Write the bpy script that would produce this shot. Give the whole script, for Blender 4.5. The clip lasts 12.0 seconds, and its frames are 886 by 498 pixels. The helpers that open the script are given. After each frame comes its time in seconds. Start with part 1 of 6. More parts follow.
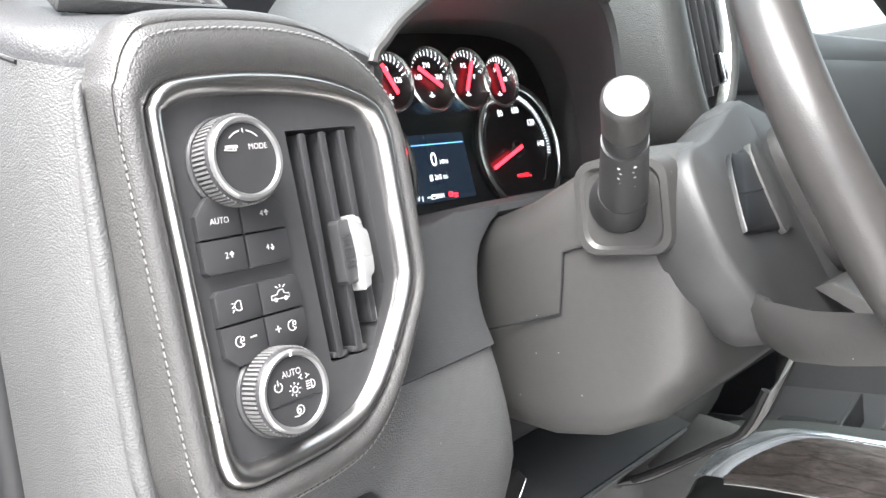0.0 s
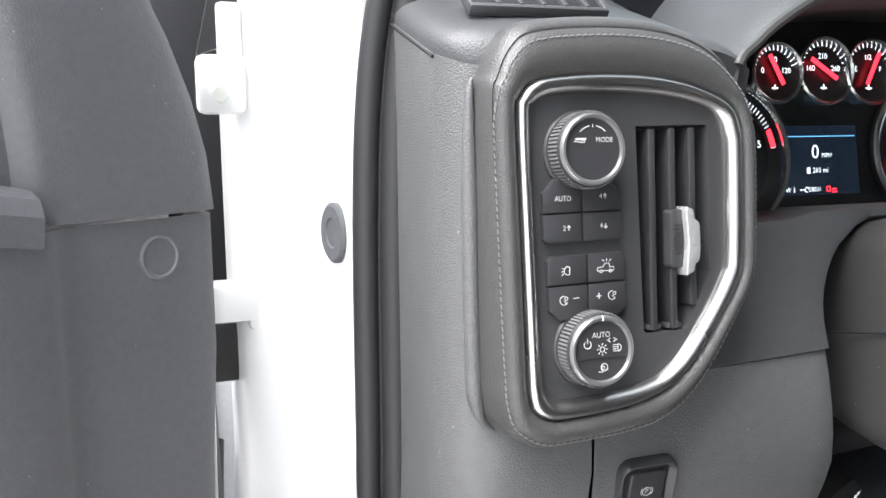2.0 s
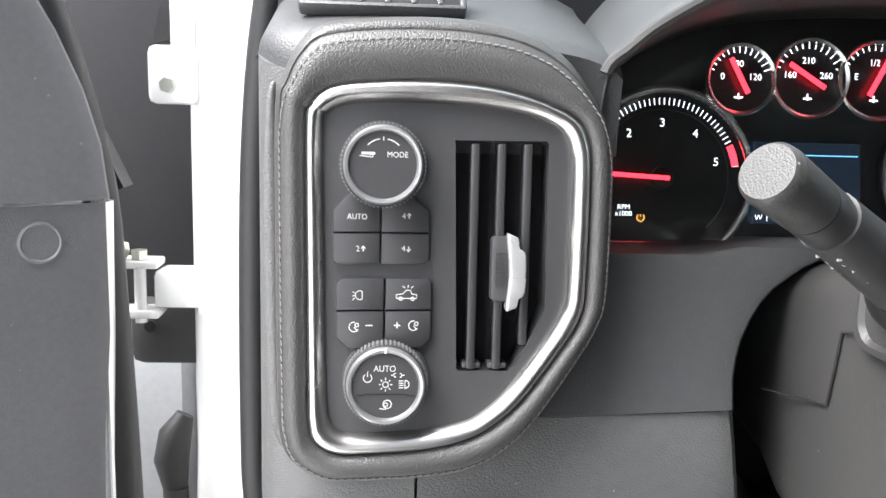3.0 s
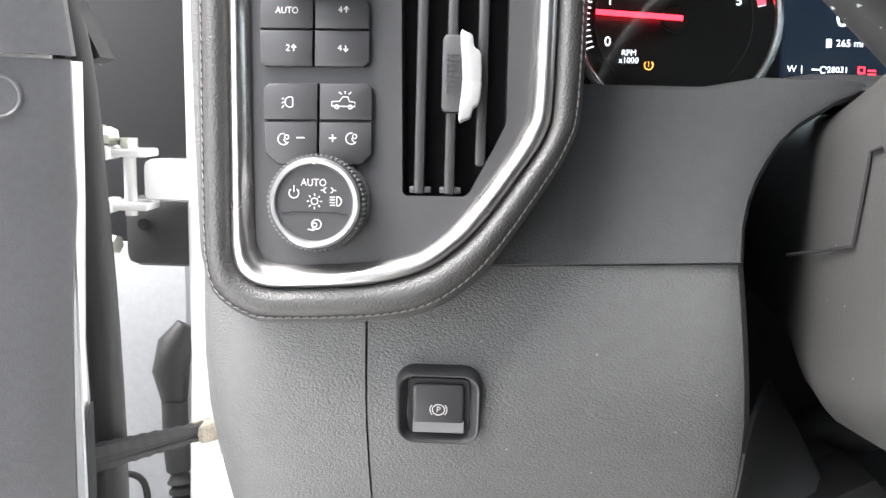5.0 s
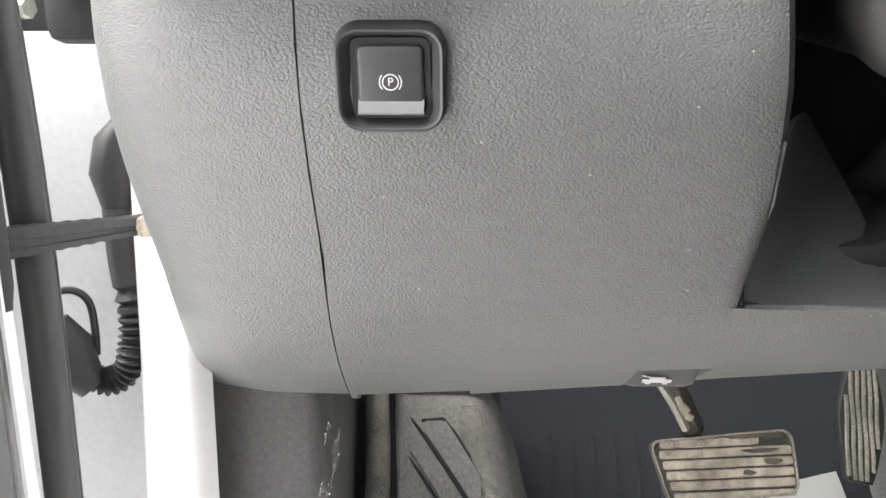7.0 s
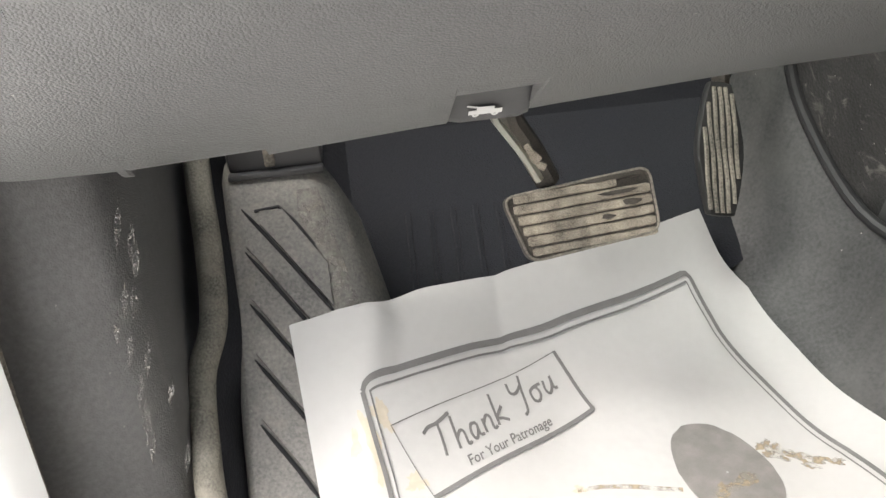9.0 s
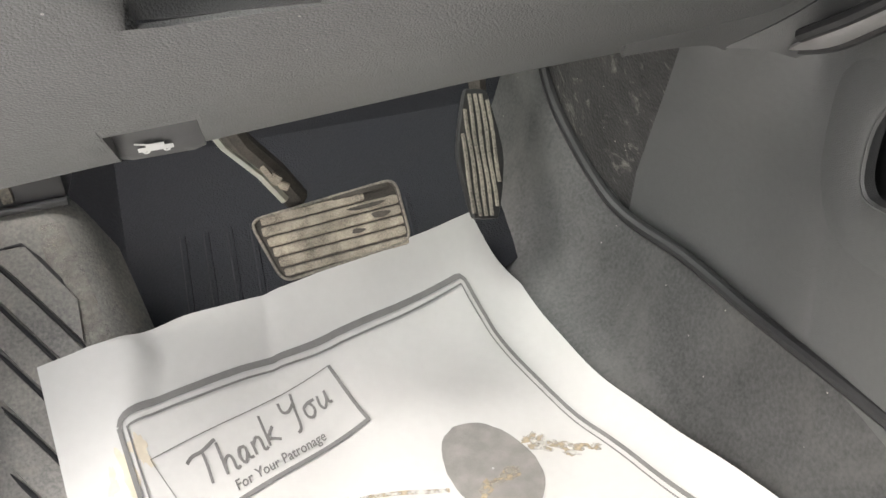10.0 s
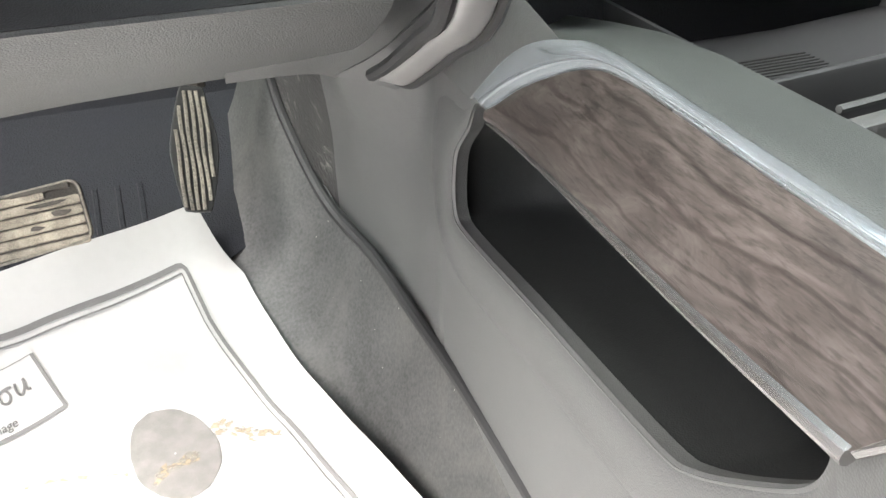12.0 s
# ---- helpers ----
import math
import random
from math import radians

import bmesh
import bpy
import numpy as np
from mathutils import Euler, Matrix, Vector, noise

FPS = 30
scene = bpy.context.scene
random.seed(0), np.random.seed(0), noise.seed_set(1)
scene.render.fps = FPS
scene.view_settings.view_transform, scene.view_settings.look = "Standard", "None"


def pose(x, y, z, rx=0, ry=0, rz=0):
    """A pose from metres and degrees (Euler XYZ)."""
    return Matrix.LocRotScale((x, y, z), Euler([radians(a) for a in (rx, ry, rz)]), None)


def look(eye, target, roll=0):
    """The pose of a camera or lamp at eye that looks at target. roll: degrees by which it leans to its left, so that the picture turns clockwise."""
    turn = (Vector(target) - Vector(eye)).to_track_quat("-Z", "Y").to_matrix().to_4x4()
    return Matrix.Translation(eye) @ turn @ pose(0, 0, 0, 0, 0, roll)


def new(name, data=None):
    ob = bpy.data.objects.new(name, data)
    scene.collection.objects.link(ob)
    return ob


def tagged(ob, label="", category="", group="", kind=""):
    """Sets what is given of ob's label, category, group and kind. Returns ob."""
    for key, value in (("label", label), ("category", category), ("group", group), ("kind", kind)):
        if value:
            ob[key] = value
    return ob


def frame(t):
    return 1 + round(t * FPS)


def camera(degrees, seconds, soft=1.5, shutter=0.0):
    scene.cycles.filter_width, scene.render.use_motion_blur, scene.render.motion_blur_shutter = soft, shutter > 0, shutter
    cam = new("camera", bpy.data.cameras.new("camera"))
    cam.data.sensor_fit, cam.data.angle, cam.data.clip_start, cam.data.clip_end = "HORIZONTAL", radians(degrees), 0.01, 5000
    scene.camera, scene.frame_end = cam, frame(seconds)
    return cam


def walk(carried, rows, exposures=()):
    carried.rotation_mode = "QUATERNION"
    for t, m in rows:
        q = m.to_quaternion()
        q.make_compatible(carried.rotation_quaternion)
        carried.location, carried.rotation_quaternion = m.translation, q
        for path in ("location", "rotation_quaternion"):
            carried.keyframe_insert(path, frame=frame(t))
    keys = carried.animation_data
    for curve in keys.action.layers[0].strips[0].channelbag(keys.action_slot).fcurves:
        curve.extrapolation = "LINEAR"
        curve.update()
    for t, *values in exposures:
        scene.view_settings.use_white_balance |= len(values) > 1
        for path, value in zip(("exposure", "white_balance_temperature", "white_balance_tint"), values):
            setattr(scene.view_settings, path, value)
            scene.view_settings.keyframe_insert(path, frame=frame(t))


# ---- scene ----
cam = camera(55.5, 12.0)
EXPOSURES = [(0, 2.35, 6400, 10), (0.5, 1.68, 6300, 10), (1.0, 1.42, 6250, 10), (1.5, 1.40, 6200, 10), (2.7, 1.70, 6300, 10), (4.5, 2.15, 6350, 10), (6.0, 2.25, 6450, 10), (7.5, 2.42, 6600, 10), (9.5, 2.1, 6750, 10), (10.5, 2.52, 6700, 10), (12, 3.0, 6600, 10)]
PATH = [
    (0, (0.052, 0.03, 1.324), (1.519, 1.374, 1.114), -6.5),
    (0.5, (-0.031, -0.029, 1.33), (1.228, 1.511, 1.118), -5.7),
    (1, (-0.062, -0.049, 1.321), (1.024, 1.617, 1.112), -4.7),
    (1.5, (-0.056, -0.052, 1.321), (0.847, 1.718, 1.097), -2.7),
    (2, (0.055, -0.053, 1.348), (0.703, 1.817, 1.062), -0.5),
    (2.5, (0.202, -0.062, 1.361), (0.601, 1.873, 1.049), 0.9),
    (2.7, (0.245, -0.062, 1.366), (0.529, 1.889, 1.028), 1.3),
    (4.3, (0.339, -0.037, 1.33), (0.322, 1.937, 1.011), 1.9),
    (4.5, (0.344, -0.029, 1.315), (0.321, 1.945, 0.995), 1.8),
    (5, (0.36, -0.017, 1.265), (0.304, 1.955, 0.936), 1.4),
    (5.5, (0.377, 0.011, 1.203), (0.307, 1.981, 0.865), 1.2),
    (6, (0.381, 0.025, 1.172), (0.301, 1.991, 0.813), 0.9),
    (6.5, (0.38, 0.029, 1.168), (0.302, 1.986, 0.767), 0.5),
    (7, (0.378, 0.058, 1.135), (0.324, 1.99, 0.621), 0.0),
    (7.5, (0.374, 0.088, 1.086), (0.352, 1.978, 0.432), -0.4),
    (7.7, (0.373, 0.099, 1.07), (0.365, 1.97, 0.363), -0.8),
    (9.3, (0.457, 0.126, 1.063), (0.716, 1.867, 0.113), -4.7),
    (9.5, (0.48, 0.125, 1.066), (0.798, 1.854, 0.112), -4.6),
    (10, (0.542, 0.104, 1.073), (0.977, 1.805, 0.115), -4.9),
    (10.5, (0.613, 0.085, 1.08), (1.157, 1.743, 0.104), -4.6),
    (11, (0.667, 0.062, 1.09), (1.286, 1.673, 0.079), -3.8),
    (11.5, (0.721, 0.038, 1.108), (1.363, 1.62, 0.066), -2.4),
    (12, (0.751, 0.019, 1.124), (1.323, 1.61, 0.056), -1.0),
]
walk(cam, [(t, look(eye, target, roll)) for t, eye, target, roll in PATH], EXPOSURES)

# ---- light: bright overcast day, the door stands open ----
world = bpy.data.worlds.new("overcast_sky")
scene.world = world
world.use_nodes = True
wn = world.node_tree
sky = wn.nodes.new("ShaderNodeTexSky")
sky.sky_type, sky.sun_disc = "NISHITA", False
sky.sun_elevation, sky.sun_rotation = radians(58), radians(251)
sky.air_density, sky.dust_density = 1.0, 4.0
soft = wn.nodes.new("ShaderNodeMix")
soft.data_type = "RGBA"
soft.inputs[0].default_value = 0.75
soft.inputs[7].default_value = (6.0, 6.1, 6.35, 1)
wn.links.new(sky.outputs[0], soft.inputs[6])
wn.links.new(soft.outputs[2], wn.nodes["Background"].inputs[0])
wn.nodes["Background"].inputs[1].default_value = 0.14
sun = new("sun", bpy.data.lights.new("sun", "SUN"))
sun.data.energy, sun.data.angle, sun.data.color = 4.5, radians(50), (1.0, 0.97, 0.94)
sun.matrix_world = look((-1.50, -0.09, 4.09), (0.5, 0.6, 0.7))


# ---- materials ----
def material(name, color, rough=0.5, metal=0.0, coat=0.0, spec=0.5, var=0.12, scale=9.0, fine=0.0, fine_scale=900.0,
             emit=None, emit_strength=0.0, speck=0.0, warm=None, stretch=None):
    """Principled surface with large and small colour variation and an optional fine grain."""
    m = bpy.data.materials.new(name)
    m.use_nodes = True
    nt = m.node_tree
    p = nt.nodes["Principled BSDF"]
    p.inputs["Roughness"].default_value = rough
    p.inputs["Metallic"].default_value = metal
    p.inputs["Coat Weight"].default_value = coat
    p.inputs["Specular IOR Level"].default_value = spec
    co = nt.nodes.new("ShaderNodeTexCoord")
    n1 = nt.nodes.new("ShaderNodeTexNoise")
    n1.inputs["Scale"].default_value, n1.inputs["Detail"].default_value = scale, 6
    n2 = nt.nodes.new("ShaderNodeTexNoise")
    n2.inputs["Scale"].default_value, n2.inputs["Detail"].default_value = scale * 22, 3
    for n in (n1, n2):
        nt.links.new(co.outputs["Object"], n.inputs["Vector"])
    add = nt.nodes.new("ShaderNodeMath")
    add.operation = "ADD"
    nt.links.new(n1.outputs[0], add.inputs[0])
    nt.links.new(n2.outputs[0], add.inputs[1])
    ramp = nt.nodes.new("ShaderNodeMapRange")
    ramp.inputs[1].default_value, ramp.inputs[2].default_value = 0.6, 1.4
    nt.links.new(add.outputs[0], ramp.inputs[0])
    mix = nt.nodes.new("ShaderNodeMix")
    mix.data_type = "RGBA"
    lo = [c * (1 - var) for c in color]
    hi = [min(1, c * (1 + var)) for c in (warm or color)]
    mix.inputs[6].default_value, mix.inputs[7].default_value = (*lo, 1), (*hi, 1)
    nt.links.new(ramp.outputs[0], mix.inputs[0])
    colour = mix.outputs[2]
    if speck:
        v = nt.nodes.new("ShaderNodeTexVoronoi")
        v.inputs["Scale"].default_value = 55
        nt.links.new(co.outputs["Object"], v.inputs["Vector"])
        lt = nt.nodes.new("ShaderNodeMath")
        lt.operation, lt.inputs[1].default_value = "LESS_THAN", 0.035
        nt.links.new(v.outputs["Distance"], lt.inputs[0])
        cut = nt.nodes.new("ShaderNodeMath")
        cut.operation, cut.inputs[1].default_value = "MULTIPLY", speck
        nt.links.new(lt.outputs[0], cut.inputs[0])
        dust = nt.nodes.new("ShaderNodeMix")
        dust.data_type = "RGBA"
        dust.inputs[7].default_value = (0.55, 0.53, 0.49, 1)
        nt.links.new(cut.outputs[0], dust.inputs[0])
        nt.links.new(colour, dust.inputs[6])
        colour = dust.outputs[2]
    nt.links.new(colour, p.inputs["Base Color"])
    rr = nt.nodes.new("ShaderNodeMapRange")
    rr.inputs[3].default_value, rr.inputs[4].default_value = max(0.02, rough * 0.88), min(1, rough * 1.12)
    nt.links.new(n1.outputs[0], rr.inputs[0])
    nt.links.new(rr.outputs[0], p.inputs["Roughness"])
    if fine:
        v = nt.nodes.new("ShaderNodeTexVoronoi")
        v.feature = "SMOOTH_F1"
        v.inputs["Scale"].default_value = fine_scale
        v.inputs["Smoothness"].default_value = 0.3
        warp = nt.nodes.new("ShaderNodeTexNoise")
        warp.inputs["Scale"].default_value = fine_scale * 0.35
        nt.links.new(co.outputs["Object"], warp.inputs["Vector"])
        vm = nt.nodes.new("ShaderNodeVectorMath")
        vm.operation = "SCALE"
        vm.inputs["Scale"].default_value = 0.9 / fine_scale
        nt.links.new(warp.outputs["Color"], vm.inputs[0])
        va = nt.nodes.new("ShaderNodeVectorMath")
        if stretch:
            mp = nt.nodes.new("ShaderNodeMapping")
            mp.inputs["Scale"].default_value = stretch
            nt.links.new(co.outputs["Object"], mp.inputs[0])
            nt.links.new(mp.outputs[0], va.inputs[0])
        else:
            nt.links.new(co.outputs["Object"], va.inputs[0])
        nt.links.new(vm.outputs[0], va.inputs[1])
        nt.links.new(va.outputs[0], v.inputs["Vector"])
        b = nt.nodes.new("ShaderNodeBump")
        b.invert = True
        b.inputs["Strength"].default_value = fine
        b.inputs["Distance"].default_value = 0.5 / fine_scale
        nt.links.new(v.outputs["Distance"], b.inputs["Height"])
        nt.links.new(b.outputs[0], p.inputs["Normal"])
    if emit:
        p.inputs["Emission Color"].default_value = (*emit, 1)
        p.inputs["Emission Strength"].default_value = emit_strength
    return m


DASH = material("grained_dash_plastic", (0.106, 0.107, 0.107), 0.42, fine=0.72, fine_scale=980, var=0.10, scale=6, speck=0.4, stretch=(0.75, 0.85, 1.0))
# dash plastic darkened, so the recess carries its shade in the colour
SCOOP = material("shaded_dash_plastic", (0.066, 0.066, 0.067), 0.45, fine=0.4, fine_scale=900, var=0.10, scale=6)
DASH_UP = material("upper_dash_plastic", (0.054, 0.055, 0.057), 0.48, fine=0.35, fine_scale=800, var=0.10, scale=6)
LEATHER = material("stitched_leather", (0.060, 0.059, 0.058), 0.40, fine=0.5, fine_scale=900, var=0.12, scale=8)
RIMLEATHER = material("smooth_rim_leather", (0.044, 0.042, 0.041), 0.32, fine=0.12, fine_scale=1200, var=0.12, scale=8)
SILVER = material("silver_trim", (0.76, 0.82, 0.87), 0.15, metal=0.84, coat=0.2, var=0.05, scale=14)
SATINTAB = material("satin_silver_tab", (0.50, 0.50, 0.50), 0.28, metal=0.5, var=0.04)
FACE = material("satin_black_plastic", (0.045, 0.045, 0.047), 0.42, fine=0.15, fine_scale=1500, var=0.08)
BUTTON = material("button_black", (0.034, 0.034, 0.036), 0.40, var=0.06)
RUBBER = material("black_rubber", (0.018, 0.018, 0.019), 0.55, var=0.15)
POCKET = material("pocket_black", (0.015, 0.0165, 0.0165), 0.7, fine=0.3, fine_scale=900, var=0.15)
KNOBRING = material("brushed_silver_ring", (0.50, 0.50, 0.50), 0.30, metal=0.85, var=0.05)
KNURL = material("knurl_grey_plastic", (0.15, 0.15, 0.15), 0.4, var=0.08)
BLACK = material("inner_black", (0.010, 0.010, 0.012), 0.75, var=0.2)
CHROME = material("satin_chrome", (0.64, 0.625, 0.615), 0.27, metal=1.0, var=0.03, scale=3)
BRIGHT = material("bright_chrome", (0.86, 0.86, 0.87), 0.07, metal=1.0, var=0.02, scale=3)
PAINT = material("white_car_paint", (0.80, 0.80, 0.79), 0.25, coat=0.7, var=0.02, scale=4)
# white body paint with the shade of the door gap mixed into its colour
PAINT_SHADED = material("shaded_white_paint", (0.36, 0.37, 0.385), 0.40, var=0.10, scale=7)
WHITE_INK = material("white_marking", (0.56, 0.56, 0.555), 0.6, var=0.05)
THREAD = material("grey_thread", (0.24, 0.235, 0.23), 0.8, var=0.15, scale=60)
COLUMN = material("column_grey_plastic", (0.048, 0.047, 0.046), 0.40, fine=0.25, fine_scale=1100, var=0.08, speck=0.35)
CONSOLE = material("console_grey_plastic", (0.086, 0.087, 0.086), 0.42, fine=0.3, fine_scale=1000, var=0.09)
CONTOP = material("console_top_plastic", (0.078, 0.083, 0.080), 0.45, fine=0.35, fine_scale=900, var=0.12, scale=10)
DOORP = material("door_trim_plastic", (0.104, 0.104, 0.109), 0.43, fine=0.35, fine_scale=700, var=0.12, speck=0.25)
CARPET = material("grey_vinyl_floor", (0.036, 0.037, 0.037), 0.58, fine=0.10, fine_scale=420, var=0.35, scale=13, speck=0.6, warm=(0.062, 0.062, 0.061))
DARKCARPET = material("dark_carpet", (0.015, 0.016, 0.021), 0.9, fine=0.6, fine_scale=500, var=0.25, scale=18)
DUSTY = material("dusty_vinyl", (0.10, 0.097, 0.092), 0.8, fine=0.5, fine_scale=420, var=0.45, scale=22, speck=0.3, warm=(0.25, 0.225, 0.185))
RESTGREY = material("foot_rest_rubber", (0.125, 0.124, 0.122), 0.62, fine=0.3, fine_scale=500, var=0.40, scale=16, speck=0.25, warm=(0.18, 0.17, 0.155))
ROLL = material("dusty_carpet_roll", (0.17, 0.158, 0.135), 0.85, fine=0.4, fine_scale=420, var=0.4, scale=24, warm=(0.27, 0.25, 0.21))
KICK = material("kick_panel_plastic", (0.125, 0.123, 0.122), 0.6, fine=0.4, fine_scale=700, var=0.25, scale=12, speck=0.3)
SCUFFED = material("scuffed_dark_plastic", (0.024, 0.024, 0.024), 0.6, fine=0.5, fine_scale=260, var=0.5, scale=34, speck=0.9, warm=(0.040, 0.039, 0.038))
SCUFF = material("pale_scuff", (0.30, 0.29, 0.27), 0.8, var=0.4, scale=60)
MUD = material("mud_caked_rubber", (0.105, 0.095, 0.082), 0.85, fine=0.3, fine_scale=500, var=0.6, scale=55, warm=(0.37, 0.325, 0.26))
PEDAL = material("pedal_rubber", (0.032, 0.030, 0.027), 0.65, var=0.5, scale=40, warm=(0.075, 0.066, 0.055))
INK = material("printed_grey_ink", (0.18, 0.175, 0.17), 0.8, var=0.2, scale=60)
DUST = material("dry_dust", (0.27, 0.25, 0.215), 0.9, var=0.3, scale=60)
STAIN = material("brown_smear", (0.40, 0.33, 0.23), 0.85, var=0.35, scale=50)
PRINT = material("boot_print_grey", (0.235, 0.222, 0.21), 0.85, var=0.12, scale=40)
DIAL = material("dial_black", (0.012, 0.012, 0.014), 0.35, var=0.1)
NEEDLE = material("lit_red_needle", (0.7, 0.02, 0.03), 0.5, emit=(1.0, 0.02, 0.035), emit_strength=2.2)
LIT = material("lit_white_marking", (0.75, 0.76, 0.78), 0.5, emit=(0.85, 0.9, 0.95), emit_strength=0.9)
AMBER = material("lit_amber_marking", (0.6, 0.25, 0.05), 0.5, emit=(1.0, 0.42, 0.08), emit_strength=0.9)
SCREEN = material("display_glass", (0.012, 0.018, 0.026), 0.16, emit=(0.03, 0.05, 0.09), emit_strength=0.12)
BLUE = material("lit_blue_line", (0.1, 0.3, 0.5), 0.5, emit=(0.15, 0.45, 0.8), emit_strength=0.8)
RING = material("gauge_ring", (0.75, 0.75, 0.75), 0.25, metal=1.0, var=0.03)
CONCRETE = material("pale_concrete", (0.62, 0.61, 0.59), 0.85, fine=0.4, fine_scale=160, var=0.12, scale=1.2)
SHELL = material("cab_lining", (0.09, 0.088, 0.085), 0.8, fine=0.3, fine_scale=300, var=0.08)
METAL = material("zinc_bolt", (0.55, 0.56, 0.5), 0.35, metal=1.0, var=0.1)


def paper_material():
    m = material("creased_paper", (0.53, 0.523, 0.510), 0.7, var=0.03, scale=5, spec=0.3)
    nt = m.node_tree
    p = nt.nodes["Principled BSDF"]
    co = nt.nodes["Texture Coordinate"]
    n = nt.nodes.new("ShaderNodeTexNoise")
    n.inputs["Scale"].default_value, n.inputs["Detail"].default_value = 16, 3
    b = nt.nodes.new("ShaderNodeBump")
    b.inputs["Strength"].default_value, b.inputs["Distance"].default_value = 0.25, 0.01
    nt.links.new(co.outputs["Object"], n.inputs["Vector"])
    nt.links.new(n.outputs[0], b.inputs["Height"])
    nt.links.new(b.outputs[0], p.inputs["Normal"])
    return m


def patchy(m, low, high, scale):
    """Lets the surface below show through in uneven patches."""
    nt = m.node_tree
    n = nt.nodes.new("ShaderNodeTexNoise")
    n.inputs["Scale"].default_value, n.inputs["Detail"].default_value = scale, 5
    r = nt.nodes.new("ShaderNodeMapRange")
    r.inputs[1].default_value, r.inputs[2].default_value = 0.36, 0.66
    r.inputs[3].default_value, r.inputs[4].default_value = low, high
    nt.links.new(nt.nodes["Texture Coordinate"].outputs["Object"], n.inputs["Vector"])
    nt.links.new(n.outputs[0], r.inputs[0])
    nt.links.new(r.outputs[0], nt.nodes["Principled BSDF"].inputs["Alpha"])


def wood_material():
    """Grey-brown open-pore wood: flowing figure along y, thin dark veins, knots and fine pores."""
    m = material("open_pore_wood", (0.1, 0.08, 0.07), 0.45)
    nt = m.node_tree
    p = nt.nodes["Principled BSDF"]
    co = nt.nodes["Texture Coordinate"]

    def mapped(sx, sy, sz):
        mp = nt.nodes.new("ShaderNodeMapping")
        mp.inputs["Scale"].default_value = (sx, sy, sz)
        nt.links.new(co.outputs["Object"], mp.inputs[0])
        return mp.outputs[0]

    def noise(v, scale, detail, distortion=0.0):
        n = nt.nodes.new("ShaderNodeTexNoise")
        n.inputs["Scale"].default_value, n.inputs["Detail"].default_value, n.inputs["Distortion"].default_value = scale, detail, distortion
        n.inputs["Roughness"].default_value = 0.64
        nt.links.new(v, n.inputs["Vector"])
        return n.outputs[0]

    def ramp(v, *stops):
        r = nt.nodes.new("ShaderNodeValToRGB")
        for k, (pos, c) in enumerate(stops):
            e = r.color_ramp.elements[k] if k < 2 else r.color_ramp.elements.new(pos)
            e.position, e.color = pos, (*c, 1)
        nt.links.new(v, r.inputs[0])
        return r.outputs[0]

    def times(a, b):
        mx = nt.nodes.new("ShaderNodeMix")
        mx.data_type, mx.blend_type = "RGBA", "MULTIPLY"
        mx.inputs[0].default_value = 1.0
        nt.links.new(a, mx.inputs[6])
        nt.links.new(b, mx.inputs[7])
        return mx.outputs[2]

    figure = ramp(noise(mapped(46, 15, 46), 1.2, 12, 1.2), (0.30, (0.028, 0.023, 0.021)), (0.72, (0.128, 0.110, 0.102)), (0.50, (0.066, 0.055, 0.050)))
    w = nt.nodes.new("ShaderNodeTexWave")
    w.bands_direction = "Z"
    w.inputs["Scale"].default_value, w.inputs["Distortion"].default_value = 20, 9
    w.inputs["Detail"].default_value, w.inputs["Detail Scale"].default_value = 5, 1.1
    nt.links.new(mapped(1, 0.30, 1), w.inputs["Vector"])
    veins = ramp(w.outputs["Fac"], (0.0, (0.50, 0.46, 0.46)), (0.10, (1, 1, 1)))
    v = nt.nodes.new("ShaderNodeTexVoronoi")
    v.inputs["Scale"].default_value = 1.0
    nt.links.new(mapped(34, 22, 34), v.inputs["Vector"])
    knots = ramp(v.outputs["Distance"], (0.05, (0.35, 0.32, 0.32)), (0.17, (1, 1, 1)))
    pores = ramp(noise(mapped(520, 70, 520), 1.0, 4), (0.36, (0.62, 0.60, 0.60)), (0.52, (1, 1, 1)))
    col = times(times(figure, veins), times(knots, pores))
    nt.links.new(col, p.inputs["Base Color"])
    b = nt.nodes.new("ShaderNodeBump")
    b.inputs["Strength"].default_value, b.inputs["Distance"].default_value = 0.5, 0.0006
    nt.links.new(pores, b.inputs["Height"])
    nt.links.new(b.outputs[0], p.inputs["Normal"])
    return m


def dusted(m, colour, scale, low, high):
    """Pale uneven dust and scratches over the surface colour."""
    nt = m.node_tree
    p = nt.nodes["Principled BSDF"]
    base = p.inputs["Base Color"].links[0].from_socket
    n = nt.nodes.new("ShaderNodeTexNoise")
    n.inputs["Scale"].default_value, n.inputs["Detail"].default_value, n.inputs["Distortion"].default_value = scale, 9, 1.2
    n.inputs["Roughness"].default_value = 0.66
    nt.links.new(nt.nodes["Texture Coordinate"].outputs["Object"], n.inputs["Vector"])
    r = nt.nodes.new("ShaderNodeMapRange")
    r.inputs[1].default_value, r.inputs[2].default_value = low, high
    nt.links.new(n.outputs[0], r.inputs[0])
    mx = nt.nodes.new("ShaderNodeMix")
    mx.data_type = "RGBA"
    mx.inputs[7].default_value = (*colour, 1)
    nt.links.new(r.outputs[0], mx.inputs[0])
    nt.links.new(base, mx.inputs[6])
    nt.links.new(mx.outputs[2], p.inputs["Base Color"])


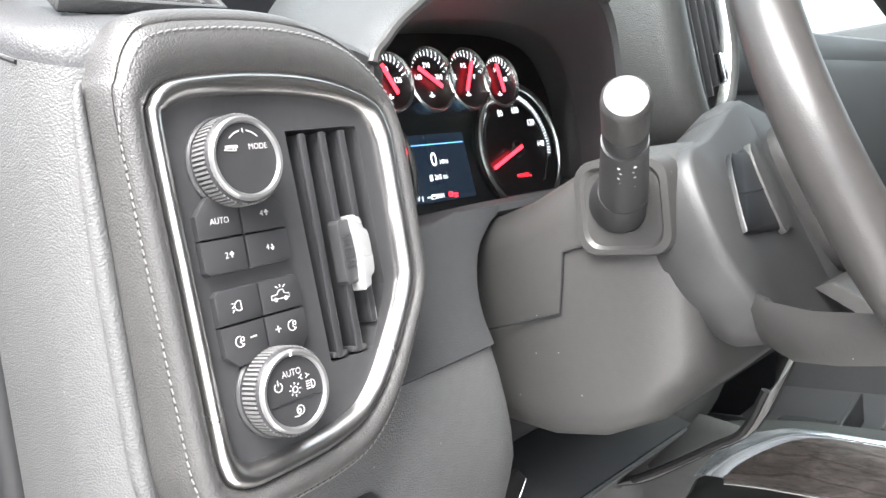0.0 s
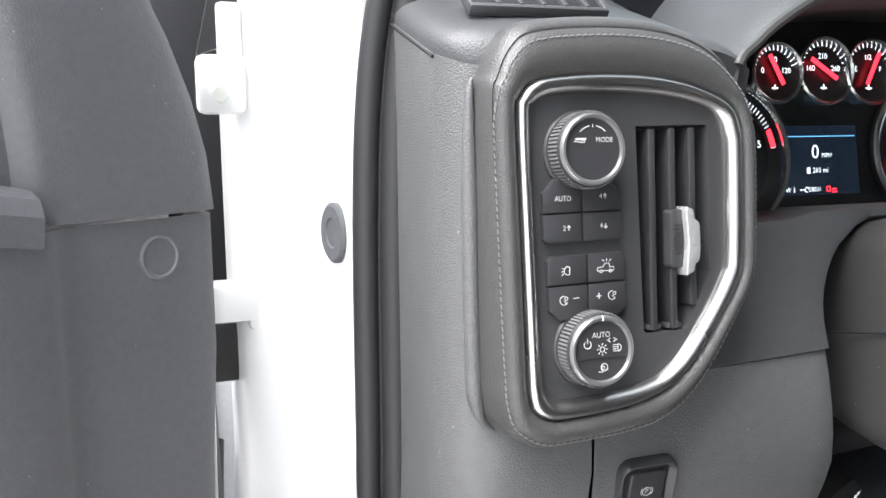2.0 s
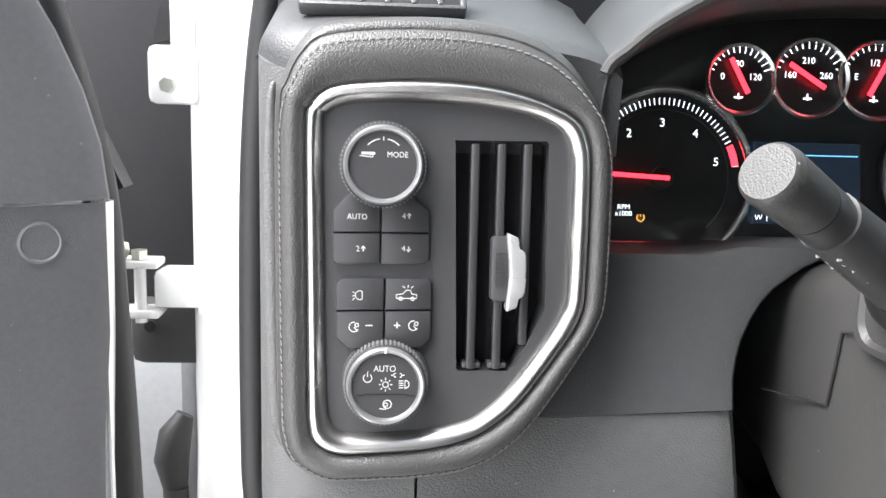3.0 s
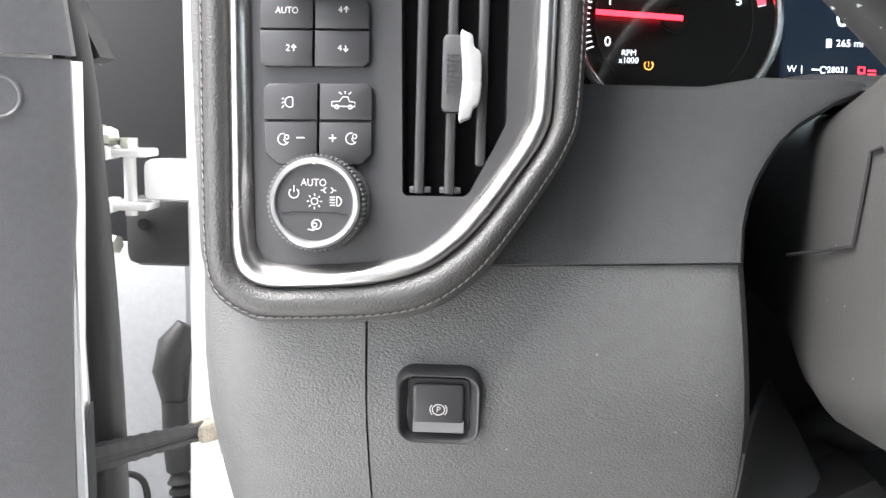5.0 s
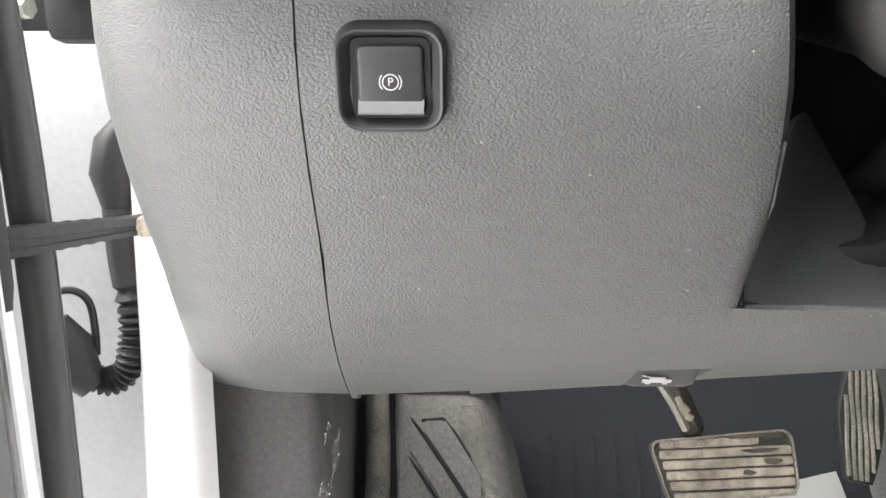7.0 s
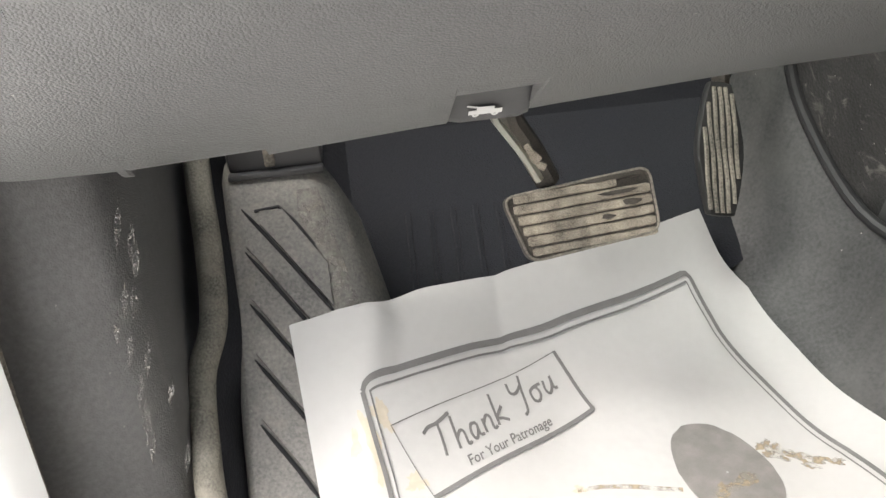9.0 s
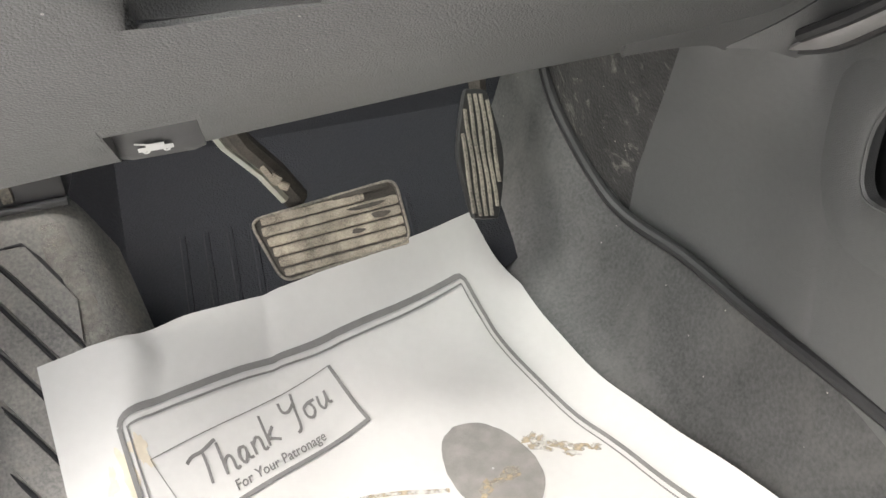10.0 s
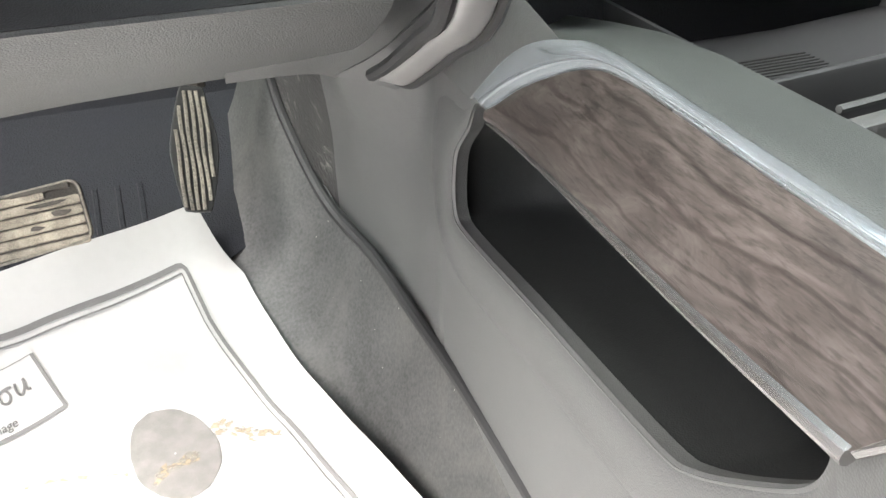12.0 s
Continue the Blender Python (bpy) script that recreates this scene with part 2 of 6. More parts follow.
dusted(SCUFFED, (0.24, 0.23, 0.21), 34, 0.56, 0.72)
dusted(CARPET, (0.085, 0.084, 0.080), 9, 0.48, 0.80)
dusted(RESTGREY, (0.24, 0.22, 0.185), 20, 0.54, 0.80)
dusted(KICK, (0.20, 0.195, 0.185), 12, 0.58, 0.82)
dusted(ROLL, (0.33, 0.30, 0.25), 26, 0.50, 0.72)
patchy(STAIN, 0.05, 0.85, 120)
patchy(PRINT, 0.75, 1.0, 60)
patchy(SCUFF, 0.0, 0.6, 300)
patchy(DUST, 0.0, 0.55, 130)


def tinted_glass(name, tint, gloss):
    m = bpy.data.materials.new(name)
    m.use_nodes = True
    nt = m.node_tree
    nt.nodes.remove(nt.nodes["Principled BSDF"])
    t, g = nt.nodes.new("ShaderNodeBsdfTransparent"), nt.nodes.new("ShaderNodeBsdfGlossy")
    t.inputs[0].default_value = tint
    g.inputs["Roughness"].default_value = 0.02
    mix = nt.nodes.new("ShaderNodeMixShader")
    mix.inputs[0].default_value = gloss
    nt.links.new(t.outputs[0], mix.inputs[1])
    nt.links.new(g.outputs[0], mix.inputs[2])
    nt.links.new(mix.outputs[0], nt.nodes["Material Output"].inputs[0])
    return m


GLASS = tinted_glass("tinted_windshield", (0.76, 0.80, 0.79, 1), 0.06)
LENS = tinted_glass("clear_gauge_lens", (0.93, 0.95, 0.94, 1), 0.03)
PAPER = paper_material()
WOOD = wood_material()

# ---- building helpers ----
FRAME_OF = {}


def thing(name, label, category, m=None, group="", kind=""):
    ob = new(name)
    ob.empty_display_size = 0.02
    m = m or Matrix.Identity(4)
    ob.matrix_world = m
    FRAME_OF[ob] = m
    return tagged(ob, label, category, group, kind)


def finish(bm, sharp=32):
    for f in bm.faces:
        f.smooth = True
    for e in bm.edges:
        if len(e.link_faces) == 2 and e.calc_face_angle(0) > radians(sharp):
            e.smooth = False


def part(name, bm, mat, parent=None, label="", local=True, sharp=32, normals=True):
    """Links a bmesh as one mesh object, under a thing or a part. local: built in the thing's own frame."""
    if normals:
        bmesh.ops.recalc_face_normals(bm, faces=bm.faces[:])
    if parent is not None and not local:
        bm.transform(FRAME_OF[parent].inverted())
    finish(bm, sharp)
    me = bpy.data.meshes.new(name)
    bm.to_mesh(me)
    bm.free()
    me.materials.append(mat)
    ob = new(name, me)
    if parent is not None:
        ob.parent = parent
        FRAME_OF[ob] = FRAME_OF[parent]
    if label:
        ob["label"] = label
    return ob


def loft(rows, closed=False, caps=False):
    """A skin over rows of points, all of one length."""
    bm = bmesh.new()
    vs = [[bm.verts.new(p) for p in row] for row in rows]
    n = len(rows[0])
    for a, b in zip(vs, vs[1:]):
        for i in range(n if closed else n - 1):
            j = (i + 1) % n
            bm.faces.new((a[i], a[j], b[j], b[i]))
    if caps:
        bm.faces.new(vs[0])
        bm.faces.new(vs[-1])
    return bm


def thick(bm, d):
    """Gives a skin thickness d, behind its faces."""
    bmesh.ops.recalc_face_normals(bm, faces=bm.faces[:])
    bmesh.ops.solidify(bm, geom=bm.faces[:], thickness=d)
    return bm


def spline(pts, n=6, closed=False):
    """Catmull-Rom through the points, n steps a piece."""
    pts = [Vector(p) for p in pts]
    k = len(pts)
    out = []
    for i in range(k if closed else k - 1):
        if closed:
            p0, p1, p2, p3 = (pts[(i + j) % k] for j in (-1, 0, 1, 2))
        else:
            p0, p1, p2, p3 = pts[max(i - 1, 0)], pts[i], pts[i + 1], pts[min(i + 2, k - 1)]
        for s in range(n):
            t = s / n
            out.append(0.5 * ((2 * p1) + (p2 - p0) * t + (2 * p0 - 5 * p1 + 4 * p2 - p3) * t * t + (3 * p1 - p0 - 3 * p2 + p3) * t ** 3))
    if not closed:
        out.append(pts[-1])
    return out


def prism(outline, h0, h1, bevel=0.0, segs=2):
    """A plate with that outline in the frame's uv plane, from height h0 to h1; its upper edge bevelled."""
    bm = bmesh.new()
    lo = [bm.verts.new((p[0], p[1], h0)) for p in outline]
    hi = [bm.verts.new((p[0], p[1], h1)) for p in outline]
    n = len(lo)
    bm.faces.new(lo)
    top = bm.faces.new(hi)
    for i in range(n):
        j = (i + 1) % n
        bm.faces.new((lo[i], lo[j], hi[j], hi[i]))
    bmesh.ops.recalc_face_normals(bm, faces=bm.faces[:])
    if bevel:
        bmesh.ops.bevel(bm, geom=list(top.edges), offset=bevel, segments=segs, profile=0.5, affect="EDGES", clamp_overlap=True)
    return bm


def box(c, s, bevel=0.0, m=None):
    bm = bmesh.new()
    bmesh.ops.create_cube(bm, size=1)
    bmesh.ops.scale(bm, vec=s, verts=bm.verts)
    if bevel:
        bmesh.ops.bevel(bm, geom=bm.edges[:], offset=bevel, segments=2, profile=0.5, affect="EDGES", clamp_overlap=True)
    if m is not None:
        bm.transform(m)
    bmesh.ops.translate(bm, vec=c, verts=bm.verts)
    return bm


def tube(pts, r, seg=10, closed=False):
    """A round bar along the points; r a number or one for each point."""
    pts = [Vector(p) for p in pts]
    n = len(pts)
    rs = r if isinstance(r, (list, tuple)) else [r] * n
    rows, up = [], None
    for i, p in enumerate(pts):
        a = pts[(i - 1) % n] if closed or i else p
        b = pts[(i + 1) % n] if closed or i < n - 1 else p
        d = (b - a).normalized()
        if up is None:
            up = d.orthogonal().normalized()
        up = (up - d * up.dot(d)).normalized()
        side = d.cross(up)
        rows.append([p + (up * math.cos(2 * math.pi * k / seg) + side * math.sin(2 * math.pi * k / seg)) * rs[i] for k in range(seg)])
    if closed:
        rows.append(rows[0])
        bm = loft(rows, closed=True)
        bmesh.ops.remove_doubles(bm, verts=bm.verts[:], dist=1e-6)
        return bm
    return loft(rows, closed=True, caps=True)


def turned(profile, seg=40, c=(0, 0)):
    """A turned body about the w axis; profile: (radius, height)."""
    rows = [[(c[0] + r * math.cos(2 * math.pi * k / seg), c[1] + r * math.sin(2 * math.pi * k / seg), h) for k in range(seg)] for r, h in profile]
    return loft(rows, closed=True, caps=True)


def ring(c, r0, r1, h0, h1, seg=48, a0=0, a1=360):
    """A flat ring or arc between two radii and two heights."""
    bm = bmesh.new()
    full = a1 - a0 >= 360
    n = seg if full else seg + 1
    rows = []
    for k in range(n):
        a = radians(a0 + (a1 - a0) * k / seg)
        ca, sa = math.cos(a), math.sin(a)
        rows.append([(c[0] + r * ca, c[1] + r * sa, h) for r, h in ((r0, h0), (r0, h1), (r1, h1), (r1, h0))])
    vs = [[bm.verts.new(p) for p in row] for row in rows]
    for i in range(n if full else n - 1):
        a, b = vs[i], vs[(i + 1) % n]
        for j in range(4):
            bm.faces.new((a[j], a[(j + 1) % 4], b[(j + 1) % 4], b[j]))
    if not full:
        bm.faces.new(vs[0])
        bm.faces.new(vs[-1])
    return bm


def merge(*bms):
    """Several shapes of one part as one bmesh."""
    out = bmesh.new()
    for b in bms:
        me = bpy.data.meshes.new("tmp")
        b.to_mesh(me)
        b.free()
        out.from_mesh(me)
        bpy.data.meshes.remove(me)
    return out


def stroke(pts, w, h0, h1):
    """A flat bar of width w along 2D points, between two heights."""
    pts = [Vector((p[0], p[1])) for p in pts]
    rows = []
    for i, p in enumerate(pts):
        d = (pts[min(i + 1, len(pts) - 1)] - pts[max(i - 1, 0)]).normalized()
        n = Vector((-d.y, d.x)) * w / 2
        rows.append([(p.x + n.x, p.y + n.y, h0), (p.x + n.x, p.y + n.y, h1), (p.x - n.x, p.y - n.y, h1), (p.x - n.x, p.y - n.y, h0)])
    return loft(rows, closed=True, caps=True)


def arc(c, r, a0, a1, n=12):
    return [(c[0] + r * math.cos(radians(a0 + (a1 - a0) * k / n)), c[1] + r * math.sin(radians(a0 + (a1 - a0) * k / n))) for k in range(n + 1)]


def lettering(text, size, at, h, shear=0.0, turn=0.0, stretch=1.0, thickness=0.0):
    """Flat letters centred on a point of the uv plane."""
    cu = bpy.data.curves.new("letters", "FONT")
    cu.body, cu.size, cu.align_x, cu.align_y, cu.shear, cu.offset = text, size, "CENTER", "CENTER", shear, thickness
    cu.resolution_u = 3
    ob = bpy.data.objects.new("letters", cu)
    me = ob.to_mesh()
    bm = bmesh.new()
    bm.from_mesh(me)
    ob.to_mesh_clear()
    bpy.data.objects.remove(ob)
    bpy.data.curves.remove(cu)
    bm.transform(Matrix.Translation((at[0], at[1], h)) @ Matrix.Rotation(radians(turn), 4, "Z") @ Matrix.Diagonal((stretch, 1, 1, 1)))
    return bm


def plate_with_hole(outer, inner, h, depth, walls=True):
    """A plate at height h with a hole whose walls go back by depth."""
    bm = bmesh.new()
    edges = []
    loops = []
    for loop in (outer, inner):
        vs = [bm.verts.new((p[0], p[1], h)) for p in loop]
        loops.append(vs)
        edges += [bm.edges.new((vs[i], vs[(i + 1) % len(vs)])) for i in range(len(vs))]
    bmesh.ops.triangle_fill(bm, edges=edges, use_beauty=True)
    vs = loops[1]
    back = [bm.verts.new((v.co.x, v.co.y, h - depth)) for v in vs]
    for i in range(len(vs)):
        j = (i + 1) % len(vs)
        bm.faces.new((vs[i], vs[j], back[j], back[i]))
    if not walls:
        return bm
    vs = loops[0]
    back = [bm.verts.new((v.co.x, v.co.y, h - depth)) for v in vs]
    for i in range(len(vs)):
        j = (i + 1) % len(vs)
        bm.faces.new((vs[i], vs[j], back[j], back[i]))
    return bm


def tilted(o, slope=0.12):
    """A frame on the dash: u to the right, v up along a plane that leans forward, w towards the seat."""
    v = Vector((0, slope, 1)).normalized()
    u = Vector((1, 0, 0))
    w = u.cross(v)
    m = Matrix((u, v, w)).transposed().to_4x4()
    m.translation = o
    return m

# ---- setting ----
def setting(name, bm, mat, label="", category=""):
    ob = part(name, bm, mat)
    return tagged(ob, label, category, "", "structure")


ground_bm = bmesh.new()
bmesh.ops.create_grid(ground_bm, x_segments=1, y_segments=1, size=600)
bmesh.ops.translate(ground_bm, vec=(0, 0, -0.25), verts=ground_bm.verts)
setting("ground", ground_bm, CONCRETE, "pale sunlit concrete lot around the truck", "ground")
setting("floor", box((1.12, -0.3, 0.505), (1.76, 2.56, 0.07), 0.004), CARPET, "grey vinyl cab floor", "floor")
# added ceiling and plain walls, out of view, placed to hold back daylight
setting("ceiling", box((1.12, -0.72, 1.93), (1.7, 1.72, 0.06), 0.01), SHELL, "unseen headliner added to cut light from above", "ceiling")
setting("wall_rear", box((1.14, -0.50, 1.22), (1.70, 0.08, 1.44), 0.01), SHELL, "plain unseen wall added at the rear to block light", "wall")
setting("wall_driver", box((0.20, -0.33, 1.22), (0.08, 0.30, 1.44), 0.01), SHELL, "plain unseen wall added behind the door opening to block light", "wall")
setting("wall_passenger", box((2.02, -0.3, 1.0), (0.08, 2.6, 1.0), 0.01), DOORP, "plain dark wall added below the passenger window to limit light", "wall")

# firewall and toe board, under the dash
fw = [[(x, 0.90, 0.575), (x, 0.97, 0.62), (x, 1.03, 0.74), (x, 1.05, 0.95), (x, 1.0, 1.2), (x, 0.95, 1.4)] for x in (0.20, 0.6, 1.1, 1.6, 2.0)]
setting("wall_front", thick(loft([spline(r, 4) for r in fw]), 0.02), DARKCARPET, "dark carpeted firewall and toe board", "wall")

setting("windshield", thick(loft([spline([(0.27, y, z), (0.7, y + .05, z + .01), (1.12, y + .07, z + .015), (1.55, y + .05, z + .01), (1.97, y, z)], 3) for y, z in ((0.98, 1.40), (0.70, 1.585), (0.42, 1.755), (0.13, 1.915))]), 0.004), GLASS, "tinted windshield glass", "windshield")
setting("window_passenger", box((2.02, -0.3, 1.70), (0.004, 2.4, 0.42)), GLASS, "tinted passenger side window", "window")
# painted hinge pillar on the door side
def pillar_row(z):
    k = max(0.0, (1.0 - z)) * 0.05
    pts = [(0.226 - k * 0.3, 0.562, z), (0.219 - k * 0.7, 0.5485, z), (0.2135 - k, 0.5455, z), (0.207 - k, 0.547, z), (0.206 - k, 0.58, z), (0.196 - k, 0.635, z), (0.150 - k, 0.676, z), (0.137 - k, 0.70, z), (0.134 - k, 0.77, z)]
    return [p + Vector((-0.011, -0.008, 0)) for p in spline(pts, 4)]
setting("hinge_pillar", thick(loft([pillar_row(z) for z in (0.35, 0.6, 0.75, 0.9, 1.05, 1.2, 1.35, 1.45, 1.55)]), 0.004), PAINT, "glossy white painted door hinge pillar", "pillar")
# inner fender is white too; its grey stands for shade
setting("fender_inner", thick(loft([[(0.150, 0.755, z), (0.12, 0.775, z), (0.10, 0.79, z), (0.088, 0.775, z), (0.05, 0.78, z), (-0.10, 0.80, z)] for z in (0.3, 0.7, 1.0, 1.13)]), 0.004), PAINT_SHADED, "white painted inner fender panel, greyed for shade", "panel")
# outer fender is out of view, added to keep light off the gap
fender = thing("front_fender", "unseen white fender added to shade the hinge gap", "fender")
part("fender_skin", thick(loft([spline([(-0.155 - b, 0.60, z), (-0.150 - b, 0.605, z), (-0.150 - b, 0.75, z), (-0.145 - b, 1.1, z), (-0.12 - b, 1.6, z)], 3) for z, b in ((0.35, .02), (0.6, .03), (0.9, .025), (1.1, .012), (1.22, 0.0), (1.27, -.02))]), 0.004), PAINT, fender, "white outer skin")
part("fender_top", thick(loft([[(-0.130, y, 1.272), (-0.06, y, 1.30), (0.10, y, 1.33)] for y in (0.93, 1.1, 1.6)]), 0.004), PAINT, fender, "white top edge")
# black box fills the gap with the darkness of its depth
setting("fender_cavity", box((0.04, 0.86, 1.34), (0.26, 0.06, 0.44), 0.005), BLACK, "black box standing for the dark of the fender gap", "panel")
setting("sill", thick(loft([[(x, y, z) for x, z in ((0.10, 0.30), (0.09, 0.46), (0.13, 0.53), (0.20, 0.545), (0.24, 0.535))] for y in (-1.2, 0.0, 0.4, 0.62)]), 0.004), PAINT, "white painted door sill", "sill")

# twin-lip rubber door seal
seal_c = [p + Vector((-0.010, -0.008, 0)) for p in spline([(0.262, 0.50, 1.60), (0.236, 0.525, 1.46), (0.224, 0.532, 1.38), (0.219, 0.533, 1.28), (0.218, 0.534, 1.13), (0.2195, 0.541, 1.065), (0.230, 0.553, 1.0), (0.238, 0.56, 0.95)], 6)]
seal = thing("door_seal", "black rubber door seal with two rounded lips along the pillar", "seal")
part("outer_lip", tube([p + Vector((-0.0105, 0.004, 0)) for p in seal_c], 0.0095, 12), RUBBER, seal)
part("inner_lip", tube([p + Vector((0.008, -0.006, 0)) for p in seal_c], 0.010, 12), RUBBER, seal)
part("lip_groove", tube([p + Vector((0.0, 0.004, 0)) for p in seal_c], 0.007, 8), BLACK, seal)

# grommet in the pillar
plug_m = look((0.1870, 0.5850, 1.2680), (1.1670, 0.765, 1.2680))
plug = thing("grommet", "grey plastic plug pressed into the white pillar", "plug", plug_m)
part("plug_disc", turned([(0.0235, -0.002), (0.0235, 0.001), (0.021, 0.0026), (0.012, 0.0026), (0.0105, 0.0015), (0.001, 0.0015)], 40), material("grommet_grey", (0.085, 0.088, 0.092), 0.6), plug)


# ---- dashboard ----
dash = thing("dashboard", "dark grey grained plastic dashboard with an open driver side end", "dashboard")
KNEE = [(1.188, 0.4030), (1.17, 0.3995), (1.14, 0.3965), (1.11, 0.4000), (1.08, 0.4120), (1.05, 0.4290), (1.02, 0.4470), (0.99, 0.4675), (0.96, 0.4930), (0.935, 0.5205), (0.912, 0.5490), (0.904, 0.5600), (0.885, 0.5900)]
LOW = [(0.20, 0.5560, 0.9030), (0.307, 0.5600, 0.9040), (0.39, 0.5660, 0.9060), (0.48, 0.5750, 0.9090), (0.55, 0.5880, 0.9090), (0.70, 0.6150, 0.9080), (0.87, 0.6350, 0.9060), (1.0, 0.6450, 0.9050)]


def knee_y(z):
    for (z1, y1), (z0, y0) in zip(KNEE, KNEE[1:]):
        if z >= z0:
            return y0 + (y1 - y0) * (z - z0) / (z1 - z0)
    return KNEE[-1][1] + (KNEE[-1][0] - z) * 2.2


ZB = 1.0005


def seam_x(z):
    return 0.3105 - max(0, 1.03 - max(z, ZB)) * 0.07 - max(0, ZB - z) * 0.045


# upper knee panel, right of the seam
zs = [1.1870, 1.183, 1.17, 1.15, 1.13, 1.11, 1.09, 1.07, 1.05, 1.03, 1.013, ZB]
def knee_xr(z):
    return 0.4975 + max(0, 1.19 - z) * 0.12 if z > 1.05 else 0.514 - (1.05 - z) * 0.12
KX0, KX1 = seam_x(ZB) + 0.0008, knee_xr(ZB) - 0.010
KF = sorted([k / 12 for k in range(13)] + [(x - KX0) / (KX1 - KX0) for x in (0.3118, 0.3122, 0.3858, 0.3862, 0.4794, 0.4796)])
def knee_cols(z):
    xr = knee_xr(z)
    x0 = seam_x(z) + 0.0008
    return [x0 + (xr - 0.010 - x0) * f for f in KF], xr
def rise(x, z):
    """The joint above the knee panel climbs a little towards the column."""
    return 0.040 * max(0, x - 0.385) * max(0, 1 - abs(z - 1.1875) / 0.03)


def knee_row(z):
    xs, xr = knee_cols(z)
    y = knee_y(z)
    row = [(x, y, z + rise(x, z)) for x in xs]
    back = 0.10 if z > 1.05 else 0.10 * max(0, (z - ZB) / 0.05)
    f = min(1, back / 0.1)
    h = z + rise(xr, z)
    return row + [(xr - 0.004, y + 0.002 * f, h), (xr, y + 0.008 * f, h), (xr + 0.002, y + 0.02 * f, h), (xr + 0.006, y + back, h)]
def low_edge(x):
    """Depth and height of the panel's lower edge."""
    for (xa, ya, za), (xb, yb, zb) in zip(LOW, LOW[1:]):
        if x <= xb:
            q = (x - xa) / (xb - xa)
            return ya + (yb - ya) * q, za + (zb - za) * q


def band_y(x, z):
    yb, zb = low_edge(x)
    q = max(0.0, (ZB - z) / (ZB - zb))
    return knee_y(z) + (yb - knee_y(zb)) * q ** 1.4


def band_row(x):
    zb = ze = low_edge(x)[1]
    if 0.312 < x < 0.386:
        ze += 0.0070
    if 0.4795 < x < 0.5315:
        ze = 0.9390
    def sx(z):
        return x + (seam_x(z) - seam_x(ZB)) * max(0, 1 - (x - 0.308) / 0.15)
    z5 = ZB + (zb - ZB) * 0.6
    zk = [ZB + (z5 - ZB) * k / 5 for k in range(6)] + [z5 + (ze - z5) * k / 3 for k in (1, 2, 3)]
    row = [(sx(z), band_y(x, z), z) for z in zk]
    ye = band_y(x, ze)
    return row + [(sx(ze), ye + 0.006, ze - 0.003), (sx(ze), ye + 0.02, ze + 0.004)]
kx, kr_ = knee_cols(ZB)
kx = kx + [kr_ - 0.004, kr_, kr_ + 0.002, kr_ + 0.006]
bx = sorted(kx + [0.525, 0.5313, 0.5317, 0.545, 0.56, 0.60, 0.65, 0.70, 0.75, 0.80, 0.84, 0.87, 0.885])
bx = [x for i, x in enumerate(bx) if i == 0 or x - bx[i - 1] > 1e-5]
kb = merge(loft([knee_row(z) for z in zs]), loft([band_row(x) for x in bx]))
bmesh.ops.remove_doubles(kb, verts=kb.verts[:], dist=2e-4)
part("knee_panel", thick(kb, 0.003), DASH, dash, "grained dark knee panel")
part("notch_side", thick(loft([[(0.5318, band_y(0.5318, z), z), (0.5322, band_y(0.5318, z) + .02, z - .002), (0.5326, 0.60, z - .004)] for z in (0.9390, 0.930, 0.920, 0.909)]), 0.0015), DASH, dash)
# scooped recess under the column, its shade put into the darker plastic
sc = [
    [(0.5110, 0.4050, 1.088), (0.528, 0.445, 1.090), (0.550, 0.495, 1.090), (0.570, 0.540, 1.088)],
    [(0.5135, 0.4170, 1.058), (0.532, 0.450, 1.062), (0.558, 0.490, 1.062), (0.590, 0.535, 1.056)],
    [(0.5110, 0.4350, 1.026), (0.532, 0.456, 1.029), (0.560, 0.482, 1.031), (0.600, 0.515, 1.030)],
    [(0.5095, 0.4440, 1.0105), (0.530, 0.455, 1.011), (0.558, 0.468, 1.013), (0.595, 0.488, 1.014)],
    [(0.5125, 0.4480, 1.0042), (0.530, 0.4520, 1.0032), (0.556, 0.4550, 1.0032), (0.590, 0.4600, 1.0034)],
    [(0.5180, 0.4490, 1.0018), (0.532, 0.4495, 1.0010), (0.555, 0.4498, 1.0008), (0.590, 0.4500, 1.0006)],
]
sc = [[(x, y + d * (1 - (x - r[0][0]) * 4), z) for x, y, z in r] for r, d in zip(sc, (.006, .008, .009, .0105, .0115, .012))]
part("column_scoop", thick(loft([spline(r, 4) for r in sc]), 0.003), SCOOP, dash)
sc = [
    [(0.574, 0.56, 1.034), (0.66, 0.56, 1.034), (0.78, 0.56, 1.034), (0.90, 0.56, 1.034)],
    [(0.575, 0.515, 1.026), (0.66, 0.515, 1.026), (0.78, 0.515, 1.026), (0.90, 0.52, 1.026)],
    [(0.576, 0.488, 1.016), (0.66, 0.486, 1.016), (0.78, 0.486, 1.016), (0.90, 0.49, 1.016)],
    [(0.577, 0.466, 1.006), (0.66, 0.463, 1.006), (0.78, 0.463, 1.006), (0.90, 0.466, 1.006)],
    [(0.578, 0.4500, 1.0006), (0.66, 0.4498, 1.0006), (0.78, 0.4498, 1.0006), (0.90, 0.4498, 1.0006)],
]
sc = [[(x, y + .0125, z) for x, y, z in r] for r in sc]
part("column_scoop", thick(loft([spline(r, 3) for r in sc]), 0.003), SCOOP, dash)

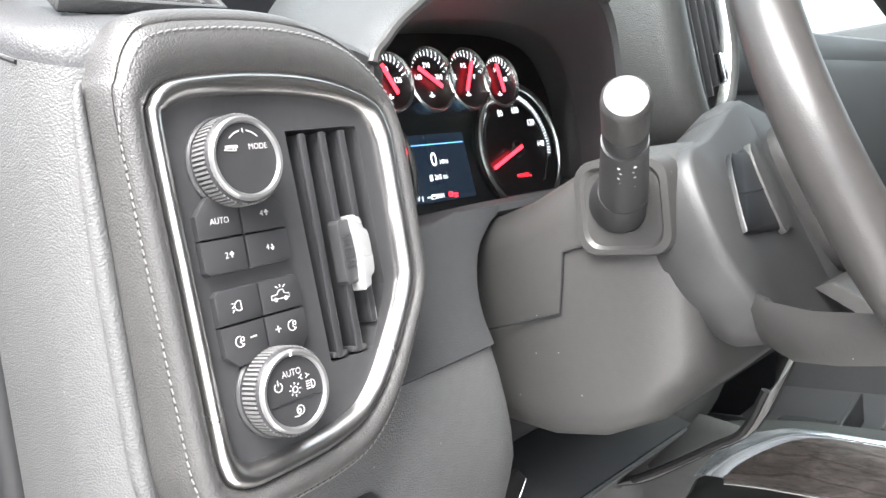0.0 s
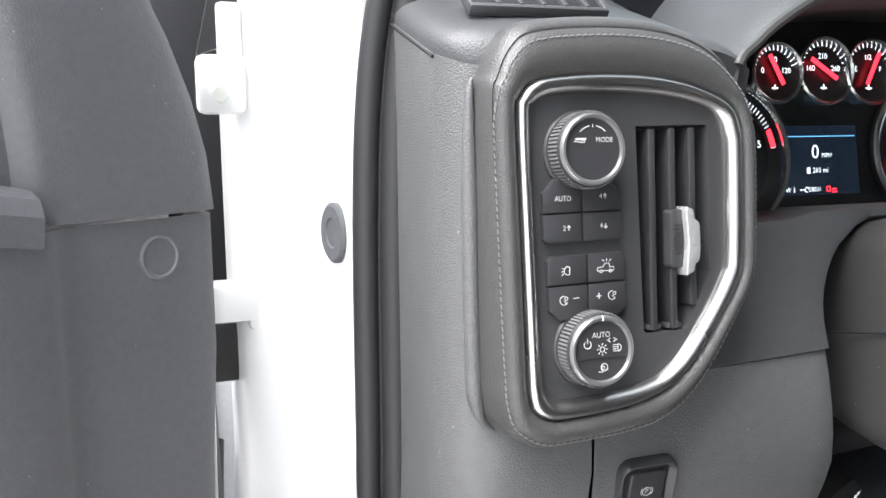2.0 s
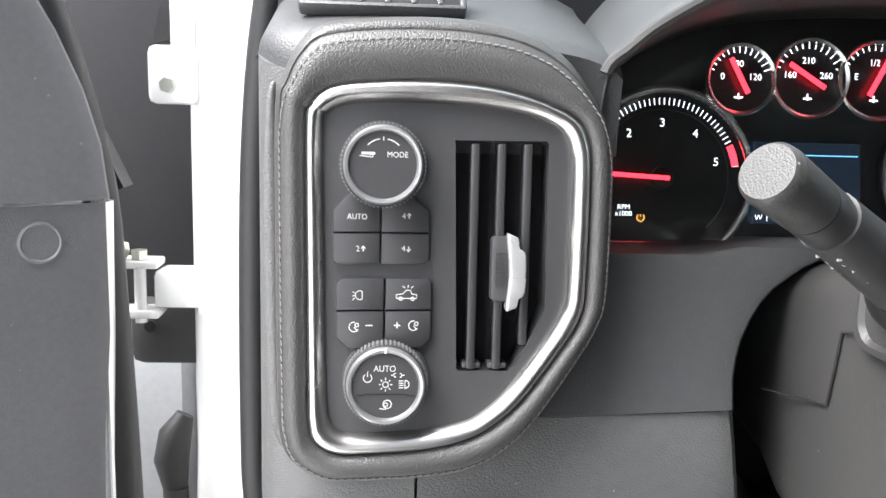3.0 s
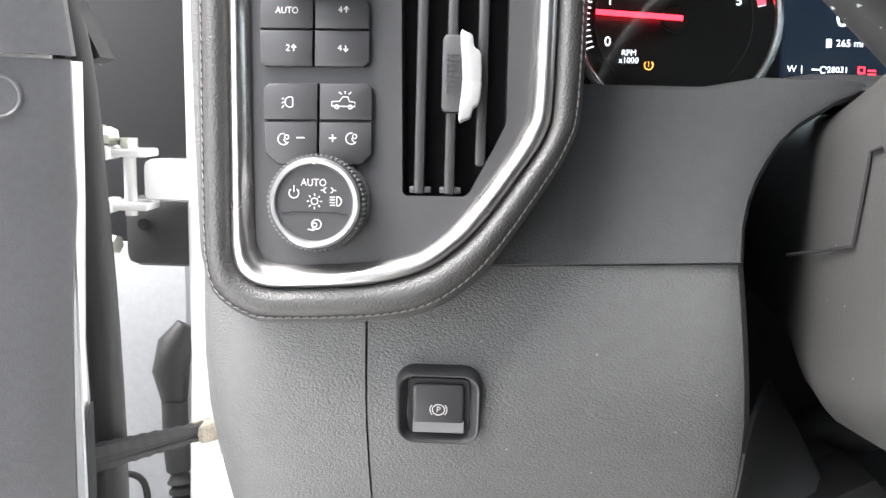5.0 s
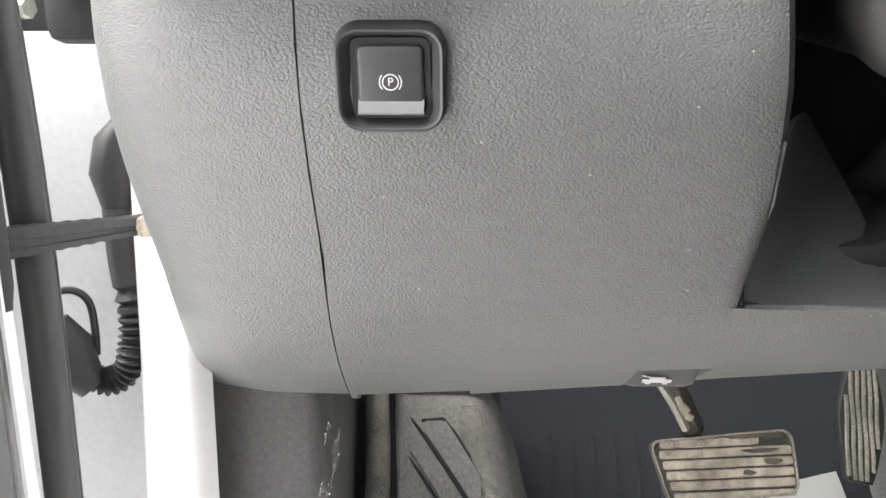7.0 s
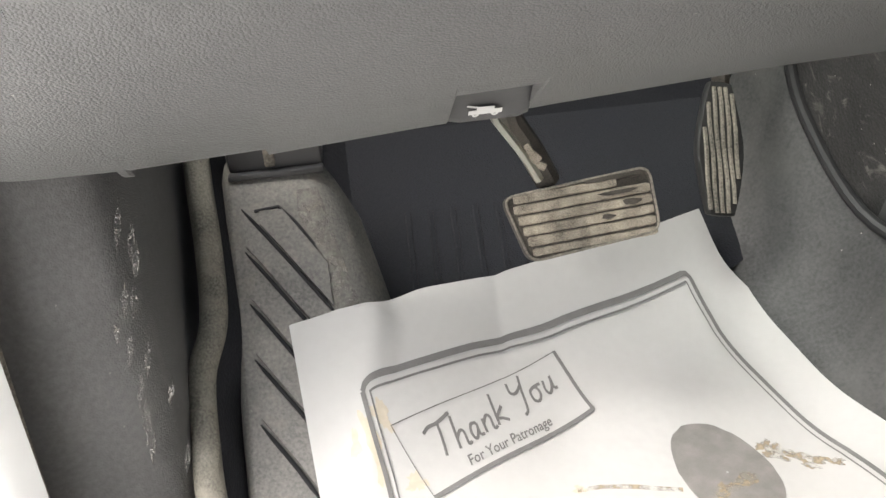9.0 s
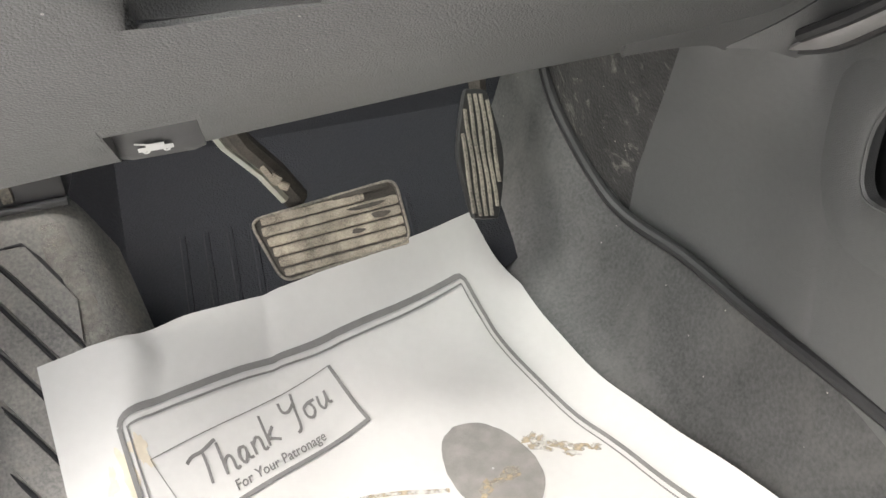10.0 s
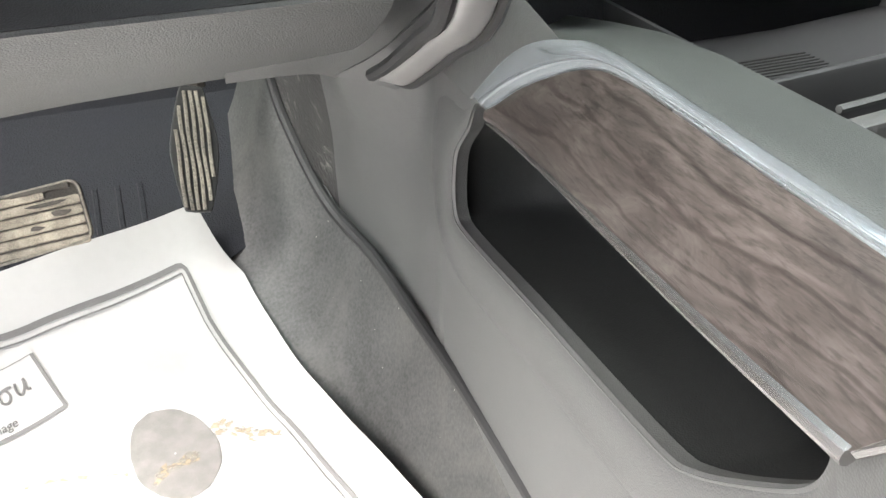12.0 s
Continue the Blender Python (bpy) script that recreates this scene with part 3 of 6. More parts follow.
# end cap: from the seam round to the door side
def cap_row(z):
    y = knee_y(min(z, 1.17)) if z < 1.165 else 0.3985
    low = max(0, 1.0 - z)
    x0 = seam_x(z) - 0.0008 if z < 1.19 else 0.290
    pts = [(x0, y, z), (0.5 * x0 + 0.1335, y + 0.0005, z), (0.254, y + 0.002, z), (0.236, y + 0.007, z), (0.2245 - low * 0.14, y + 0.016, z), (0.2175 - low * 0.15, y + 0.032, z),
           (0.2165 - low * 0.12, y + 0.06, z), (0.218 - low * 0.10, max(0.535, y + 0.08), z), (0.224 - low * 0.10, max(0.545, y + 0.10), z)]
    return spline(pts, 3)
cap_top = [Vector((p.x, p.y, max(1.3805, 1.3825 + 0.32 * (min(p.y, 0.56) - 0.403)))) for p in cap_row(1.3805)]
part("end_cap", thick(loft([cap_top] + [cap_row(z) for z in (1.378, 1.36, 1.32, 1.28, 1.24, 1.20, 1.186, 1.175, 1.155, 1.13, 1.10, 1.07, 1.04, 1.01, 0.98, 0.95, 0.93, 0.915, 0.9035)]), 0.003), DASH, dash, "grained end cap beside the door opening")
# top of the dash
def top_z(y):
    return 1.382 + 0.32 * (min(y, 0.56) - 0.403) + 0.7 * max(0, y - 0.56)
top = []
for y in (0.3975, 0.403, 0.41, 0.43, 0.47, 0.52, 0.58, 0.66, 0.78):
    z = top_z(y) - (0.006 if y < 0.40 else 0.002 if y < 0.405 else 0)
    top.append(spline([(0.2235, y, z), (0.2245, y, z + .008), (0.230, y, z + .015), (0.243, y, z + .0200), (0.265, y, z + .0225), (0.30, y, z + .0235), (0.34, y, z + .0230), (0.375, y, z + .0205), (0.40, y, z + .016), (0.418, y, z + .008)], 3))
CORNER = [(0.0, 0.270), (0.002, 0.254), (0.007, 0.236), (0.016, 0.2245), (0.032, 0.2175), (9.0, 0.2170)]
for row in top:
    dy = max(0.0, row[0].y - 0.3985)
    for (d0, x0), (d1, x1) in zip(CORNER, CORNER[1:]):
        if dy <= d1:
            xm = x0 + (x1 - x0) * (dy - d0) / (d1 - d0)
            break
    for p in row:
        p.x = xm + (p.x - 0.2235) * (0.418 - xm) / (0.418 - 0.2235)
curtain = []
for dy, dz in ((0.0045, -0.060), (0.0035, -0.020), (0.0015, -0.006)):
    curtain.append([Vector((p.x, p.y + dy, p.z + dz if dz > -0.05 else 1.34)) for p in top[0]])
top = curtain + top
part("dash_top", thick(loft(top), 0.003), DASH_UP, dash, "soft dark dash top")
part("seam_line", tube([(0.2172, 0.430, top_z(0.43) - .001), (0.2168, 0.48, top_z(0.48) - .001), (0.2172, 0.54, top_z(0.54) - .001)], .0012, 6), BLACK, dash)
# lower end of the windshield pillar
part("pillar_trim", thick(loft([spline([(0.230 + s * .03, 0.55 - s * .03, z), (0.240 + s * .03, 0.535 - s * .03, z), (0.262 + s * .03, 0.55 - s * .03, z), (0.27 + s * .03, 0.60, z)], 3) for s, z in ((0, 1.40), (0.5, 1.50), (1, 1.62))]), 0.003), DASH_UP, dash, "dark windshield pillar trim")
# defroster grille on top
GM = Matrix.Translation((0.287, 0.4430, 1.4285)) @ Matrix.Rotation(radians(40), 4, "X")
gb = merge(box((0, 0.0165, 0.0), (0.094, 0.004, 0.008), 0.0015), box((0, -0.0165, 0.0), (0.094, 0.004, 0.008), 0.0015), box((-0.0455, 0, 0.0), (0.004, 0.033, 0.008), 0.0015), box((0.0455, 0, 0.0), (0.004, 0.033, 0.008), 0.0015))
gb.transform(GM)
grille = part("defroster_grille", gb, DASH_UP, dash, "dark defroster outlet frame")
gb = box((0, 0, -0.002), (0.092, 0.034, 0.006), 0.0006)
gb.transform(GM)
part("grille_opening", gb, BLACK, grille, "black opening")
for k in range(5):
    gb = box((-0.030 + k * 0.015, 0, 0.0020), (0.0034, 0.031, 0.005), 0.001, Matrix.Rotation(radians(10), 4, "Z"))
    gb.transform(GM)
    part("grille_slat", gb, DASH_UP, grille)

# upper panel between the control panel and the column, then the ledge below the cluster
EDGE = [(1.1879, .4962), (1.208, .498), (1.222, .5015), (1.232, .5055), (1.243, .512), (1.253, .5195), (1.262, .529), (1.269, .540), (1.275, .550), (1.279, .560), (1.283, .568)]
up = []
for z, xr in EDGE:
    y = 0.4025 + (z - 1.1935) * 0.40
    xs = [0.36 + (xr - .006 - 0.36) * k / 8 for k in range(9)]
    h = z + rise(xr, z)
    up.append([(x, y, min(z + rise(x, z), 1.2765) if x < 0.50 else z + rise(x, z)) for x in xs] + [(xr - .002, y + .001, h), (xr, y + .004, h - .001), (xr + .001, y + .012, h - .002), (xr + .003, y + .06, h - .003)])
part("upper_panel", thick(loft(up), 0.003), DASH_UP, dash, "smooth dark panel above the knee panel")
led = []
for x in (0.36, 0.42, 0.48, 0.50, 0.512, 0.525, 0.54, 0.56, 0.60, 0.66, 0.74, 0.82):
    q = max(0, min(1, (x - 0.49) / 0.055))
    dz = 0.0095 * q * q * (3 - 2 * q)
    led.append([(x, 0.46, 1.262 + dz), (x, 0.442, 1.2655 + dz), (x, 0.4355, 1.270 + dz), (x, 0.437, 1.2750 + dz), (x, 0.446, 1.2785 + dz), (x, 0.51, 1.2775 + dz * .3)])
part("cluster_ledge", thick(loft(led), 0.003), DASH_UP, dash, "thin overhanging ledge below the gauges")
# black boxes added in place of the shade behind the openings
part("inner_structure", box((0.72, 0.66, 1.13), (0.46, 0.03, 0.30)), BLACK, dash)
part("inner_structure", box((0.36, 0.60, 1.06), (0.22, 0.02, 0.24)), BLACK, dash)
part("column_liner", thick(loft([[(0.5065, 0.47, z), (0.512, 0.53, z), (0.52, 0.645, z)] for z in (1.06, 1.15, 1.27)]), 0.002), DASH_UP, dash)

# hood over the gauges
hood_edge = spline([(0.407, 0.400, 1.30), (0.406, 0.400, 1.345), (0.409, 0.400, 1.381), (0.421, 0.400, 1.394), (0.440, 0.400, 1.409), (0.476, 0.400, 1.428), (0.53, 0.40, 1.443), (0.62, 0.40, 1.450), (0.665, 0.40, 1.446), (0.692, 0.402, 1.428), (0.706, 0.405, 1.39), (0.711, 0.41, 1.34), (0.713, 0.42, 1.29)], 4)
cc = Vector((0.595, 0.4, 1.33))
def hood_row(out, y):
    if out > 1:
        return [Vector((p.x if p.x < cc.x else cc.x + (p.x - cc.x) * (1 + 5.2 * y) + 0.006, p.y + y, p.z + (out - 1) * 0.32 * max(0, min(1, (p.z - 1.36) / 0.06)))) for p in hood_edge]
    return [Vector((cc.x + (p.x - cc.x) * (out if p.x < cc.x else 1 + 5.2 * y), p.y + y, cc.z + (p.z - cc.z) * (1 + (out - 1) * 1.3))) for p in hood_edge]
part("gauge_hood", loft([hood_row(0.90, 0.128), hood_row(0.945, 0.07), hood_row(0.985, 0.012), hood_row(1.0, 0.0), hood_row(1.012, -0.004), hood_row(1.03, 0.0), hood_row(1.06, 0.02), hood_row(1.12, 0.14), hood_row(1.12, 0.3)]), DASH_UP, dash, "dark arched hood round the gauges")
part("hood_trim_edge", tube([p + Vector((-0.002, -0.006, 0.004)) for p in hood_edge[8:36]], 0.0035, 8), COLUMN, dash)

# lower centre trim, joining the dash to the console
tr = [
    [(0.880, 0.600, 0.905), (0.900, 0.580, 0.905), (0.917, 0.575, 0.899)],
    [(0.905, 0.560, 0.935), (0.925, 0.548, 0.932), (0.945, 0.545, 0.922)],
    [(0.930, 0.500, 0.99), (0.955, 0.490, 0.985), (0.975, 0.490, 0.975)],
    [(0.945, 0.470, 1.05), (0.975, 0.460, 1.05), (0.997, 0.460, 1.04)],
    [(0.950, 0.460, 1.15), (0.985, 0.450, 1.15), (1.010, 0.450, 1.15)],
    [(0.950, 0.450, 1.26), (0.985, 0.440, 1.26), (1.010, 0.440, 1.26)],
]
part("centre_trim", thick(loft([spline(r, 4) for r in list(zip(*[spline(c, 4) for c in zip(*tr)]))]), 0.004), CONSOLE, dash, "pale satin trim strip beside the console")
ls = [
    [(0.80, 0.56, 1.00), (0.84, 0.54, 1.00), (0.885, 0.53, 0.99), (0.928, 0.505, 0.985)],
    [(0.80, 0.575, 0.95), (0.84, 0.565, 0.95), (0.875, 0.56, 0.948), (0.905, 0.562, 0.935)],
    [(0.80, 0.60, 0.912), (0.84, 0.60, 0.912), (0.865, 0.60, 0.910), (0.880, 0.602, 0.904)],
]
part("centre_lower_panel", thick(loft([spline(r, 4) for r in ls]), 0.004), CONSOLE, dash)
ls = [
    [(0.80, 0.50, 1.26), (0.88, 0.48, 1.26), (0.948, 0.462, 1.26)],
    [(0.80, 0.51, 1.14), (0.88, 0.50, 1.14), (0.948, 0.472, 1.14)],
    [(0.80, 0.56, 1.00), (0.87, 0.535, 1.00), (0.930, 0.504, 0.99)],
]
part("centre_lower_panel", thick(loft([spline(r, 4) for r in ls]), 0.004), DASH_UP, dash)
br = [
    [(0.936, 0.556, 0.924), (0.9385, 0.515, 0.9215), (0.9395, 0.484, 0.9195)],
    [(0.941, 0.550, 0.95), (0.945, 0.505, 0.95), (0.9485, 0.459, 0.949)],
    [(0.948, 0.540, 0.975), (0.952, 0.490, 0.975), (0.9555, 0.430, 0.970)],
    [(0.958, 0.530, 1.000), (0.962, 0.480, 0.990), (0.962, 0.402, 0.974)],
]
part("console_bridge", thick(loft([spline(r, 4) for r in list(zip(*[spline(c, 4) for c in zip(*br)]))]), 0.002), CONSOLE, dash, "grey panel joining dash and console")
STRIP_U = [(0.8930, 0.5323, 0.9234), (0.8930, 0.4988, 0.9400), (0.8930, 0.4692, 0.9563), (0.8930, 0.4273, 0.9807), (0.8930, 0.3930, 1.0022), (0.8930, 0.3656, 1.0495)]
STRIP_L = [(0.9110, 0.5767, 0.9018), (0.9110, 0.5366, 0.9134), (0.9110, 0.5003, 0.9329), (0.9110, 0.4523, 0.9619), (0.9110, 0.3924, 0.9997), (0.9110, 0.3445, 1.0829)]
SATIN = material("satin_grey_strip", (0.26, 0.255, 0.25), 0.35, var=0.06)
su = spline(STRIP_U, 4)
sl = spline(STRIP_L, 4)
rows = []
for a, b in zip(su, sl):
    m_ = a.lerp(b, .5) + Vector((-.0035, -.0035, .001))
    rows.append(spline([a + Vector((.003, .006, 0)), a, m_, b, b + Vector((.004, .005, 0))], 3))
part("satin_strip", thick(loft(rows), 0.002), SATIN, dash, "pale satin strip")
# black tubes along both edges stand for the gap shadows
part("strip_groove", tube([p + Vector((-.004, .004, .001)) for p in su], .0045, 8), RUBBER, dash, "dark tube for the gap shadow beside the strip")
part("strip_groove", tube([p + Vector((.006, .003, -.001)) for p in sl], .0035, 8), RUBBER, dash, "dark tube for the gap shadow beside the strip")
part("passenger_dash", box((1.70, 0.66, 1.22), (0.56, 0.40, 0.40), 0.03), DASH_UP, dash, "dark passenger side of the dash")
part("centre_dash_top", box((1.40, 0.72, 1.41), (1.16, 0.50, 0.10), 0.03), DASH_UP, dash, "soft dash top over the centre")
part("centre_stack", box((1.22, 0.56, 1.2), (0.42, 0.14, 0.42), 0.02), DASH_UP, dash, "dark centre stack")


# ---- light and vent control panel ----
CP = tilted((0.3010, 0.3760, 1.2680), 0.08)
panel = thing("control_panel", "leather wrapped dash control panel with chrome frame, knobs and vent", "control panel", CP)
CO = [(-.053, .085), (-.0505, .096), (-.044, .1035), (-.032, .1075), (-.002, .110), (.029, .1095), (.054, .106), (.0735, .100), (.0885, .0925), (.095, .0815), (.097, .063), (.0965, .003), (.0935, -.0145), (.084, -.0305), (.064, -.058), (.048, -.0725), (.034, -.080), (.012, -.0855), (-.020, -.0878), (-.036, -.0875), (-.0465, -.082), (-.0500, -.072), (-.0507, -.055), (-.052, .019)]
PO = [(-.070, .095), (-.066, .112), (-.058, .129), (-.045, .140), (-.010, .1445), (.030, .1445), (.062, .1385), (.085, .125), (.101, .103), (.109, .085), (.112, .060), (.111, .0), (.107, -.018), (.097, -.037), (.074, -.072), (.058, -.094), (.039, -.105), (.014, -.1095), (-.024, -.1115), (-.043, -.1105), (-.061, -.099), (-.0665, -.078), (-.068, -.057), (-.0695, .02)]
CI = [(-.0435, .084), (-.0405, .0925), (-.032, .0965), (-.022, .0978), (.000, .0985), (.0287, .0979), (.0538, .0951), (.0714, .0906), (.081, .0845), (.0845, .0752), (.086, .063), (.0855, .0015), (.082, -.0125), (.072, -.0300), (.054, -.0546), (.041, -.0664), (.030, -.0714), (.0106, -.0750), (-.0202, -.0770), (-.0338, -.0755), (-.0390, -.0695), (-.0400, -.0620), (-.0407, -.0520), (-.0425, .019)]
PO = [(x, y + 0.005 if y < -0.09 else y) for x, y in PO]
CO_S, PO_S, CI_S = spline(CO, 5, True), spline(PO, 5, True), spline(CI, 5, True)


def between(a, b, k, h):
    return [(p.x + (q.x - p.x) * k, p.y + (q.y - p.y) * k, h) for p, q in zip(a, b)]


pad_rows = [between(CO_S, PO_S, k, h) for k, h in ((-0.04, -0.004), (0.0, 0.0025), (0.10, 0.0055), (0.25, 0.0075), (0.42, 0.0078), (0.58, 0.0062), (0.70, 0.0038), (0.745, 0.0018), (0.78, 0.0022), (0.90, -0.0015), (0.97, -0.0065), (1.0, -0.013), (1.0, -0.024), (0.99, -0.040), (0.96, -0.07))]
part("leather_surround", loft(pad_rows, closed=True), LEATHER, panel, "dark stitched leather surround", sharp=60)
rib = []
for p in PO_S:
    if p.x < -0.040 and -0.100 < p.y < 0.108:
        d = Vector((p.x - 0.0, p.y * 0.25)).normalized()
        rib.append(Vector((p.x + d.x * 0.0030, p.y + d.y * 0.0030, 0.376 + 0.08 * p.y - 0.3985 - 0.0010)))
rib.sort(key=lambda q: -q.y)
part("pad_border", tube(rib, [.0050 * min(1, .2 + .12 * min(i, len(rib) - 1 - i)) for i in range(len(rib))], 12), DASH, panel, "thin raised border beside the leather")
# stitches along the seam in the leather
PAD_H = [(-0.04, -0.004), (0.0, 0.0025), (0.10, 0.0055), (0.25, 0.0075), (0.42, 0.0078), (0.58, 0.0062), (0.70, 0.0038), (0.745, 0.0018), (0.78, 0.0022), (0.90, -0.0015)]


def pad_h(k):
    for (k0, h0), (k1, h1) in zip(PAD_H, PAD_H[1:]):
        if k <= k1:
            return h0 + (h1 - h0) * (k - k0) / (k1 - k0)
    return 0.0


path = []
for p, q in zip(CO_S, PO_S):
    rise = max(0.0, min(1.0, (p.y - 0.075) / 0.025))
    k = 0.76 - 0.15 * rise * rise * (3 - 2 * rise)
    path.append((p.x + (q.x - p.x) * k, p.y + (q.y - p.y) * k, pad_h(k) + 0.0009))
acc, stitches = 0.0, []
for a, b in zip(path, path[1:] + path[:1]):
    a, b = Vector(a), Vector(b)
    L = (b - a).length
    while acc < L:
        c = a.lerp(b, acc / L)
        d = (b - a).normalized()
        ang = math.atan2(d.y, d.x)
        stitches.append(box(c, (0.0028, 0.00065, 0.0006), 0.0, Matrix.Rotation(ang + 0.16, 4, "Z")))
        acc += 0.0042
    acc -= L
st = part("stitching", merge(*stitches), THREAD, panel, "pale grey thread stitches")
st["kind"] = "stuff"
# chrome frame
fr = [between(CO_S, CI_S, k, h) for k, h in ((-0.03, -0.003), (0.0, 0.0035), (0.10, 0.0062), (0.30, 0.0078), (0.55, 0.0074), (0.80, 0.0050), (0.97, 0.0016), (1.0, -0.004))]
part("chrome_frame", loft(fr, closed=True), CHROME, panel, "satin chrome frame", sharp=60)
# faceplate with the vent opening
VR = [(.0252, .0800), (.0735, .0806), (.0752, .0790), (.0757, -.0090), (.0703, -.0203), (.0595, -.0415), (.0570, -.0433), (.0300, -.0435), (.0284, -.0420), (.0252, .0780)]
fp_out = [(q.x + (p.x - q.x) * 0.1, q.y + (p.y - q.y) * 0.1) for p, q in zip(CO_S, CI_S)]
part("faceplate", plate_with_hole(fp_out, VR, 0.0, 0.022), FACE, panel, "satin black faceplate", sharp=20)
vent = part("air_vent", prism([(p[0], p[1]) for p in VR], -0.030, -0.022), BLACK, panel, "black air vent")
for u, v0, v1 in ((0.0360, -0.0425, 0.0785), (0.0500, -0.0425, 0.0788), (0.0640, -0.0290, 0.0790)):
    bl = box((u, (v0 + v1) / 2, -0.0085), (0.0030, v1 - v0, 0.016), 0.0012, None)
    bl2 = box((u, (v0 + v1) / 2, -0.0012), (0.0048, v1 - v0, 0.0030), 0.0013)
    part("vane", merge(bl, bl2), BUTTON, vent, "upright black vent vane")
part("vane_foot", box((0.0365, -0.0405, -0.006), (0.010, 0.003, 0.01), 0.0006), FACE, vent)
part("vane_foot", box((0.0505, -0.0405, -0.006), (0.010, 0.003, 0.01), 0.0006), FACE, vent)
# sliding tab on the vent
tab = part("vent_tab", prism([(.0455, .028), (.047, .030), (.0570, .030), (.0570, -.0050), (.047, -.0050), (.0455, -.003)], -0.004, 0.004, 0.0012), FACE, vent, "black knurled vent tab")
dots = [box((0.0480 + i * 0.0018, 0.021 - j * 0.0024, 0.0043), (0.0008, 0.0008, 0.0008)) for i in range(4) for j in range(8)]
part("knurl", merge(*dots), BUTTON, tab)
part("tab_chrome", prism(spline([(.0535, .030), (.0565, .0305), (.0590, .0290), (.0600, .0240), (.0632, .0200), (.0632, .0010), (.0600, -.0030), (.0590, -.0070), (.0560, -.0085), (.0535, -.0080), (.0550, .0100)], 3, True), -0.002, 0.0085, 0.0022, 3), SATINTAB, tab, "bright satin silver grip")


def bevelled_button(outline, marks, label):
    b = part("button", prism(outline, -0.002, 0.0042, 0.0011), BUTTON, panel, label)
    if marks:
        part("marking", merge(*marks), WHITE_INK, b, "white marking")
    return b


H = 0.0043


def mk(*pts, w=0.00045):
    return stroke(pts, w, H, H + 0.0002)


def fan_icon(c, s):
    """A lamp dial: half disc with rays."""
    out = [mk(*arc(c, s, 60, 300, 8)), mk((c[0] + s * .5, c[1] + s * .85), (c[0] + s * .5, c[1] - s * .85))]
    out += [mk((c[0] - s * 1.0 - 0.0004, c[1] + k * s * .6), (c[0] - s * 1.6, c[1] + k * s * .9 - 0.0006)) for k in (-1, 0, 1)]
    return out


def arrow(c, up=1, s=0.0012):
    return [mk((c[0], c[1] - s), (c[0], c[1] + s), w=0.0006), mk((c[0] - s * .9, c[1] + up * s * .2), (c[0], c[1] + up * s * 1.3), (c[0] + s * .9, c[1] + up * s * .2), w=0.0006)]


bevelled_button([(-.038, .0425), (-.0302, .0507), (-.0136, .0509), (-.0136, .0312), (-.038, .0309)], [lettering("AUTO", .0042, (-.0255, .0390), H, stretch=0.9)], "black four wheel drive auto button")
bevelled_button([(-.0128, .0509), (.0020, .0511), (.0119, .0428), (.0121, .0315), (-.0128, .0312)], [lettering("4", .0042, (-.0012, .0397), H)] + arrow((.0015, .0397)), "black four wheel drive high button")
bevelled_button([(-.038, .0302), (-.0136, .0305), (-.0136, .0142), (-.0355, .0139), (-.038, .0160)], [lettering("2", .0042, (-.0250, .0222), H)] + arrow((-.0222, .0222)), "black two wheel drive button")
bevelled_button([(-.0128, .0305), (.0122, .0308), (.0124, .0168), (.0100, .0146), (-.0128, .0143)], [lettering("4", .0042, (-.0012, .0227), H)] + arrow((.0015, .0227), -1), "black four wheel drive low button")
bevelled_button([(-.0360, .0040), (-.0335, .0064), (-.0110, .0068), (-.0110, -.0099), (-.0358, -.0103)], fan_icon((-.0236, -.0021), .0024), "black fog lamp button")
bevelled_button([(-.0102, .0068), (.0118, .0071), (.0139, .0050), (.0141, -.0095), (-.0102, -.0098)], [mk((-.0045, -.0035), (-.0045, -.0015), (-.001, -.0012), (.0005, .0008), (.003, .0008), (.0035, -.0012), (.0062, -.0015), (.0062, -.0035), (-.0045, -.0035)), mk(*arc((-.0022, -.0037), .0009, 0, 360, 8)), mk(*arc((.0040, -.0037), .0009, 0, 360, 8)), mk((.0000, .0020), (-.0012, .0030)), mk((.0016, .0022), (.0016, .0036)), mk((.0032, .0020), (.0044, .0030))], "black cargo lamp button")
bevelled_button([(-.0358, -.0111), (-.0110, -.0107), (-.0110, -.0303), (-.0290, -.0306), (-.0354, -.0250)], [mk(*arc((-.0265, -.0190), .0026, 80, 330, 8)), mk(*arc((-.0250, -.0180), .0010, 0, 360, 8)), mk((-.0265, -.019), (-.0247, -.0212)), mk((-.0205, -.0182), (-.0168, -.0181), w=.0006)], "black dimmer down button")
bevelled_button([(-.0102, -.0107), (.0140, -.0103), (.0142, -.0250), (.0095, -.0298), (-.0102, -.0302)], [mk(*arc((.0048, -.0180), .0026, 80, 330, 8)), mk(*arc((.0063, -.0170), .0010, 0, 360, 8)), mk((.0048, -.018), (.0066, -.0202)), mk((-.0055, -.0180), (-.0022, -.0179), w=.0006), mk((-.00385, -.0163), (-.00385, -.0196), w=.0006)], "black dimmer up button")


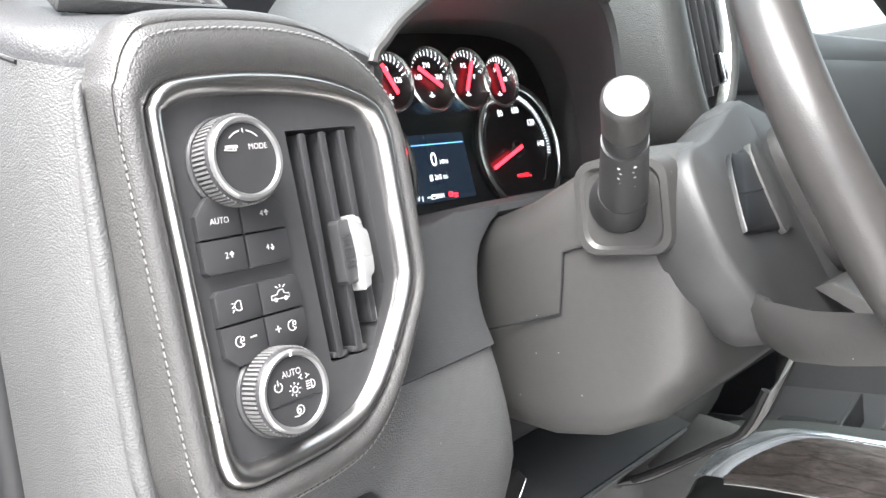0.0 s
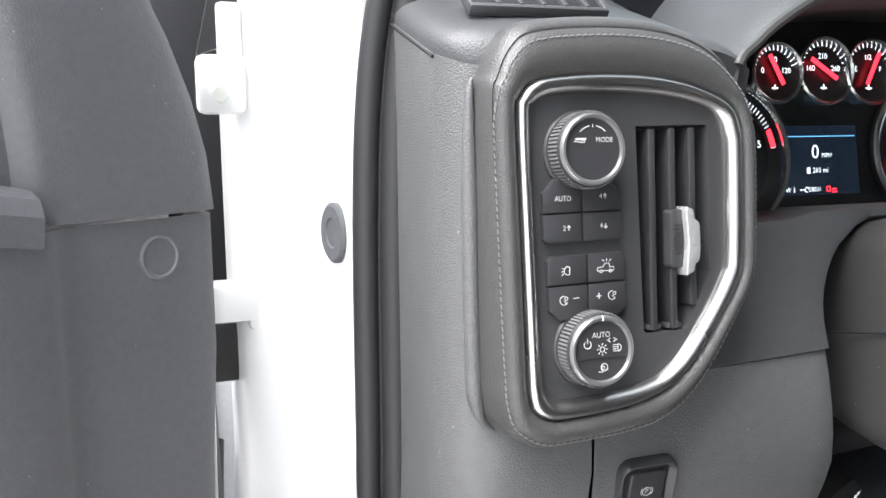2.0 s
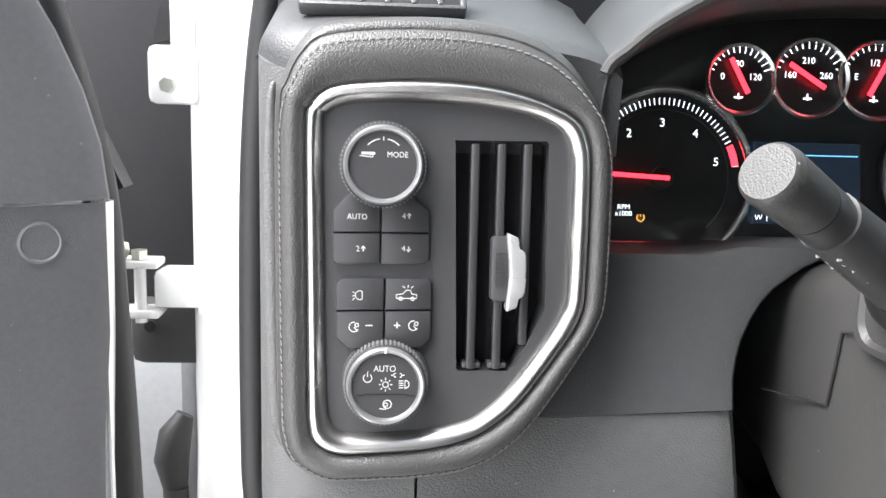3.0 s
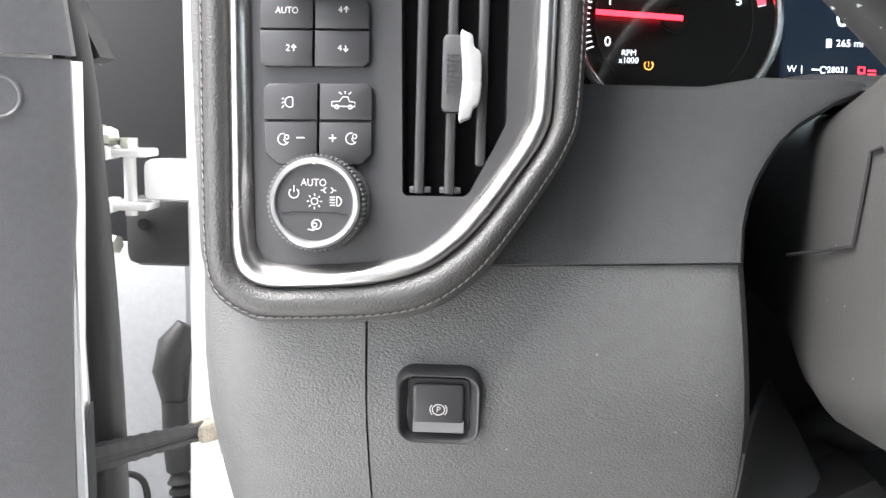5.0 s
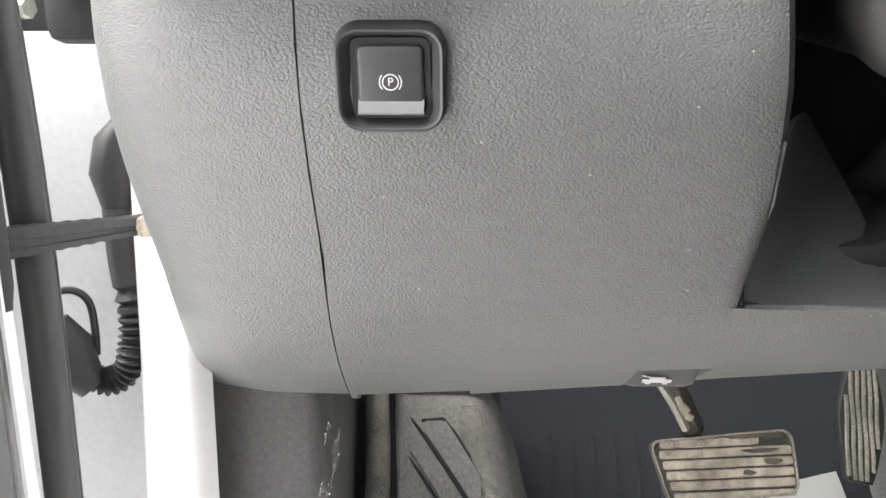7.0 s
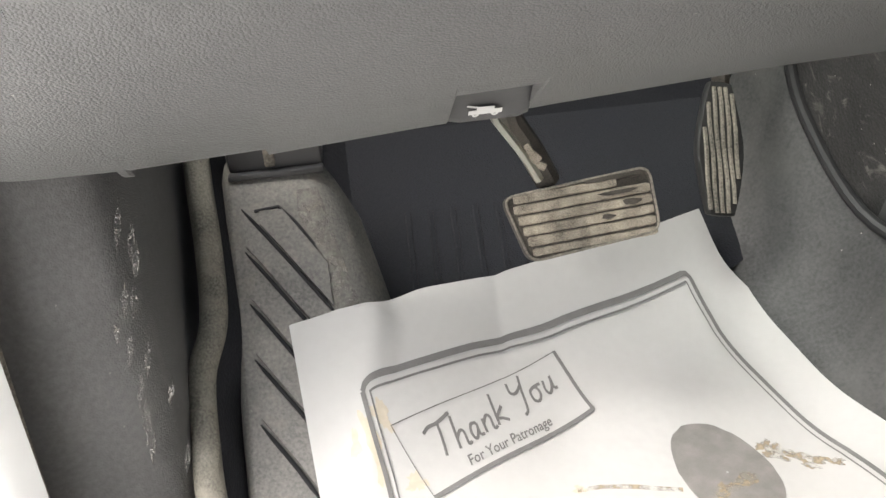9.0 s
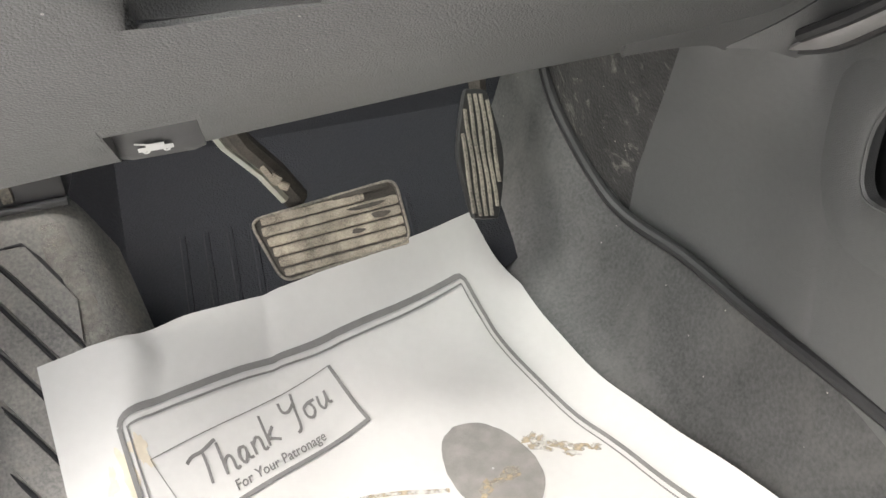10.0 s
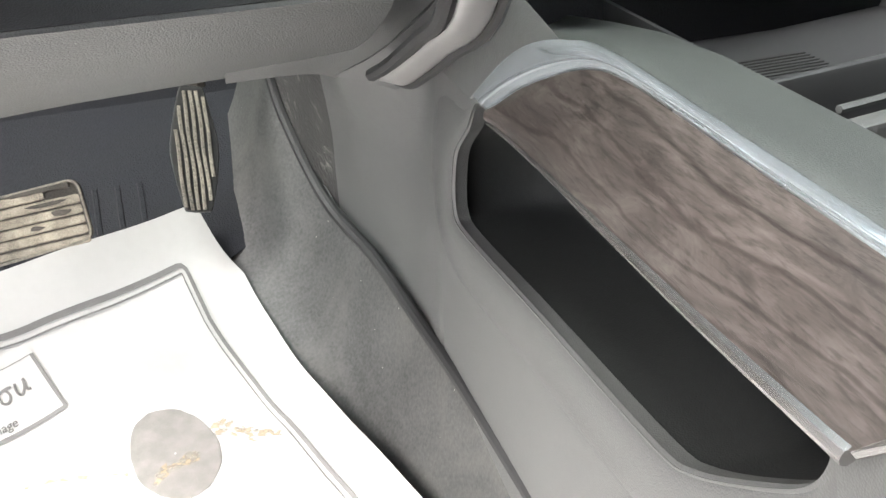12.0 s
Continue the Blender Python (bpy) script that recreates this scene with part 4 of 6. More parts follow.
def knob(name, c, label):
    k = part(name, turned([(.0232, -0.001), (.0232, .0018), (.0222, .0030), (.0218, .0030)], 48, c), FACE, panel, label)
    part("grip", turned([(.0212, .002), (.0214, .0045), (.0212, .0145), (.0200, .0165), (.0190, .0165)], 48, c), BUTTON, k, "ribbed grey grip")
    teeth = []
    for i in range(60):
        a = 2 * math.pi * i / 60
        teeth.append(box((c[0] + .02125 * math.cos(a), c[1] + .02125 * math.sin(a), .0094), (.0014, .0011, .0100), 0, Matrix.Rotation(a, 4, "Z")))
    t = part("ribs", merge(*teeth), KNURL, k)
    t["kind"] = "stuff"
    part("chrome_ring", loft([[(c[0] + r * math.cos(2 * math.pi * i / 56), c[1] + r * math.sin(2 * math.pi * i / 56), h) for i in range(56)] for r, h in ((.0204, .0150), (.0202, .0172), (.0192, .0186), (.0178, .0184), (.0170, .0168), (.0168, .0150))], closed=True), KNOBRING, k, "satin silver ring")
    part("knob_face", turned([(.0170, .0150), (.0170, .0160), (.0166, .0163), (.0010, .0163)], 48, c), BUTTON, k, "black knob face")
    return k


H = 0.0168
c1 = (-.0125, .0660)
k1 = knob("mode_knob", c1, "round drive mode knob with chrome ring")
part("marking", merge(lettering("MODE", .0040, (c1[0] + .0072, c1[1] + .0052), H, stretch=0.95), mk(*arc((c1[0], c1[1] + .0020), .0112, 45, 80, 8), w=.0006), mk(*arc((c1[0], c1[1] + .0020), .0112, 100, 135, 8), w=.0006),
                      mk((c1[0], c1[1] + .0122), (c1[0], c1[1] + .0142), w=.0005), mk((c1[0] - .0110, c1[1] + .0058), (c1[0] - .0042, c1[1] + .0058), w=.0013), mk((c1[0] - .0118, c1[1] + .0046), (c1[0] - .0068, c1[1] + .0040), w=.0005), mk(*arc((c1[0] - .0060, c1[1] + .0046), .0008, 0, 360, 8))), WHITE_INK, k1, "white mode markings")
c2 = (-.0095, -.0475)
k2 = knob("headlight_knob", c2, "round headlight knob with chrome ring")
hl = [lettering("AUTO", .0046, (c2[0] - .0005, c2[1] + .0090), H, stretch=0.9), mk(*arc((c2[0] - .0093, c2[1] + .0042), .0022, 125, 415, 12)), mk((c2[0] - .0093, c2[1] + .0048), (c2[0] - .0093, c2[1] + .0076)),
      mk(*arc((c2[0], c2[1] + .0008), .0015, 0, 360, 10))]
hl += [mk((c2[0] + .0024 * math.cos(a), c2[1] + .0008 + .0024 * math.sin(a)), (c2[0] + .0035 * math.cos(a), c2[1] + .0008 + .0035 * math.sin(a))) for a in [k * math.pi / 4 for k in range(8)]]
hl += [mk(*arc((c2[0] + .0100, c2[1] + .0010), .0021, -90, 90, 8)), mk((c2[0] + .0100, c2[1] + .0031), (c2[0] + .0100, c2[1] - .0011))] + [mk((c2[0] + .0068, c2[1] + .0010 + d), (c2[0] + .0092, c2[1] + .0010 + d)) for d in (-.0018, -.0006, .0006, .0018)]
hl += [mk(*arc((c2[0] + .0072, c2[1] + .0058), .0011, -90, 90, 6)), mk(*arc((c2[0] + .0052, c2[1] + .0058), .0011, 90, 270, 6)), mk((c2[0] + .0087, c2[1] + .0058), (c2[0] + .0096, c2[1] + .0058)), mk((c2[0] + .0028, c2[1] + .0058), (c2[0] + .0037, c2[1] + .0058))]
hl += [mk(*arc((c2[0] + .0010, c2[1] - .0095), .0022, 0, 360, 10)), mk(*arc((c2[0] + .0002, c2[1] - .0098), .0010, 0, 360, 8)), mk((c2[0] - .0030, c2[1] - .0118), (c2[0] + .0002, c2[1] - .0122))]
part("marking", merge(*hl), WHITE_INK, k2, "white lamp symbols")
part("push_button_edge", merge(mk((c2[0] - .0150, c2[1] - .0048), (c2[0] - .0120, c2[1] - .0048), (c2[0] - .0105, c2[1] - .0042), (c2[0] + .0105, c2[1] - .0042), (c2[0] + .0120, c2[1] - .0048), (c2[0] + .0150, c2[1] - .0048), w=.0006)), BLACK, k2)
part("pointer", box((c2[0], c2[1] + .0186, .0176), (.0012, .0030, .0022), 0.0003), WHITE_INK, k2)


# ---- parking brake switch ----
PB = tilted((0.3480, 0.3945, 1.1145), -0.22) @ Matrix.Scale(0.92, 4)
pbs = thing("parking_brake_switch", "square black parking brake pull switch in the knee panel", "switch", PB)
def rounded(w, h, r, n=5, c=(0, 0)):
    out = []
    for sx, sy, a in ((1, 1, 0), (-1, 1, 90), (-1, -1, 180), (1, -1, 270)):
        out += arc((c[0] + sx * (w / 2 - r), c[1] + sy * (h / 2 - r)), r, a, a + 90, n)
    return out
o1, o2, o3 = rounded(.0465, .0455, .010), rounded(.0425, .0415, .0085), rounded(.0315, .0325, .004)
part("bezel", loft([[(p[0], p[1], h) for p in o] for o, h in ((rounded(.0490, .0480, .0115), -.006), (o1, .0022), (rounded(.0445, .0435, .0095), .0036), (o2, .0032), (rounded(.0345, .0355, .005), -.0025), (o3, -.0032), (o3, -.010))], closed=True), BUTTON, pbs, "satin black bezel")
part("recess", prism(rounded(.0340, .0350, .004), -.0060, -.0008), BLACK, pbs, "dark recess round the paddle")
paddle = part("paddle", prism(rounded(.0285, .0290, .0028), -.009, .0012, .0015, 3), BUTTON, pbs, "black paddle")
part("paddle_lip", loft([[(x, y, h) for x in (-.0142, -.012, 0, .012, .0142)] for y, h in ((-.0085, .0004), (-.0100, .0016), (-.0122, .0034), (-.0140, .0040), (-.0150, .0030), (-.0152, -.004))]), KNURL, paddle, "lighter grey lower lip")
H = 0.0015
part("marking", merge(lettering("P", .0052, (0, -.0010), H), mk(*arc((0, -.0010), .0034, 0, 360, 20), w=.0005), mk(*arc((0, -.0010), .0047, 140, 220, 8), w=.0005), mk(*arc((0, -.0010), .0047, -40, 40, 8), w=.0005)), WHITE_INK, paddle, "white parking brake symbol")


# ---- instrument cluster ----
CL = tilted((0.5, 0.513, 1.29))
clus = thing("instrument_cluster", "black instrument cluster with red needles and a dark driver display", "gauges", CL)
part("dial_backing", prism([(-.10, -.022), (.31, -.022), (.31, .18), (-.10, .18)], -.012, -.004), DIAL, clus, "black cluster face")


def dial_numbers(c, r, items, size):
    return [lettering(s, size, (c[0] + r * math.cos(radians(a)), c[1] + r * math.sin(radians(a))), .0004) for s, a in items]


def dial_ticks(c, r0, r1, a0, a1, n, w=.0006):
    out = []
    for k in range(n + 1):
        a = radians(a0 + (a1 - a0) * k / n)
        out.append(stroke([(c[0] + r0 * math.cos(a), c[1] + r0 * math.sin(a)), (c[0] + r1 * math.cos(a), c[1] + r1 * math.sin(a))], w, .0002, .0005))
    return out


def needle(c, r, a, back=.0, w=.0022):
    a = radians(a)
    d = Vector((math.cos(a), math.sin(a)))
    return stroke([(c[0] - d.x * back, c[1] - d.y * back), (c[0] + d.x * r, c[1] + d.y * r)], w, .004, .0052)


def big_gauge(name, c, label, numbers, a0, a1, n, na, lift=0.0):
    def up(bm):
        bmesh.ops.translate(bm, vec=(0, 0, lift), verts=bm.verts)
        return bm
    r = .0600
    pts = [(c[0] + r * math.cos(radians(a)), c[1] + r * math.sin(radians(a))) for a in range(-50, 231, 5)]
    d = part(name, up(prism(pts, -.004 - lift, 0.0)), DIAL, clus, label)
    rim = [Vector((p[0], p[1], .006)) for p in pts]
    part("gauge_ring", up(tube(rim, .0028, 10, closed=True)), RING, d, "thin bright gauge ring")
    part("inner_ring", up(ring(c, .0465, .0470, 0.0002, .0012, 60, -45, 225)), FACE, d)
    part("ticks", up(merge(*dial_ticks(c, .050, .0545, a0, a1, n))), LIT, d)
    for nb in dial_numbers((c[0], c[1] - .003), .0405, numbers, .0082):
        part("number", up(nb), LIT, d, "white dial number")
    part("needle", up(needle(c, .047, na, .004, .0028)), NEEDLE, d, "red lit needle")
    part("hub", up(turned([(.008, .001), (.008, .0026), (.007, .0034), (.001, .0034)], 24, c)), DIAL, d)
    return d


tc = (-.0205, .0295)
TW = .012
tach = big_gauge("tachometer", tc, "round black tachometer", [("0", 196), ("1", 161), ("2", 126), ("3", 91), ("4", 56), ("5", 21)], 200, 10, 50, 177, TW)
part("unit_text", merge(lettering("RPM", .0048, (tc[0] - .0260, tc[1] - .0205), TW + .0004), lettering("x1000", .0048, (tc[0] - .0260, tc[1] - .0250), TW + .0004)), LIT, tach)
part("red_zone", ring(tc, .050, .0545, TW + .0003, TW + .0006, 10, 10, 26), NEEDLE, tach)
part("tyre_warning", merge(stroke(arc((tc[0] - .0140, tc[1] - .0275), .0026, -230, 50, 10), .0005, TW + .0003, TW + .0006), lettering("!", .0045, (tc[0] - .0140, tc[1] - .0270), TW + .0004)), AMBER, tach, "lit amber warning symbol")
sc2 = (.2035, .0365)
spd = big_gauge("speedometer", sc2, "round black speedometer", [("80", 112), ("100", 78), ("120", 42), ("140", 8)], 215, -8, 70, 200)
part("gear_letters", lettering("P R N D L", .0050, (sc2[0] + .004, sc2[1] - .026), .0004), NEEDLE, spd, "small red gear letters")
GAUGE_W = .020


def raised(bm):
    """Lifts a small gauge to its own plane, in front of the large dials."""
    bmesh.ops.translate(bm, vec=(.002, .003, GAUGE_W), verts=bm.verts)
    return bm


for c, r, na, txt in (((.026, .0935), .0235, 118, ("0", "80", "120")), ((.0745, .0955), .0265, 148, ("160", "210", "260")), ((.1215, .0955), .0265, 62, ("E", "1/2", "F")), ((.1660, .0935), .0235, 100, ("8", "14", "18"))):
    g = part("gauge", raised(turned([(r, -.024), (r, 0.0), (.001, 0.0)], 40, c)), DIAL, clus, "small round black gauge")
    part("gauge_ring", raised(loft([[(c[0] + q * math.cos(2 * math.pi * i / 48), c[1] + q * math.sin(2 * math.pi * i / 48), h) for i in range(48)] for q, h in ((r + .0012, -.022), (r + .0012, .0045), (r, .0060), (r - .0018, .0045), (r - .0022, 0.0))], closed=True)), RING, g, "bright ring")
    part("ticks", raised(merge(*dial_ticks(c, r * .78, r * .90, 160, 20, 12, .0007))), LIT, g)
    for s, a in zip(txt, (165, 90, 15)):
        part("number", raised(lettering(s, .0062, (c[0] + r * .50 * math.cos(radians(a)), c[1] + r * .50 * math.sin(radians(a)) - .001), .0004)), LIT, g)
    part("needle", raised(needle(c, r * .66, na, r * .45, .0030)), NEEDLE, g, "red lit needle")
    part("symbol", raised(merge(stroke([(c[0] - .003, c[1] - r * .5), (c[0] + .003, c[1] - r * .5)], .0012, .0003, .0006), stroke([(c[0], c[1] - r * .38), (c[0], c[1] - r * .55)], .0009, .0003, .0006))), LIT, g)
disp = part("driver_display", prism([(.049, -.001), (.130, -.001), (.127, .057), (.049, .057)], -.004, 0.0015, .0008), SCREEN, clus, "dark lit driver display")
H = .0018
part("speed_digit", lettering("0", .0165, (.0830, .0345), H), LIT, disp, "large white zero")
part("readout", merge(lettering("MPH", .0052, (.0950, .0320), H), lettering("265 mi", .0060, (.0880, .0195), H), stroke([(.0755, .0170), (.0755, .0220)], .0032, H, H + .0002), lettering("W", .0055, (.0540, .0035), H), stroke([(.0600, .0010), (.0600, .0060)], .0004, H, H + .0002), lettering("28031", .0052, (.0815, .0035), H), stroke([(.066, .0035), (.0705, .0035)], .0008, H, H + .0002), stroke(arc((.0730, .0035), .0020, 0, 300, 8), .0006, H, H + .0002)), LIT, disp, "small white readouts")
part("warning_symbol", merge(stroke([(.0940, .0020), (.0975, .0020), (.0975, .0055), (.0940, .0055), (.0940, .0020)], .0010, H, H + .0002), stroke([(.0995, .0012), (.1045, .0012)], .0010, H, H + .0002), stroke([(.0995, .0035), (.1045, .0035)], .0010, H, H + .0002)), NEEDLE, disp, "red warning symbols")
part("status_line", stroke([(.0500, .0480), (.1250, .0480)], .0007, H, H + .0002), BLUE, disp, "thin blue line")
lens = prism([(-.090, -.012), (.285, -.012), (.285, .128), (.20, .150), (.0, .146), (-.090, .115)], .040, .0415)
part("gauge_lens", lens, LENS, clus, "clear curved gauge lens")


# ---- steering column, stalk and wheel ----
col = thing("steering_column", "grey plastic steering column shroud", "steering column")
def col_section(y, x0, x1, z0, z1, r):
    """Rounded box section at y; the bottom corners are rounder than the top."""
    q = r * .62
    cx = [(x1 - r, z0 + r, -90, 0), (x1 - r * .6, z1 - r * .6, 0, 90), (x0 + r * .6, z1 - r * .6, 90, 180), (x0 + q, z0 + q, 180, 270)]
    out = []
    for i, (px, pz, a0, a1) in enumerate(cx):
        rr = (r, r * .6, r * .6, q)[i]
        out += [(p[0], y, p[1]) for p in arc((px, pz), rr, a0, a1, 5)]
    return out
rows = [col_section(0.66, 0.575, 0.735, 1.13, 1.262, .03), col_section(0.50, 0.560, 0.745, 1.118, 1.268, .04), col_section(0.44, 0.545, 0.755, 1.110, 1.275, .045), col_section(0.40, 0.539, 0.765, 1.106, 1.286, .05), col_section(0.355, 0.538, 0.770, 1.110, 1.306, .055), col_section(0.315, 0.539, 0.768, 1.125, 1.317, .06), col_section(0.285, 0.541, 0.760, 1.148, 1.317, .055), col_section(0.272, 0.552, 0.752, 1.160, 1.310, .05)]
part("shroud", loft(rows, closed=True, caps=True), COLUMN, col, "smooth grey shroud", sharp=50)
part("shroud_seam", tube([(0.5368, 0.4460, 1.1901), (0.5368, 0.4063, 1.1988), (0.5368, 0.3695, 1.2073), (0.5368, 0.3652, 1.2303), (0.5368, 0.3620, 1.2509), (0.5368, 0.3441, 1.2551)], 0.0009, 6), BLACK, col)
# raised square socket of the stalk
sock_m = look((0.5375, 0.311, 1.2800), (1.5375, 0.341, 1.2800))
sock = thing("stalk_socket", "grey raised socket plate on the column for the stalk", "socket", sock_m)
part("socket_plate", loft([[(p[0], p[1], h) for p in rounded(w, hh, r)] for w, hh, r, h in ((.072, .066, .016, -.012), (.070, .064, .015, .002), (.067, .061, .013, .005), (.058, .054, .012, .0055), (.054, .050, .012, .003), (.034, .034, .0169, .0025), (.032, .032, .0159, -.004))], closed=True, caps=True), COLUMN, sock)
stalk = thing("turn_signal_stalk", "black turn signal stalk with a grey twist cap", "stalk")
tip, base = Vector((0.4305, 0.2425, 1.3450)), Vector((0.545, 0.316, 1.283))
d = (tip - base).normalized()
part("arm", tube([base, base + d * .02, base + d * .045, base + d * .075, base + d * .098], [.0160, .0158, .0150, .0140, .0134], 24), FACE, stalk)
part("base_boot", tube([base + d * .000, base + d * .006, base + d * .014, base + d * .020], [.0225, .0220, .0195, .0162], 28), RUBBER, stalk, "round rubber boot")
part("collar", tube([base + d * .098, base + d * .102, base + d * .112, base + d * .114], [.0120, .0125, .0127, .0122], 28), BUTTON, stalk)
L = (tip - base).length
part("twist_cap", tube([base + d * .115, base + d * .118, base + d * (L - .006), base + d * (L - .002), tip], [.0124, .0128, .0131, .0127, .0112], 32), COLUMN, stalk, "grey twist cap")
for k in range(5):
    q = base + d * (.060 + .007 * k)
    side_v = d.cross(Vector((0, 0, 1))).normalized()
    nrm = d.cross(side_v) * (-1)
    if nrm.y > 0:
        nrm = -nrm
    for s in (-.0035, .0035):
        pos = q + nrm * .0125 + side_v * s * (1 if k % 2 else 1.3)
        part("symbol", box(pos, (.0020, .0012, .0020), .0002, Matrix.Rotation(.6 + k, 4, "Y")), WHITE_INK, stalk)

SPOKE = material("spoke_dark_plastic", (0.046, 0.046, 0.047), 0.46, fine=0.2, fine_scale=1100, var=0.08)
WC, WR, WT = Vector((0.667, 0.163, 1.300)), 0.190, radians(22)
WM = Matrix.Translation(WC) @ Matrix.Rotation(radians(90) - WT, 4, "X")
# the wheel's frame: u to the right, v up along the rim's plane, w towards the driver
wheel = thing("steering_wheel", "dark leather steering wheel with a grey spoke and thumb switches", "steering wheel", WM)
part("rim", tube([(WR * math.cos(2 * math.pi * k / 72), WR * math.sin(2 * math.pi * k / 72), 0) for k in range(72)], .0165, 20, closed=True), RIMLEATHER, wheel, "leather wrapped rim")
part("rim_insert", tube([((WR - .0155) * math.cos(radians(a)), (WR - .0155) * math.sin(radians(a)), .006) for a in range(128, 178, 4)], .0042, 8), CHROME, wheel, "bright trim strip")
hub = spline([(.012, .050), (.05, .060), (.09, .050), (.10, 0), (.08, -.050), (.05, -.062), (.02, -.050), (.006, 0)], 4, True)
part("hub", loft([[(.052 + (p.x - .052) * k, p.y * k, h) for p in hub] for k, h in ((.9, -.115), (1.02, -.10), (1.0, -.08), (.9, -.070), (.5, -.066), (.01, -.065))], closed=True, caps=True), RIMLEATHER, wheel, "dark hub pad")
for s in (-1, 1):
    sp = spline([(s * -.03, -.085), (s * .055, -.084), (s * .092, -.074), (s * .112, -.052), (s * .124, -.030), (s * .130, -.002), (s * .124, .036), (s * .110, .054), (s * .080, .060), (s * -.03, .080)], 4, True)
    cx = s * .07
    spk = part("spoke", loft([[(cx + (p.x - cx) * k0, p.y * k0, h) for p in sp] for k0, h in ((.80, -.150), (.95, -.140), (1.0, -.122), (1.0, -.105), (.975, -.0975), (.93, -.0950), (.02, -.0935))], closed=True, caps=True), SPOKE, wheel, "grey plastic spoke", sharp=60)
    part("spoke_arm", loft([[(s * x, v0 + dv * w0, h + dh * w0) for dv, dh in ((.022, 0), (.012, .008), (-.014, .008), (-.024, 0), (-.014, -.008), (.012, -.008))] for x, v0, h, w0 in ((.10, -.062, -.105, 1.0), (.125, -.070, -.088, .85), (.15, -.080, -.055, .7), (.163, -.092, -.012, .6))], closed=True, caps=True), COLUMN, wheel)
    sw = part("thumb_switch", prism(spline([(s * .072, .040), (s * .055, .043), (s * .040, .041), (s * .045, -.010), (s * .060, -.013), (s * .092, -.010), (s * .096, -.004)], 3, True), -.097, -.0905, .0015), DIAL, spk, "black thumb switch")
    part("switch_edge", prism(spline([(s * .040, .043), (s * .024, .040), (s * .026, -.012), (s * .036, -.016), (s * .048, -.013)], 3, True), -.097, -.0885, .0015), COLUMN, spk, "pale switch edge")
    part("switch_line", stroke([(s * .086, .016), (s * .030, .014)], .0010, -.0905, -.0902), BLACK, spk)
lows = [(-.03, -.06), (-.02, -.12), (-.025, -.175), (.025, -.175), (.02, -.12), (.03, -.06)]
lb = prism(lows, -.02, -.006, .004)
for w in lb.verts:
    w.co.z -= .075 * max(0, 1 - max(0, -w.co.y - .06) / .115)
part("lower_spoke", lb, COLUMN, wheel)

# dark knuckle and boot under the column
bo_ = [(0.571, 0.998), (0.602, 1.001), (0.631, 1.031), (0.622, 1.041), (0.606, 1.033), (0.592, 1.024), (0.574, 1.023)]
boot_m = Matrix(((1, 0, 0, 0), (0, 0, -1, 0.4905), (0, 1, 0, 0), (0, 0, 0, 1)))
bb = prism(bo_, -.05, 0.0, .002)
bb.transform(boot_m)
part("column_cover", bb, RUBBER, col, "glossy black cover under the column")
part("cover_edge", tube([(0.603, 0.489, 1.0025), (0.616, 0.489, 1.0155), (0.629, 0.4895, 1.030)], .0012, 8), RING, col, "bright worn edge")
part("column_shaft", tube([(0.64, 0.48, 1.10), (0.64, 0.62, 1.02), (0.64, 0.78, 0.90)], .022, 16), BLACK, col)

# ---- hood release ----
hood = thing("hood_release", "black hood release handle with a white car symbol under the dash", "lever")
hr = []
for x in (0.4815, 0.4835, 0.489, 0.498, 0.507, 0.516, 0.523, 0.5275, 0.5295):
    e = 0.0015 * min(1, min(x - 0.4815, 0.5295 - x) / 0.006)
    hr.append([(x, 0.5340, 0.9550), (x, 0.5470 - e, 0.9400 - e), (x, 0.5590 - e, 0.9300 - e), (x, 0.5690 - e, 0.9180 - e), (x, 0.5765 - e, 0.9085 - e), (x, 0.5800 - e, 0.9045 - e), (x, 0.5840, 0.9030 - e), (x, 0.592, 0.905), (x, 0.60, 0.92)])
part("handle", thick(loft(hr), .002), FACE, hood)
icon = merge(stroke([(-.0095, -.0018), (.0095, -.0018)], .0038, 0, .0003), stroke([(-.0050, .0012), (.0050, .0012)], .0034, 0, .0003), stroke([(-.0105, .0048), (-.004, .0026)], .0012, 0, .0003), stroke(arc((-.0055, -.0040), .0014, 0, 360, 8), .0014, 0, .0003), stroke(arc((.0055, -.0040), .0014, 0, 360, 8), .0014, 0, .0003))
icon.transform(Matrix.Translation((0.5030, 0.5685, 0.9125)) @ Matrix.Rotation(radians(90 + 37), 4, "X"))
part("car_symbol", icon, WHITE_INK, hood, "white open hood symbol")

# ---- pedals ----
def frame_at(o, u, v):
    u, v = Vector(u).normalized(), Vector(v)
    v = (v - u * v.dot(u)).normalized()
    w = u.cross(v)
    m = Matrix((u, v, w)).transposed().to_4x4()
    m.translation = o
    return m


BR = frame_at((0.6135, 0.7450, 0.7540), (0.130, 0.003, 0.0065), (0.0, 0.47, 0.88))
ARM = Vector((-0.0085, -0.016, 0.0085))
brake = thing("brake_pedal", "wide brake pedal with mud caked ribbed rubber pad", "pedal", BR)


def round_poly(corners, r, n=5):
    """A polygon with rounded corners."""
    out = []
    k = len(corners)
    for i in range(k):
        p, c, q = (Vector(corners[(i + j) % k]) for j in (-1, 0, 1))
        a, b = c + (p - c).normalized() * r, c + (q - c).normalized() * r
        out += [(a * (1 - t) ** 2 + c * 2 * t * (1 - t) + b * t * t) for t in [j / n for j in range(n + 1)]]
    return out


